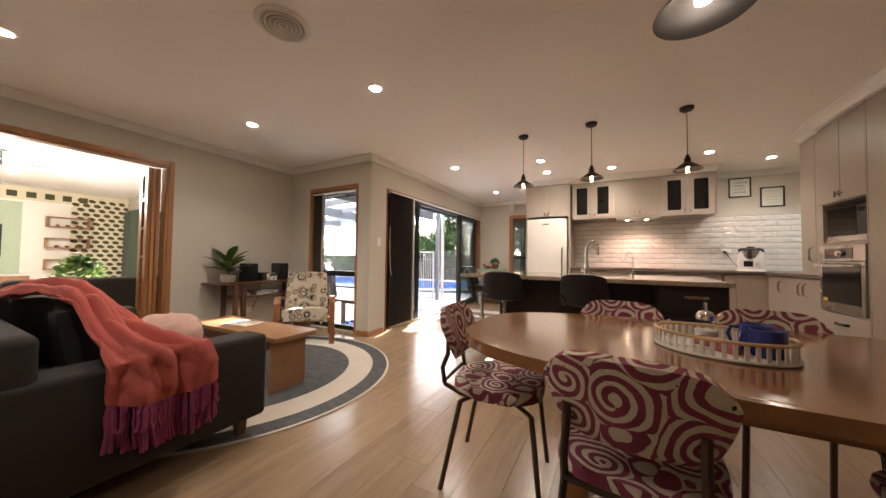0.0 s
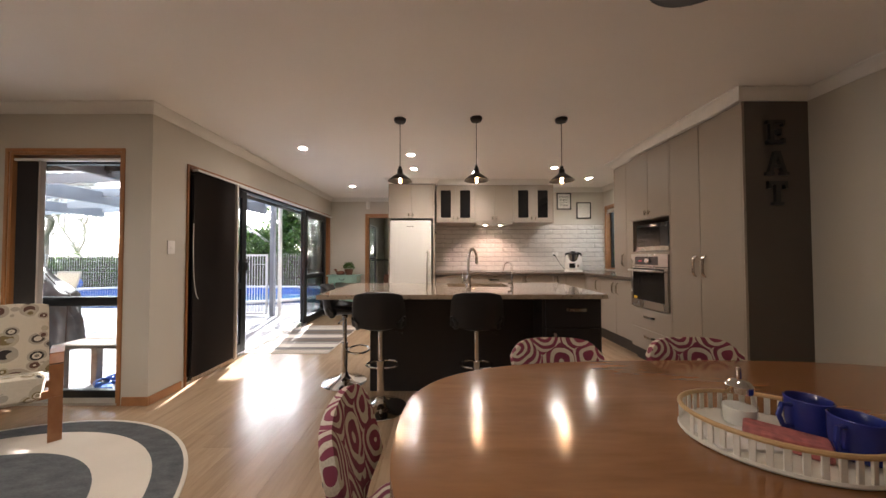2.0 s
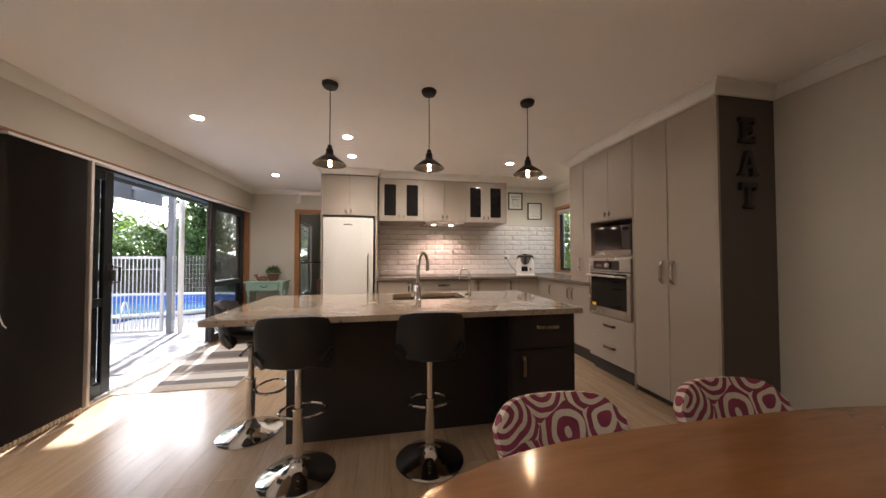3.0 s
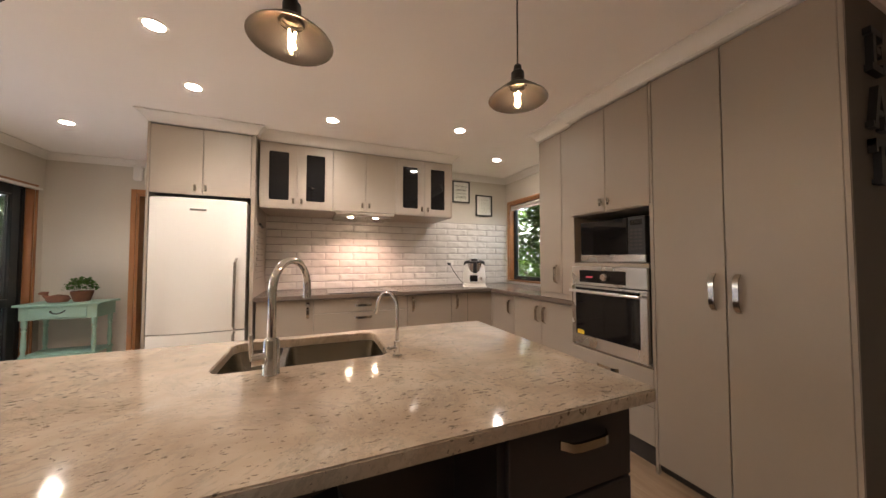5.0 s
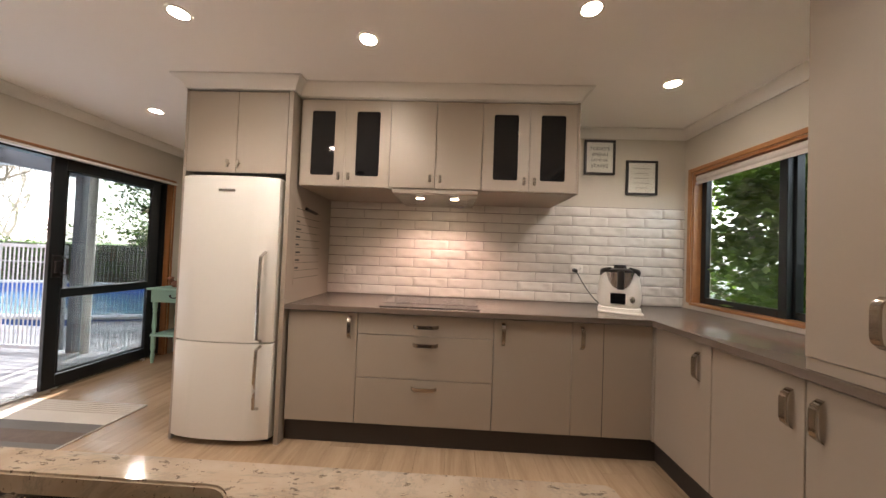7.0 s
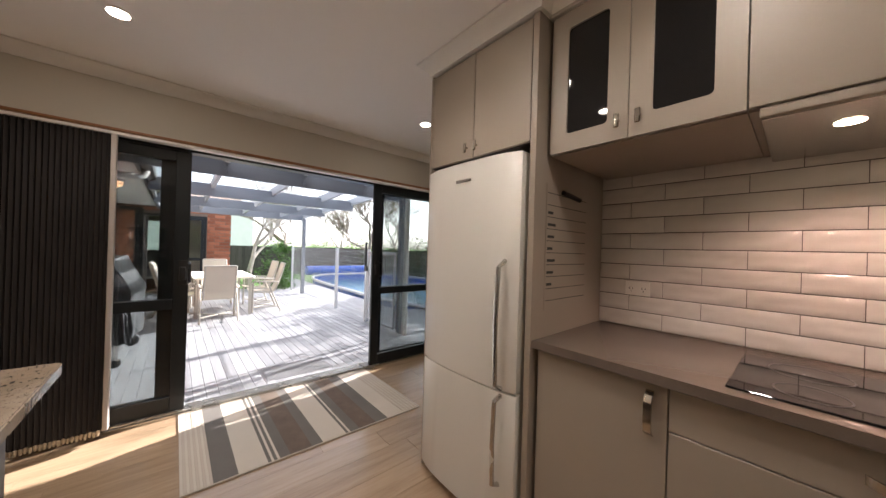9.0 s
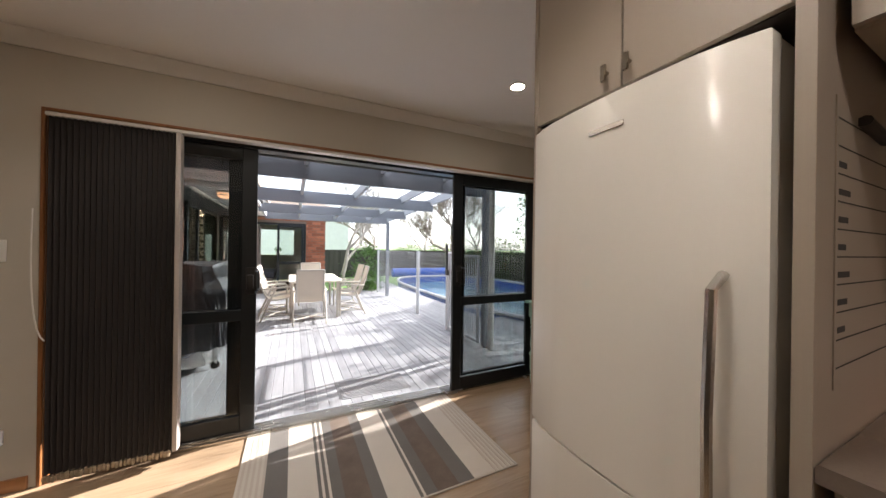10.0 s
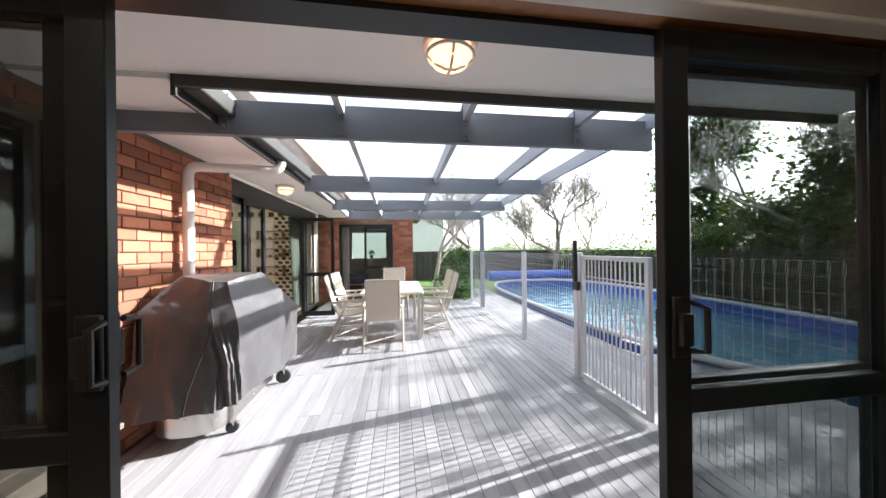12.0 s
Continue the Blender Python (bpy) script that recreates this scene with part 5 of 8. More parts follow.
pp = thing("potted_plant", "small bushy green plant in a terracotta pot", "plant", pose(-1.545, 7.85, 0.82))
part("pot", turned([(0.0, 0), (0.06, 0), (0.066, 0.02), (0.085, 0.085), (0.086, 0.11), (0.078, 0.11), (0.07, 0.095), (0.0, 0.092)], seg=20), M_TERRA, pp)
small_bush(pp, (0, 0, 0.12), 0.13, 0.13, 330, 3)
orn = thing("duck_ornament", "brown ceramic duck ornament", "ornament", pose(-1.70, 7.80, 0.82, 0, 0, 20))
part("body", turned([(0.0, 0.0), (0.055, 0.004), (0.07, 0.035), (0.055, 0.07), (0.0, 0.085)], seg=16, sx=1.25, sy=0.8), M_TERRA, orn)
part("head", sweep(bmesh.new(), [(-0.06, 0, 0.05), (-0.085, 0, 0.075), (-0.082, 0, 0.1), (-0.105, 0, 0.102), (-0.13, 0, 0.096)], [0.022, 0.02, 0.027, 0.02, 0.006], 10), M_TERRA, orn)
bt = thing("glass_bottle", "glass bottle on a dark stand in the hall", "bottle", pose(-0.86, 8.75, 0.0))
part("stand", bx((-0.12, -0.12, 0), (0.12, 0.12, 0.78), 0.01, 1), M_DKWOOD, bt)
part("glass", turned([(0.0, 0.78), (0.055, 0.78), (0.06, 0.82), (0.055, 0.90), (0.022, 0.97), (0.016, 1.05), (0.02, 1.07), (0.0, 1.075)], seg=18), M_CERAM, bt)

# ---- striped runner by the doors ----
rg = thing("door_rug", "flat woven rug with cream, grey and brown stripes", "rug")
RY0, RY1, RX0, RX1 = 5.31, 6.84, -2.03, -1.03
M_S1 = plain("rug_stone", (0.50, 0.43, 0.35), 0.95, var=0.1, fine=240, bump=0.6)
M_S2 = plain("rug_brown", (0.13, 0.095, 0.07), 0.95, var=0.3, big=9, fine=160, bump=0.6)
M_S3 = plain("rug_grey", (0.14, 0.125, 0.11), 0.95, var=0.2, fine=200, bump=0.6)
M_S4 = plain("rug_light", (0.56, 0.50, 0.42), 0.95, var=0.1, fine=240, bump=0.6)
y = RY0
bands = []
for w, mtl in ((0.14, "ribs"), (0.115, M_S3), (0.15, M_S4), (0.018, M_S3), (0.014, M_S4), (0.018, M_S3), (0.014, M_S4), (0.06, M_S3), (0.13, M_S2), (0.07, M_S3), (0.16, M_S4), (0.018, M_S3), (0.014, M_S4), (0.018, M_S3), (0.05, M_S3), (0.13, M_S2), (0.1, M_S3), (0.13, M_S4), (0.17, "ribs")):
    if mtl == "ribs":
        k = int(w / 0.014)
        for q in range(k):
            part("stripe", bx((RX0 + 0.012, y + q * w / k, 0.001), (RX1 - 0.012, y + (q + 1) * w / k - 0.0005, 0.007 + 0.0015 * (q % 2))), M_S1 if q % 2 else M_S4, rg, smooth=False)
    else:
        part("stripe", bx((RX0 + 0.012, y, 0.001), (RX1 - 0.012, y + w, 0.008)), mtl, rg, smooth=False)
    y += w
for x in (RX0, RX1 - 0.012):
    part("binding", bx((x, RY0, 0.0005), (x + 0.012, y, 0.010), 0.003, 1), M_S1, rg)

# ---- bar stools ----
def bar_stool(m):
    st = thing("bar_stool", "black padded bar stool on a chrome pedestal with a foot ring", "bar stool", m, group="stools at the island")
    part("base", turned([(0.0, 0.0), (0.20, 0.0), (0.205, 0.006), (0.19, 0.016), (0.11, 0.035), (0.05, 0.06), (0.032, 0.09), (0.03, 0.10), (0.0, 0.10)], seg=40), M_CHROME, st, "domed chrome base")
    part("column", turned([(0.029, 0.095), (0.029, 0.36), (0.032, 0.362), (0.032, 0.375), (0.02, 0.378), (0.02, 0.60), (0.03, 0.61), (0.03, 0.63)], seg=20), M_CHROME, st)
    ring = [(0.0, 0.03, 0.30)] + [(0.135 * math.sin(radians(a)), 0.03 + 0.10 * (1 - math.cos(radians(a))) , 0.30) for a in range(20, 341, 20)] + [(0.0, 0.03, 0.30)]
    part("foot_ring", tube(ring, 0.009, 8), M_CHROME, st)
    part("lever", tube([(0.02, 0, 0.615), (0.14, -0.03, 0.60), (0.17, -0.035, 0.59)], [0.005, 0.005, 0.009], 8), M_BLACK, st)

    def shell(u, v):
        """u round the seat from side to side, v from front edge down, along and up the back."""
        a = (u - 0.5) * 2
        if v < 0.5:
            s = v / 0.5
            y = 0.20 - 0.36 * s
            half = 0.17 + 0.045 * s
            z = 0.635 + 0.02 * (1 - s) + 0.10 * abs(a) ** 3 * (0.25 + 0.9 * s)
            return (half * a, y - 0.03 * s * (1 - abs(a)), z)
        s = (v - 0.5) / 0.5
        half = 0.215 - 0.015 * s - 0.03 * max(0, s - 0.75) * 4 * 0.5
        y = -0.175 - 0.05 * s + 0.11 * abs(a) ** 2.4 * (1 - 0.25 * s)
        z = 0.65 + 0.28 * s * (1 - 0.10 * abs(a) ** 4)
        return (half * a, y, z)
    bm = cloth_grid(shell, 18, 20, 0.045)
    bmesh.ops.smooth_vert(bm, verts=bm.verts[:], factor=0.5, use_axis_x=True, use_axis_y=True, use_axis_z=True)
    part("seat_shell", bm, M_LEATHER, st, "black padded bucket seat")
    return st


s0 = bar_stool(pose(-0.115, 3.94, 0, 0, 0, 3))
copy_thing(s0, pose(0.64, 3.93, 0, 0, 0, -4))
copy_thing(s0, pose(-0.56, 4.45, 0, 0, 0, -78))

# ---- dining table ----
dt = thing("dining_table", "large oval varnished rimu dining table", "dining table")
out = superellipse(1.37, 2.285, 1.12, 0.535, 2.9, 72)
part("tabletop", slab(bmesh.new(), out, 0.70, 0.742, 0.016, 4), M_TABLE, dt)
part("apron", slab(bmesh.new(), superellipse(1.37, 2.285, 0.86, 0.36, 3.2, 48), 0.62, 0.70), M_TABLE, dt)
for x, y in ((0.72, 2.06), (0.72, 2.51), (2.02, 2.06), (2.02, 2.51)):
    part("leg", bx((x - 0.045, y - 0.045, 0), (x + 0.045, y + 0.045, 0.62), 0.01, 2), M_TABLE, dt)


def dining_chair(m):
    c = thing("dining_chair", "dining chair with cream and plum rose fabric on brown steel legs", "chair", m, group="chairs round the table")
    part("seat", slab(bmesh.new(), [(x, y) for x, y in superellipse(0, 0, 0.21, 0.205, 3.6, 36)], 0.43, 0.482, 0.022, 4), M_ROSE, c, "rose patterned padded seat")

    def back(u, v):
        a, s = (u - 0.5) * 2, v
        w = 0.215 - 0.045 * (1 - s) ** 2 - 0.03 * max(0.0, s - 0.8) * 5 * abs(a) ** 3
        z = 0.565 + 0.245 * s - 0.035 * abs(a) ** 4 * s + 0.02 * abs(a) ** 4 * (1 - s)
        return (w * a, -0.215 - 0.075 * s + 0.035 * a * a, z)
    bm = cloth_grid(back, 16, 10, 0.035)
    bmesh.ops.smooth_vert(bm, verts=bm.verts[:], factor=0.4, use_axis_x=True, use_axis_y=True, use_axis_z=True)
    b = part("backrest", bm, M_ROSE, c, "rose patterned padded back")
    rnd = random.Random(2)
    for k in range(9):
        a = -0.9 + 1.8 * k / 8
        p = Vector(back((a + 1) / 2, 0.9 - 0.12 * abs(a) ** 3)) + Vector((0, 0.004, 0))
        part("stud", turned([(0.0, 0.004), (0.006, 0.002), (0.007, 0.0)], seg=8), M_BLACKMETAL, b, m=Matrix.Translation(p) @ pose(0, 0, 0, 90, 0, 0))
    steel = plain("chair_steel", (0.075, 0.045, 0.032), 0.35, 0.5, var=0.15) if "chair_steel" not in bpy.data.materials else bpy.data.materials["chair_steel"]
    for s in (-1, 1):
        part("back_tube", tube([(s * 0.15, -0.222, 0.66), (s * 0.15, -0.222, 0.60), (s * 0.15, -0.25, 0.53), (s * 0.15, -0.235, 0.455), (s * 0.15, -0.15, 0.425), (s * 0.15, 0.12, 0.425)], 0.0115, 8), steel, c)
        part("rear_leg", tube([(s * 0.16, -0.10, 0.425), (s * 0.175, -0.15, 0.40), (s * 0.20, -0.235, 0.0)], 0.0115, 8), steel, c)
        part("front_leg", tube([(s * 0.16, 0.10, 0.425), (s * 0.175, 0.165, 0.39), (s * 0.195, 0.205, 0.0)], 0.0115, 8), steel, c)
    part("stretcher", tube([(-0.15, -0.245, 0.465), (0.15, -0.245, 0.465)], 0.009, 8), steel, c)
    return c


c0 = dining_chair(pose(0.36, 2.31, 0, 0, 0, -84))
copy_thing(c0, pose(0.905, 1.945, 0, 0, 0, -8))
copy_thing(c0, pose(1.66, 2.0, 0, 0, 0, 2))
copy_thing(c0, pose(0.88, 2.66, 0, 0, 0, 178))
copy_thing(c0, pose(1.50, 2.66, 0, 0, 0, 177))

# ---- tray and its contents ----
TRM = pose(1.172, 2.228, 0.742, 0, 0, -20)
tr = thing("serving_tray", "oval white wicker tray with a rattan rim", "tray", TRM)
A, B = 0.187, 0.145
part("bottom", slab(bmesh.new(), superellipse(0, 0, A, B, 2, 40), 0.003, 0.012), M_WICKER, tr)
rim = [(A * math.cos(t), B * math.sin(t), 0.062) for t in [2 * math.pi * k / 40 for k in range(41)]]
part("rim", tube(rim, 0.006, 8), M_RATTAN, tr, "rattan wrapped rim")
part("lower_ring", tube([(x, y, 0.007) for x, y, z in rim], 0.006, 6), M_WICKER, tr)
me = mesh_of("stave", bx((-0.006, -0.0025, 0.0), (0.006, 0.0025, 0.055), 0.001, 1), M_WICKER)
for k in range(44):
    t = 2 * math.pi * k / 44
    if abs(abs(math.cos(t)) - 1) < 0.04:
        continue
    ob = new("stave", me)
    ob.parent = tr
    ob.matrix_basis = pose(A * math.cos(t), B * math.sin(t), 0.006, 0, 0, math.degrees(t) + 90)
for k, (x, y, a) in enumerate(((0.088, 0.050, 200), (0.118, -0.035, 215))):
    mg = thing("mug", "glossy cobalt blue mug", "mug", TRM @ pose(x, y, 0.0125, 0, 0, a) @ Matrix.Scale(0.88, 4), group="blue mugs on the tray")
    part("cup", turned([(0.0, 0.0), (0.038, 0.0), (0.046, 0.006), (0.050, 0.05), (0.050, 0.098), (0.047, 0.10), (0.045, 0.096), (0.044, 0.01), (0.0, 0.008)], seg=28), M_BLUE, mg)
    part("handle", tube([(0.047, 0, 0.082), (0.075, 0, 0.085), (0.085, 0, 0.055), (0.072, 0, 0.025), (0.047, 0, 0.022)], 0.0065, 8), M_BLUE, mg)
jr = thing("sugar_dispenser", "glass sugar dispenser with a chrome spout lid", "dispenser", TRM @ pose(-0.045, 0.055, 0.0125))
g = part("jar", turned([(0.0, 0.0), (0.034, 0.0), (0.037, 0.01), (0.036, 0.05), (0.028, 0.075), (0.027, 0.085)], seg=20), M_CLEAR, jr, "clear glass jar")
part("sugar", turned([(0.0, 0.003), (0.032, 0.004), (0.034, 0.045), (0.0, 0.048)], seg=18), M_PAPER, jr)
part("lid", turned([(0.029, 0.083), (0.030, 0.10), (0.02, 0.112), (0.006, 0.116), (0.006, 0.145), (0.0, 0.147)], seg=20), M_CHROME, jr)
bxm = solo("biscuit_packet", bx((-0.07, -0.035, 0.0), (0.07, 0.035, 0.03), 0.004, 1), plain("packet_print", (0.42, 0.13, 0.12), 0.5, var=0.5, big=30, fine=60), "red and cream printed packet lying in the tray", "packet", TRM @ pose(0.0, -0.03, 0.0125, 0, 0, -25))
solo("napkin", slab(bmesh.new(), rounded(-0.08, -0.05, 0.08, 0.05, 0.006), 0.0, 0.006, 0.002), M_PAPER, "folded white paper napkins in the tray", "napkins", TRM @ pose(-0.085, -0.035, 0.0125, 0, 0, 15))

# ---- pendant over the dining table ----
pd = thing("dining_pendant", "wide black dome pendant over the dining table", "pendant lamp", pose(1.17, 2.36, CEIL))
part("ceiling_rose", turned([(0.0, 0), (0.055, 0), (0.055, -0.02), (0.0, -0.03)], seg=24), M_BLACKMETAL, pd)
part("flex", tube([(0, 0, -0.02), (0, 0, -0.25)], 0.004, 6), M_BLACK, pd)
part("shade", turned([(0.0, -0.24), (0.03, -0.245), (0.06, -0.27), (0.12, -0.335), (0.165, -0.375), (0.17, -0.385), (0.163, -0.383), (0.117, -0.343), (0.055, -0.278), (0.0, -0.255)], seg=36), M_BLACKMETAL, pd)
part("bulb", turned([(0.0, -0.27), (0.015, -0.275), (0.03, -0.32), (0.028, -0.345), (0.0, -0.362)], seg=16), M_SOFTBULB, pd, "glowing bulb")
lamp("dining_light", "POINT", Matrix.Translation((1.17, 2.36, CEIL - 0.40)), 0.5, (1.0, 0.86, 0.70), 0.05)

# ---- letters on the feature wall ----
lt = thing("wall_letters", "dark wooden slab letters spelling EAT", "wall letters")
STROKES = {
    "E": [(-0.05, -0.09, -0.02, 0.09), (-0.07, 0.062, 0.06, 0.09), (-0.07, -0.09, 0.06, -0.062), (-0.02, -0.014, 0.035, 0.014), (0.044, 0.045, 0.062, 0.09), (0.044, -0.09, 0.062, -0.045), (0.024, -0.026, 0.036, 0.026)],
    "T": [(-0.018, -0.09, 0.018, 0.09), (-0.07, 0.062, 0.07, 0.09), (-0.07, 0.035, -0.05, 0.09), (0.05, 0.035, 0.07, 0.09), (-0.04, -0.09, 0.04, -0.068)],
    "A": [(-0.085, -0.09, -0.025, -0.066), (0.025, -0.09, 0.085, -0.066), (-0.04, -0.035, 0.04, -0.012)]}
for ch, z in (("E", 2.12), ("A", 1.885), ("T", 1.66)):
    bm = bmesh.new()
    for k, (x0, z0, x1, z1) in enumerate(STROKES[ch]):
        box(bm, (x0, -0.022 - 0.0004 * k, z0), (x1, 0.0, z1))
    if ch == "A":
        for s in (-1, 1):
            slab(bm, [(s * 0.072, -0.08), (s * 0.04, -0.08), (s * -0.012, 0.09), (s * 0.02, 0.09)], 0.0, 0.0236 + 0.0003 * s)
            bmesh.ops.transform(bm, matrix=pose(0, 0, 0, 90, 0, 0), verts=bm.verts[-8:])
    part("letter", bm, M_BLACK, lt, smooth=False, m=Matrix.Translation((2.876, 3.784, z)))

# ---- sitting corner ----
rg = thing("round_rug", "round charcoal rug with a wide cream ring", "rug", pose(-2.08, 2.5, 0))
for name, r0, r1, mt in (("centre", 0.0, 0.88, M_RUGD), ("cream_ring", 0.88, 1.11, M_RUGC), ("border", 1.11, 1.245, M_RUGD), ("edging", 1.245, 1.265, M_RUGC)):
    prof = [(r0, 0.0005), (r0, 0.010), (r1 - 0.003, 0.010), (r1, 0.0085), (r1, 0.0005)] if r0 else [(0.0, 0.010), (r1, 0.010), (r1, 0.0005)]
    part(name, turned(prof, seg=96), mt, rg, smooth=False)
ct = thing("coffee_table", "worn pine bench used as a coffee table", "coffee table", pose(-1.93, 2.42, 0.01, 0, 0, 1))
part("tabletop", slab(bmesh.new(), rounded(-0.62, -0.185, 0.62, 0.185, 0.03), 0.405, 0.44, 0.006), M_PINE, ct)
for s in (-1, 1):
    part("slab_leg", slab(bmesh.new(), [(s * 0.50 - 0.016, -0.15), (s * 0.50 + 0.016, -0.15), (s * 0.50 + 0.016, 0.15), (s * 0.50 - 0.016, 0.15)], 0.0, 0.404, 0.003, 1), M_PINE, ct)
part("rail", bx((-0.484, -0.013, 0.28), (0.484, 0.013, 0.40), 0.003, 1), M_DKWOOD, ct)
part("rail", bx((-0.484, -0.165, 0.33), (0.484, -0.15, 0.404), 0.003, 1), M_DKWOOD, ct)
mgz = thing("magazine", "open printed magazine on the coffee table", "magazine", pose(-2.05, 2.42, 0.451, 0, 0, 12))
for s in (-1, 1):
    part("page", cloth_grid(lambda u, v, s=s: (s * 0.14 * u, 0.2 * v - 0.1, 0.003 + 0.006 * math.sin(math.pi * u)), 6, 2, 0.003), plain("printed_page", (0.62, 0.56, 0.50), 0.5, var=0.45, big=22, fine=70, bump=0), mgz)

ac = thing("armchair", "bentwood armchair in cream fabric with printed circles", "armchair", pose(-2.54, 3.46, 0.0, 0, 0, 50))


def pad(f, nu=14, nv=10, th=0.09):
    bm = cloth_grid(f, nu, nv, th)
    bmesh.ops.smooth_vert(bm, verts=bm.verts[:], factor=0.5, use_axis_x=True, use_axis_y=True, use_axis_z=True)
    return bm


part("seat_cushion", pad(lambda u, v: ((u - 0.5) * 0.52, -0.30 + 0.52 * v, 0.45 - 0.09 * v + 0.02 * math.sin(math.pi * u)), th=0.17), M_CIRC, ac, "circle print seat cushion")
part("back_cushion", pad(lambda u, v: ((u - 0.5) * (0.53 - 0.03 * v), 0.17 + 0.19 * v, 0.36 + 0.50 * v - 0.02 * abs(u - 0.5) ** 3 * 8 * v), th=0.10), M_CIRC, ac, "circle print back cushion")
for s in (-1, 1):
    bm = bmesh.new()
    path = [(s * 0.30, -0.28, 0.0), (s * 0.30, -0.30, 0.30), (s * 0.30, -0.29, 0.50), (s * 0.30, -0.25, 0.555), (s * 0.30, -0.15, 0.565), (s * 0.30, 0.15, 0.53), (s * 0.30, 0.33, 0.50)]
    for a, b in zip(path, path[1:]):
        d = (Vector(b) - Vector(a)).normalized()
        nrm = Vector((1, 0, 0)).cross(d) * 0.014
        vs = [bm.verts.new(Vector(p) + nrm * e + Vector((w, 0, 0))) for p in (a, b) for e in (-1, 1) for w in (-0.03, 0.03)]
        for f in ((0, 1, 3, 2), (4, 6, 7, 5), (0, 4, 5, 1), (2, 3, 7, 6), (0, 2, 6, 4), (1, 5, 7, 3)):
            bm.faces.new([vs[i] for i in f])
    part("arm", bm, M_BENTWOOD, ac, "bent laminated arm and leg")
    part("rear_leg", tube([(s * 0.29, 0.16, 0.40), (s * 0.29, 0.33, 0.0)], 0.02, 8), M_BENTWOOD, ac)
part("seat_rail", bx((-0.28, -0.26, 0.28), (0.28, -0.235, 0.33), 0.003, 1), M_BENTWOOD, ac)
part("seat_rail", bx((-0.28, 0.17, 0.24), (0.28, 0.195, 0.29), 0.003, 1), M_BENTWOOD, ac)

cs = thing("shelf_table", "dark stained console table with a lower shelf", "console table")
part("tabletop", bx((-3.615, 2.78, 0.69), (-3.27, 3.93, 0.715), 0.004, 1), M_DKWOOD, cs)
part("shelf", bx((-3.60, 3.0, 0.515), (-3.30, 3.90, 0.535), 0.003, 1), M_DKWOOD, cs)
for y in (3.0, 3.10, 3.86):
    part("leg", bx((-3.33, y, 0), (-3.28, y + 0.045, 0.69), 0.003, 1), M_DKWOOD, cs)
for y in (3.0, 3.86):
    part("leg", bx((-3.60, y, 0), (-3.55, y + 0.045, 0.69), 0.003, 1), M_DKWOOD, cs)
for y in (3.27, 3.72):
    sp = thing("loudspeaker", "small black bookshelf speaker on the console", "speaker", group="stereo speakers")
    part("cabinet", bx((-3.56, y - 0.075, 0.7155), (-3.38, y + 0.075, 0.955), 0.004, 1), M_BLACK, sp)
    part("grille", bx((-3.38, y - 0.068, 0.725), (-3.372, y + 0.068, 0.945), 0.003, 1), plain("grille_cloth", (0.01, 0.01, 0.011), 0.95), sp)
hi = thing("mini_stereo", "silver and black micro stereo", "stereo")
part("body", bx((-3.58, 3.40, 0.7155), (-3.36, 3.60, 0.825), 0.004, 1), M_BLACK, hi)
part("front", bx((-3.36, 3.45, 0.72), (-3.352, 3.60, 0.82), 0.002, 1), M_STEEL, hi)
part("display", bx((-3.352, 3.49, 0.78), (-3.350, 3.585, 0.806)), M_BLACKGLASS, hi, smooth=False)
part("tray_slot", bx((-3.352, 3.47, 0.745), (-3.350, 3.59, 0.753)), M_BLACK, hi, smooth=False)
dv = thing("media_player", "silver flat media box on the lower shelf", "player")
part("body", bx((-3.56, 3.30, 0.536), (-3.33, 3.62, 0.586), 0.003, 1), M_STEEL, dv)
part("front_slot", bx((-3.331, 3.34, 0.556), (-3.328, 3.58, 0.566)), M_BLACK, dv, smooth=False)
solo("book_stack", bx((-3.54, 3.08, 0.536), (-3.34, 3.22, 0.566), 0.003, 1), M_PAPER, "pale booklets stacked on the lower shelf", "books")
outlet("power_outlet", X_L + 0.001, 3.20, 0.30, normal=(1, 0, 0))
outlet("power_outlet", X_L + 0.001, 3.36, 0.30, normal=(1, 0, 0))
solo("speaker_cable", tube(bend((-3.6, 3.52, 0.70), (-3.61, 3.50, 0.45), (-3.612, 3.40, 0.30), 8), 0.004, 6), M_BLACK, "black cable hanging behind the console", "cable")
rp = thing("rubber_plant", "dark broad-leaved plant in a ribbed cream pot", "plant", pose(-3.44, 3.0, 0.7155))
part("pot", turned([(0.0, 0), (0.065, 0), (0.078, 0.02), (0.08, 0.05), (0.083, 0.08), (0.078, 0.10), (0.07, 0.10), (0.0, 0.09)], seg=22), M_CERAM, rp)
rnd = random.Random(8)
for k in range(15):
    a = k * 2.4
    h = 0.12 + 0.012 * k
    bm = bmesh.new()
    e = 0.25 + 0.05 * k
    tip = (0.30 * math.cos(a) * math.cos(e * 0.9), 0.30 * math.sin(a) * math.cos(e * 0.9), h + 0.28 * math.sin(e))
    leaf_bm(bm, (0.015 * math.cos(a), 0.015 * math.sin(a), h), tip, 0.10, 0.04)
    part("leaf", bm, M_LEAFD, rp)
part("stem", tube([(0, 0, 0.08), (0.005, 0, 0.2), (0, 0.004, 0.33)], [0.008, 0.006, 0.003], 8), M_LEAFD, rp)

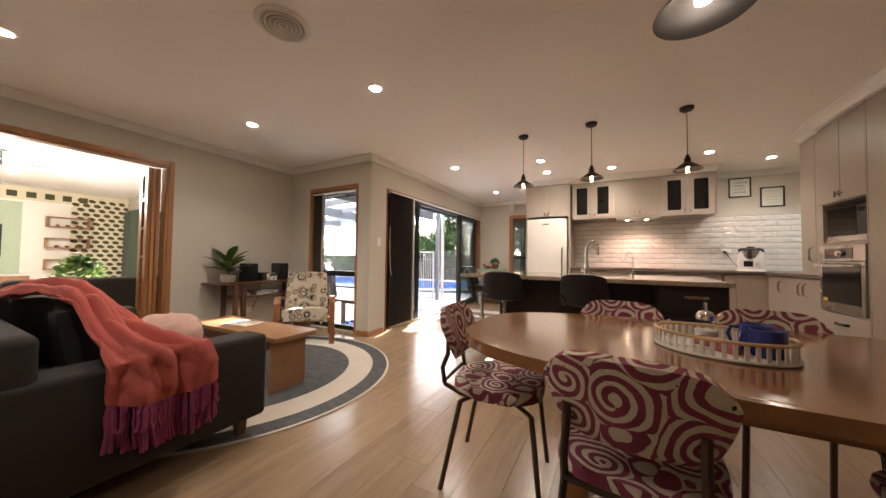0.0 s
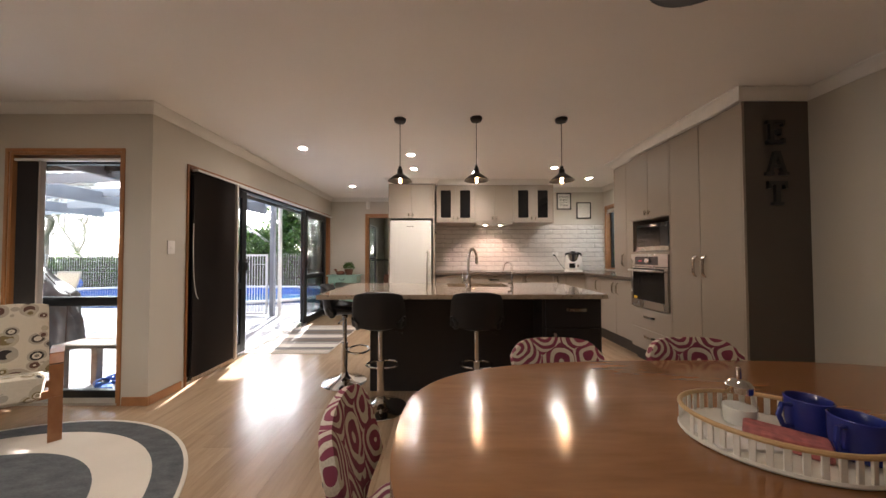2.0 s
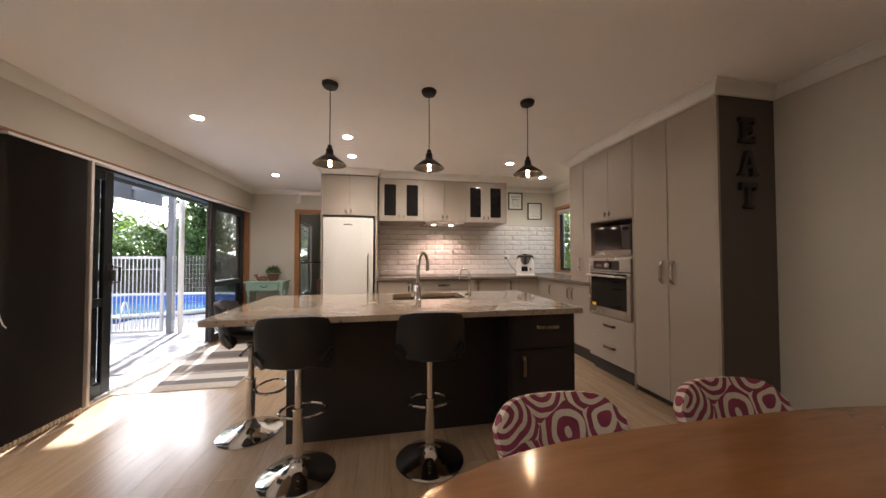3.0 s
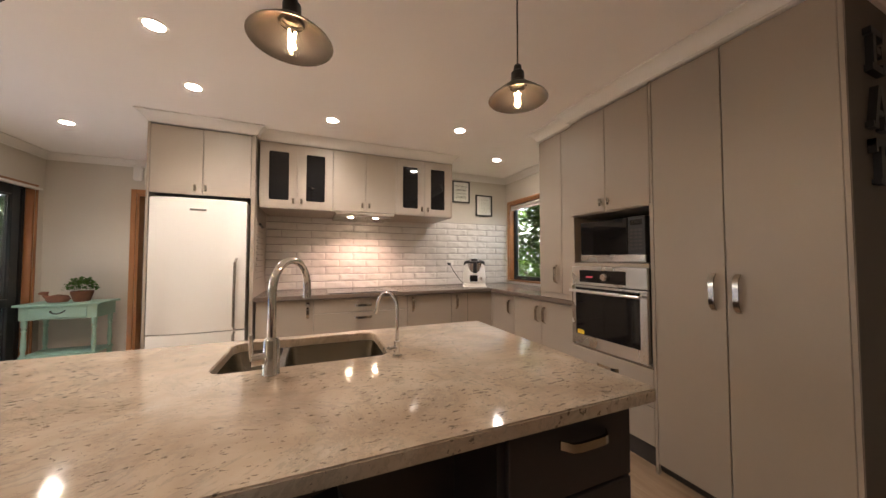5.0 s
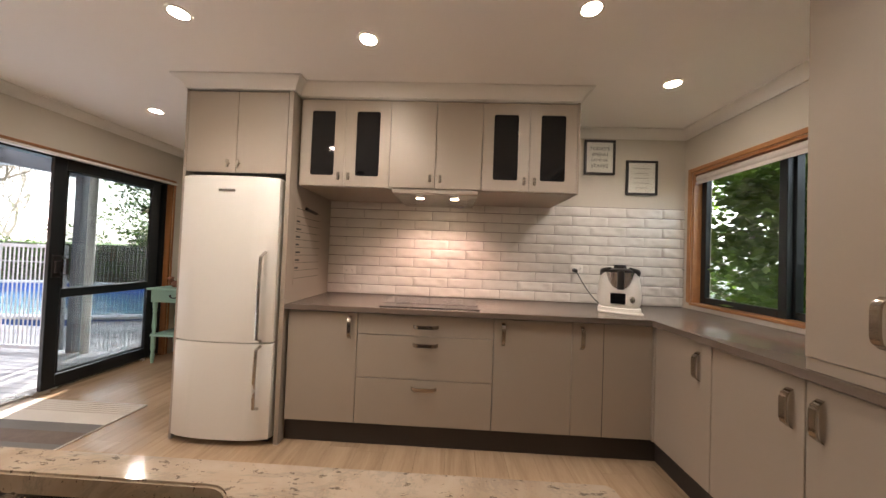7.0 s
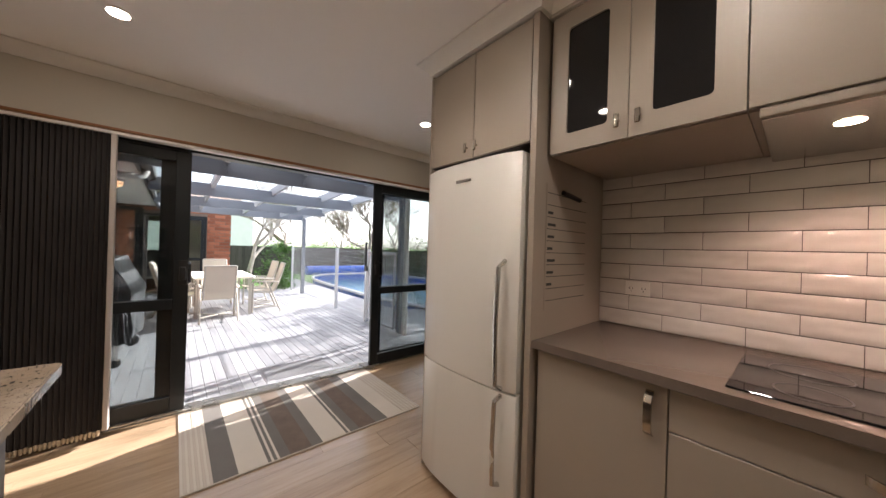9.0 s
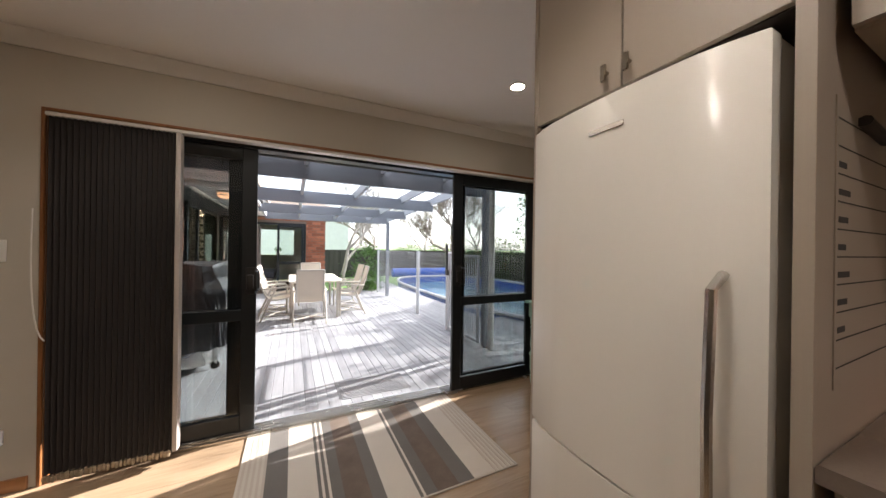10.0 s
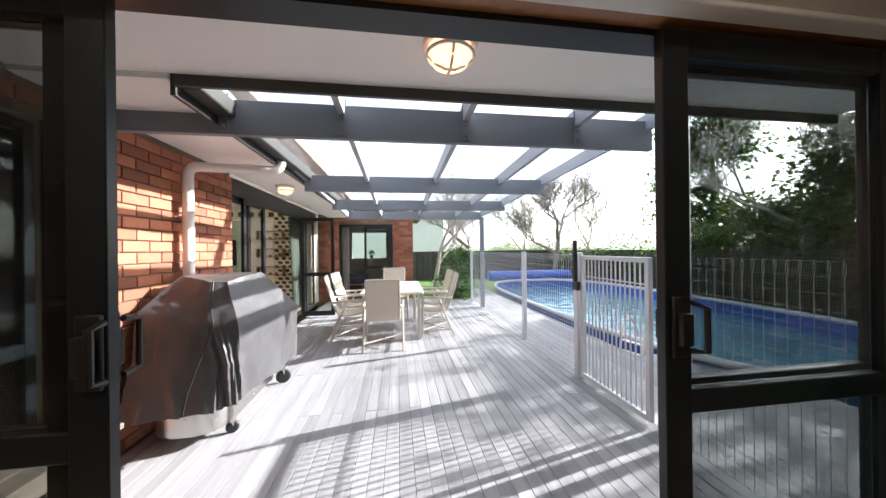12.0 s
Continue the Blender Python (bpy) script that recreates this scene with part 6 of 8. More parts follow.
# ---- sofa ----
sf = thing("sofa", "charcoal grey fabric sofa seen from its arm", "sofa")
part("base", bx((-2.85, 0.98, 0.13), (-1.08, 1.93, 0.36), 0.02, 3), M_SOFA, sf)
part("arm", bx((-1.16, 0.92, 0.13), (-0.955, 1.96, 0.595), 0.03, 4), M_SOFA, sf)
part("arm", bx((-3.02, 0.92, 0.13), (-2.82, 1.96, 0.595), 0.03, 4), M_SOFA, sf)
part("backrest", bx((-3.0, 0.80, 0.13), (-0.965, 1.12, 0.765), 0.04, 4), M_SOFA, sf)
for x in (-1.62, -2.39):
    part("back_cushion", pad(lambda u, v, x=x: (x + (u - 0.5) * 0.78, 1.17 + 0.05 * math.sin(math.pi * u) + 0.06 * (1 - v), 0.47 + 0.33 * v + 0.03 * math.sin(math.pi * u) * v), th=0.17), M_SOFA, sf)
    part("seat_cushion", bx((x - 0.385, 1.15, 0.36), (x + 0.385, 1.95, 0.48), 0.04, 4), M_SOFA, sf)
for x in (-1.09, -2.90):
    for y in (0.87, 1.885):
        part("foot", sweep(bmesh.new(), [(x, y, 0.13), (x, y, 0.0)], [0.04, 0.03], 4), M_DKWOOD, sf, "tapered wooden foot", False)


def crumpled(bm, seed, amount):
    """Pushes a soft thing's skin in and out in broad creases."""
    bm.normal_update()
    for v in bm.verts:
        q = v.co * 9 + Vector((seed, 0, 0))
        v.co += v.normal * amount * (noise.noise(q) + 0.6 * (1 - 3 * abs(noise.noise(q * 1.9))) * 0.5)
    return bm


cushion = bmesh.new()
bmesh.ops.create_uvsphere(cushion, u_segments=40, v_segments=24, radius=1.0, matrix=Matrix.Identity(4))
for v in cushion.verts:
    x, y, z = v.co
    k = (abs(x) ** 3 + abs(z) ** 3) ** (1 / 3) or 1.0
    flat = math.hypot(x, z) / k
    v.co = Vector((0.28 * x * flat, 0.10 * y, 0.19 * z * flat))
solo("scatter_cushion", crumpled(cushion, 3.0, 0.024), M_PINK, "crumpled pale pink cushion on the sofa", "cushion", pose(-1.38, 1.58, 0.555, -40, 0, 6))


def throw(u, v):
    """Draped blanket: v runs along the back cushion, over the arm and down its outside; u from back to front."""
    back = [(-2.0, 1.13, 0.80), (-1.72, 1.16, 0.835), (-1.5, 1.185, 0.85), (-1.3, 1.20, 0.85), (-1.18, 1.23, 0.81), (-1.08, 1.25, 0.72), (-0.99, 1.27, 0.635), (-0.945, 1.275, 0.595), (-0.935, 1.275, 0.53), (-0.93, 1.28, 0.45)]
    front = [(-2.1, 1.20, 0.80), (-1.8, 1.25, 0.845), (-1.5, 1.31, 0.872), (-1.3, 1.36, 0.85), (-1.2, 1.40, 0.78), (-1.12, 1.45, 0.69), (-1.05, 1.54, 0.635), (-0.95, 1.64, 0.618), (-0.935, 1.65, 0.54), (-0.93, 1.655, 0.44)]
    f = v * (len(back) - 1)
    k = min(int(f), len(back) - 2)
    a, b = (Vector(e[k]).lerp(Vector(e[k + 1]), f - k) for e in (back, front))
    c = a.lerp(b, u)
    low = max(0.0, (v - 0.4) / 0.6)
    drift = 0.35 * noise.noise(Vector((2.2 * u, 4 * v, 7)))
    fold = (0.017 + 0.008 * low) * math.sin(12 * u + 4 * v + 6 * drift) + 0.009 * math.sin(29 * u - 7 * v + 9 * drift) + 0.018 * noise.noise(Vector((7 * u, 10 * v, 1))) + 0.007 * noise.noise(Vector((19 * u, 24 * v, 4)))
    bulge = 0.035 * math.sin(math.pi * u) * (1 - low)
    flat = min(1, max(0, (v - 0.70) / 0.12))
    sag = -0.035 * math.sin(math.pi * u) * max(0.0, (v - 0.8) / 0.2)
    return c + Vector((fold * flat + 0.014 * flat, 0, (fold + bulge + 0.008) * (1 - flat) + sag))


tw = thing("throw_blanket", "coral knitted throw with a plum fringe draped over the sofa", "throw")
part("cloth", cloth_grid(throw, 72, 90, 0.012), M_THROW, tw)
bm = bmesh.new()
rnd = random.Random(5)
for row, (v0, ln, cnt) in enumerate(((1.0, 0.105, 34), (0.985, 0.20, 34))):
    for k in range(cnt):
        u = (k + 0.5 * (1 + row)) / (cnt + 0.5)
        p = throw(u, v0) + Vector((0.014 - 0.010 * row, 0, 0.002))
        q = Vector((rnd.uniform(-0.004, 0.010), rnd.uniform(-0.014, 0.010), 0))
        g = ln * rnd.uniform(0.92, 1.05)
        sweep(bm, [p, p + q - Vector((0, 0, g * 0.3)), p + q * 0.4 - Vector((0, 0, g * 0.65)), p + q * 1.6 - Vector((0, 0, g))], [0.005, 0.0085, 0.0075, 0.009], 6)
tagged(part("fringe", bm, M_FRINGE, tw, "plum twisted fringe"), kind="stuff")

# ---- outside: ground, house walls, eaves ----
DZ = -0.05
M_DECKGAP = plain("deck_gap", (0.17, 0.17, 0.175), 0.9)
struct("ground", bx((-900, -900, -1.0), (900, 900, -0.42)), M_GRASS, "lawn and ground round the house")
struct("deck_frame", bx((-10.0, 4.16, -0.3), (-2.18, 8.9, DZ - 0.012)), M_DECKGAP, "shaded timber under the deck")
wall_y("wall_brick_bed", 4.145, 4.165, X_L - 1.42, X_W - 0.16, DZ, 2.3, [(-3.16, -2.24, 0.02, 2.05)], M_MORTAR, "mortar bed of the brick wall")
wall_x("wall_brick_wing_bed", -9.98, -9.96, 3.9, 6.49, DZ, 2.3, [(4.49, 5.92, 0.0, 2.03)], M_MORTAR, "mortar bed of the far brick wing")
struct("brick_return", bx((-5.05, 3.98, DZ), (-5.03, 4.145, 2.3)), M_MORTAR)

soff = bmesh.new()
box(soff, (-2.96, 4.72, 2.25), (-2.16, 9.2, 2.28))
box(soff, (-9.96, 4.2, 2.22), (-2.96, 4.90, 2.248))
box(soff, (-2.96, 4.2, 2.25), (-2.16, 4.72, 2.28))
struct("soffit", soff, M_SOFFIT, "white painted eave soffit")
fas = bmesh.new()
box(fas, (-2.985, 4.93, 2.19), (-2.96, 9.2, 2.36))
box(fas, (-9.96, 4.90, 2.15), (-2.985, 4.925, 2.34))
struct("fascia", fas, M_FASCIA, "dark eave fascia")
gt = bmesh.new()
box(gt, (-9.96, 4.926, 2.20), (-3.02, 5.03, 2.31), 0.012, 2)
struct("gutter", gt, M_FASCIA, "dark roof gutter")
rf = bmesh.new()
slab(rf, [(-10.6, -3.0), (4.2, -3.0), (4.2, 12.2), (-2.9, 12.2), (-2.9, 4.95), (-10.6, 4.95)], 2.56, 2.66)
box(rf, (-16, -3.0, 2.56), (-10.6, 7.0, 2.66))
struct("roof", rf, M_ROOF, "house roof")

dp = thing("downpipe", "white plastic downpipe fixed to the brick wall", "downpipe")
part("pipe", tube([(-4.16, 4.27, DZ), (-4.16, 4.27, 2.0)] + bend((-4.16, 4.27, 2.0), (-4.16, 4.28, 2.07), (-4.18, 4.34, 2.075), 5)[1:] + bend((-4.36, 4.88, 2.10), (-4.38, 4.95, 2.10), (-4.38, 4.96, 2.19), 5), 0.042, 14), M_PVC, dp)
part("bracket", bx((-4.23, 4.20, 1.62), (-4.09, 4.23, 1.635)), M_STEEL, dp, smooth=False)
for x, y, z in ((-2.53, 6.31, 2.25), (-5.7, 4.55, 2.22)):
    ol = thing("bulkhead_lamp", "round caged outdoor ceiling lamp, lit warm", "outdoor lamp", pose(x, y, z) @ Matrix.Scale(1.38, 4), group="deck lamps")
    part("base", turned([(0.0, 0), (0.085, 0), (0.09, -0.02), (0.08, -0.028), (0.0, -0.028)], seg=24), M_PVC, ol)
    part("diffuser", turned([(0.07, -0.026), (0.072, -0.05), (0.055, -0.078), (0.0, -0.088)], seg=24), emitter("warm_diffuser", (1.0, 0.52, 0.27), 0.8) if "warm_diffuser" not in bpy.data.materials else bpy.data.materials["warm_diffuser"], ol, "glowing glass")
    part("cage_ring", tube([(0.076 * math.cos(t), 0.076 * math.sin(t), -0.052) for t in [2 * math.pi * k / 24 for k in range(25)]], 0.006, 6), M_PVC, ol)
    for k in range(2):
        part("cage_bar", tube([(s * 0.078 * math.cos(k * 1.57), s * 0.078 * math.sin(k * 1.57), -0.05 - 0.045 * (1 - s * s)) for s in (-1, -0.6, -0.2, 0.2, 0.6, 1)], 0.005, 6), M_PVC, ol)

# ---- pergola ----
pg = thing("pergola", "grey painted timber pergola with clear roofing over the deck", "pergola")
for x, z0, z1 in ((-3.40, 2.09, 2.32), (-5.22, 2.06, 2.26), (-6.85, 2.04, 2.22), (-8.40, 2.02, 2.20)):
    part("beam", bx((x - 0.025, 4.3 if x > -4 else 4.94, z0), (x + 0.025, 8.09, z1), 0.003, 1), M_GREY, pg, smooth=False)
# same grey paint, lightened on the rafters for daylight coming through the roofing
M_GREYLIT = plain("pergola_grey_lit", (0.34, 0.36, 0.39), 0.55, var=0.08, bump=0.1, scale=(1, 8, 8))
for y in (4.96, 5.70, 6.57, 7.44, 8.05):
    bm = bmesh.new()
    ya, yb = y - 0.022, y + 0.022
    vs = [bm.verts.new(p) for p in ((-2.99, ya, 2.26), (-8.6, ya, 2.07), (-8.6, ya, 2.20), (-2.99, ya, 2.39), (-2.99, yb, 2.26), (-8.6, yb, 2.07), (-8.6, yb, 2.20), (-2.99, yb, 2.39))]
    for f in ((0, 1, 2, 3), (7, 6, 5, 4), (0, 4, 5, 1), (1, 5, 6, 2), (2, 6, 7, 3), (3, 7, 4, 0)):
        bm.faces.new([vs[i] for i in f])
    part("rafter", bm, M_GREYLIT, pg, smooth=False)
    if y < 8:
        bm = bx((-3.372, y - 0.03, 2.11), (-3.366, y + 0.03, 2.36))
        for z in (2.14, 2.22, 2.30):
            lathe(bm, [(0.0, 0.014), (0.010, 0.008), (0.012, 0.0)], (0, 0, 0), 8)
            bmesh.ops.transform(bm, matrix=Matrix.Translation((-3.366, y, z)) @ pose(0, 0, 0, 0, 90, 0), verts=bm.verts[-17:])
        part("bracket", bm, M_GREY, pg, "bolted steel bracket", False)
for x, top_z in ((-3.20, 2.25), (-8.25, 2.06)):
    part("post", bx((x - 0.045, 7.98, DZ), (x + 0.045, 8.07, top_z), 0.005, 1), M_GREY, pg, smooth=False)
M_SHEET = glass("clear_roofing", (0.93, 0.95, 0.96), 0.15)


def roof_sheet(u, v):
    x = -2.99 - 5.7 * u
    return (x, 4.94 + 3.2 * v, 2.41 - 0.19 * u + 0.012 * math.sin(v * 3.2 / 0.076 * 6.283 / 4))


ob = part("clear_sheet", cloth_grid(roof_sheet, 3, 170), M_SHEET, pg, "clear corrugated roofing")
ob.visible_shadow = False
solo("rain_pipe", tube([(-3.05, 8.02, DZ), (-3.05, 8.02, 2.25)], 0.04, 12), M_PVC, "white rain pipe beside the pergola post", "downpipe")

# ---- pool fence ----
fn = thing("pool_fence", "silver wire mesh pool fence with square posts", "fence")
FY, FT = 7.96, 1.25
for x, w in ((-9.05, 0.05), (-5.65, 0.06), (-4.22, 0.075)):
    part("post", bx((x - w / 2, FY - w / 2, DZ), (x + w / 2, FY + w / 2, FT + 0.02), 0.004, 1), M_FENCE, fn, smooth=False)


def mesh_panel(x0, x1):
    """A welded wire panel with its top rolled over into a narrow loop."""
    bm = bmesh.new()
    n = int(round((x1 - x0) / 0.05))
    for k in range(n + 1):
        x = x0 + (x1 - x0) * k / n
        sweep(bm, [(x, FY, DZ + 0.04), (x, FY, FT - 0.08), (x, FY + 0.012, FT - 0.03), (x, FY, FT), (x, FY - 0.008, FT - 0.05)], 0.0019, 4, False)
    for z in [DZ + 0.06 + 0.078 * k for k in range(16)] + [FT - 0.002]:
        sweep(bm, [(x0, FY + 0.004, z), (x1, FY + 0.004, z)], 0.0019, 4, False)
    return bm


for a, b in ((-9.02, -8.30), (-8.20, -5.69), (-5.61, -4.26), (-3.14, -2.24)):
    tagged(part("wire_panel", mesh_panel(a, b), M_FENCE, fn, smooth=False), kind="stuff")
gate = thing("pool_gate", "silver tubular pool gate with a tall black latch", "gate")
part("gate_frame", box(box(box(bx((-4.17, FY - 0.018, FT - 0.05), (-3.27, FY + 0.018, FT - 0.01)), (-4.17, FY - 0.018, DZ + 0.04), (-3.27, FY + 0.018, DZ + 0.08)), (-4.17, FY - 0.018, DZ + 0.08), (-4.13, FY + 0.018, FT - 0.05)), (-3.31, FY - 0.018, DZ + 0.08), (-3.27, FY + 0.018, FT - 0.05)), M_FENCE, gate, smooth=False)
for k in range(14):
    part("bar", tube([(-4.10 + 0.056 * k, FY, DZ + 0.08), (-4.10 + 0.056 * k, FY, FT - 0.05)], 0.007, 6), M_FENCE, gate)
part("cross_bar", tube([(-4.13, FY, FT - 0.22), (-3.31, FY, FT - 0.22)], 0.006, 6), M_FENCE, gate)
part("latch", box(bx((-4.205, FY - 0.075, 0.92), (-4.165, FY - 0.04, 1.40), 0.006, 2), (-4.20, FY - 0.08, 0.88), (-4.12, FY - 0.04, 0.97), 0.005, 1), M_BLACK, gate, "black safety latch")
lf = thing("mesh_fence_side", "dark mesh fence beside the pool", "fence")
part("top_rail", tube([(-2.3, 9.4, 1.1), (4.0, 9.4, 1.1)], 0.02, 8), M_BLACK, lf)

# ---- pool ----
PC, PA, PB = Vector((-8.2, 11.4, 0)), 5.0, 2.2
po = thing("swimming_pool", "oval above-ground pool with a blue liner", "pool", Matrix.Translation(PC))
ell = superellipse(0, 0, PA, PB, 3.2, 80)
bm = bmesh.new()
a = [bm.verts.new((x, y, 0.02)) for x, y in ell]
b = [bm.verts.new((x * 0.995, y * 0.99, -0.40)) for x, y in ell]
for k in range(80):
    bm.faces.new((a[k], a[(k + 1) % 80], b[(k + 1) % 80], b[k]))
part("liner", bm, M_POOL, po, "deep blue liner")
part("pool_floor", slab(bmesh.new(), [(x * 0.99, y * 0.98) for x, y in ell], -0.415, -0.405), M_POOLFLOOR, po, smooth=False)
part("water", slab(bmesh.new(), [(x * 0.996, y * 0.992) for x, y in ell], -0.27, -0.26), M_WATER, po, "rippled clear water", False)
part("rim", tube([(x, y, 0.02) for x, y in ell + ell[:1]], 0.045, 8), M_FENCE, po, "pale grey rim")
ld = thing("pool_ladder", "white pool ladder hooked over the rim", "ladder", pose(-4.95, 9.3, -0.3, 0, 0, 15) @ Matrix.Scale(0.72, 4))
for s in (-0.22, 0.22):
    part("rail", tube([(s, -0.25, 0.25)] + bend((s, -0.2, 0.6), (s, 0.0, 1.15), (s, 0.25, 0.6), 6) + [(s, 0.3, 0.1)], 0.022, 8), M_PVC, ld)
for k in range(2):
    part("tread", bx((-0.2, -0.25, 0.27 + 0.2 * k), (0.2, -0.16, 0.29 + 0.2 * k)), M_PVC, ld, smooth=False)
solo("solar_cover_roll", tube([(-13.35, 9.7, 0.2), (-13.35, 13.2, 0.2)], 0.2, 14), plain("solar_blue", (0.02, 0.11, 0.50), 0.4), "rolled blue pool cover", "pool cover")

# ---- barbecue under its cover ----
BQ = Vector((-4.18, 4.60, DZ))
bq = thing("barbecue", "covered barbecue trolley beside the brick wall", "barbecue", Matrix.Translation(BQ))
# the cover's outline at hem, knee, shoulder, slope and top; corners run near-left, near-right, far-right, far-left
HEM = [(0.70, -0.37, 0.24), (0.66, 0.20, 0.27), (0.58, 0.345, 0.30), (-0.50, 0.375, 0.25), (-0.62, 0.30, 0.28), (-0.60, -0.36, 0.26)]
KNEE = [(0.62, -0.345, 0.60), (0.62, 0.20, 0.58), (0.57, 0.335, 0.58), (-0.56, 0.365, 0.52), (-0.64, 0.30, 0.52), (-0.62, -0.34, 0.56)]
SHOULDER = [(0.545, -0.345, 0.955), (0.575, 0.10, 0.855), (0.56, 0.315, 0.84), (-0.58, 0.375, 0.78), (-0.665, 0.28, 0.77), (-0.64, -0.33, 0.92)]
SLOPE = [(0.40, -0.29, 1.08), (0.48, 0.06, 1.00), (0.45, 0.22, 1.00), (-0.30, 0.29, 1.01), (-0.45, 0.22, 0.99), (-0.46, -0.28, 1.06)]
TOP = [(0.28, -0.225, 1.185), (0.40, 0.04, 1.14), (0.385, 0.16, 1.145), (-0.02, 0.235, 1.185), (-0.16, 0.18, 1.175), (-0.22, -0.22, 1.18)]


def outline(ring, t):
    f = t * len(ring)
    k = int(f) % len(ring)
    return Vector(ring[k]).lerp(Vector(ring[(k + 1) % len(ring)]), f - int(f))


bm = bmesh.new()
N = 132
rows = []
for a, b, steps in ((HEM, KNEE, 10), (KNEE, SHOULDER, 10), (SHOULDER, SLOPE, 5), (SLOPE, TOP, 5), (TOP, [(0.05 + 0.1 * x, 0.1 * y, 1.172) for x, y, z in TOP], 4)):
    for q in range(steps):
        rows.append([bm.verts.new(outline(a, k / N).lerp(outline(b, k / N), q / steps)) for k in range(N)])
for p, q in zip(rows, rows[1:]):
    for k in range(N):
        bm.faces.new((p[k], p[(k + 1) % N], q[(k + 1) % N], q[k]))
bm.faces.new(rows[-1])
for i, r in enumerate(rows):
    for k, v in enumerate(r):
        p, t = v.co.copy(), 2 * math.pi * k / N
        n = Vector((p.x, p.y * 1.8, 0.0)).normalized()
        if p.z < 0.86:
            d = (0.86 - p.z) / 0.6
            n1 = noise.noise(Vector((t * 3.1, p.z * 1.1, 2)))
            n2 = noise.noise(Vector((t * 7.5 + p.z * 2.5, p.z * 2.6, 5)))
            v.co += n * (0.055 * d * n1 + 0.030 * n2 * min(1, d * 3) + 0.018 * d * math.sin(8 * t + 2 * p.z))
            v.co += n * 0.005 * (1 - abs(noise.noise(Vector((t * 11, p.z * 9, 8)))) * 4) * min(1, d * 2)
            v.co.z += 0.018 * d * noise.noise(Vector((t * 4, 1, 1)))
        else:
            w = noise.noise(Vector((p.x * 4, p.y * 6, p.z * 4))) * 0.022 + noise.noise(Vector((p.x * 11, p.y * 14, p.z * 9))) * 0.009
            v.co += n * w * 0.6 + Vector((0, 0, w * 0.8 - (0.012 if i > len(rows) - 4 else 0)))
part("cover", bm, M_COVER, bq, "creased black vinyl cover")
seam = [outline(r, 0.205).lerp(outline(s2, 0.205), f) for r, s2 in ((TOP, SLOPE), (SLOPE, SHOULDER)) for f in (0.0, 0.35, 0.7)] + [(0.585, 0.17, 0.845), (0.61, 0.14, 0.74), (0.65, 0.10, 0.58), (0.69, 0.06, 0.42), (0.71, 0.04, 0.28)]
part("seam", tube([Vector(p) + Vector((0.02, 0.006, 0.008)) for p in seam], 0.006, 6), M_BLACK, bq, "stitched seam")
part("cart", slab(bmesh.new(), rounded(-0.50, -0.26, 0.62, 0.20, 0.16, 8), 0.085, 0.42, 0.012, 2), M_STEEL, bq, "rounded steel cart")
for x, y, r in ((0.44, 0.21, 0.045), (-0.44, 0.27, 0.07), (0.44, -0.22, 0.045), (-0.44, -0.22, 0.07)):
    part("leg", bx((x - 0.018, y - 0.018, r * 1.3), (x + 0.018, y + 0.018, 0.40)), M_STEEL, bq, smooth=False)
    part("castor", turned([(0.0, -0.018), (r * 0.5, -0.02), (r * 0.87, -0.016), (r, -0.009), (r, 0.009), (r * 0.87, 0.016), (r * 0.5, 0.02), (0.0, 0.018)], seg=20), M_BLACK, bq, m=pose(x, y, r, 0, 90, 20))

# ---- bench, shoes, mat ----
M_BENCHWOOD = wood("bench_timber", (0.085, 0.066, 0.05), (0.19, 0.15, 0.115), 0.75, (1.2, 14, 14), 0.3)
bc = thing("timber_bench", "weathered timber bench against the brick wall", "bench", pose(-2.68, 4.42, DZ))
for k in range(3):
    part("slat", bx((-0.40, -0.18 + 0.122 * k, 0.43), (0.40, -0.065 + 0.122 * k, 0.46), 0.004, 1), M_BENCHWOOD, bc)
for x in (-0.35, 0.35):
    for y in (-0.14, 0.14):
        part("leg", bx((x - 0.03, y - 0.03, 0), (x + 0.03, y + 0.03, 0.43), 0.004, 1), M_BENCHWOOD, bc)
part("rail", bx((-0.35, 0.12, 0.35), (0.35, 0.15, 0.42), 0.003, 1), M_BENCHWOOD, bc)
for k, (x, y, a) in enumerate(((-2.86, 4.47, 65), (-2.86, 4.60, 75))):
    sh = thing("clog", "blue rubber clog on the deck under the bench", "shoe", pose(x, y, DZ, 0, 0, a), group="pair of blue clogs")
    M_CLOG = plain("clog_blue", (0.03, 0.10, 0.36), 0.6) if "clog_blue" not in bpy.data.materials else bpy.data.materials["clog_blue"]
    part("sole", slab(bmesh.new(), [(0.05 * math.cos(t) * (1 + 0.15 * math.sin(t)), 0.13 * math.sin(t)) for t in [2 * math.pi * q / 20 for q in range(20)]], 0.0, 0.025, 0.006), M_CLOG, sh)
    part("upper", cloth_grid(lambda u, v: (0.05 * math.cos(math.pi * u) * (1 - 0.3 * v), 0.02 + 0.10 * v, 0.02 + 0.06 * math.sin(math.pi * u) * (1 - 0.5 * v)), 8, 5, 0.006), M_CLOG, sh)
    part("strap", tube(bend((-0.045, 0.0, 0.05), (0, -0.19, 0.07), (0.045, 0.0, 0.05), 8), 0.006, 6), M_CLOG, sh)
M_MAT = plain("mat_grey", (0.30, 0.30, 0.31), 0.9, var=0.2, fine=120, bump=0.4)
mt = thing("door_mat", "grey ribbed rubber mat on the deck", "mat", pose(-2.62, 6.32, DZ))
part("backing", bx((-0.20, -0.33, 0.0005), (0.20, 0.33, 0.006)), M_MAT, mt, smooth=False)
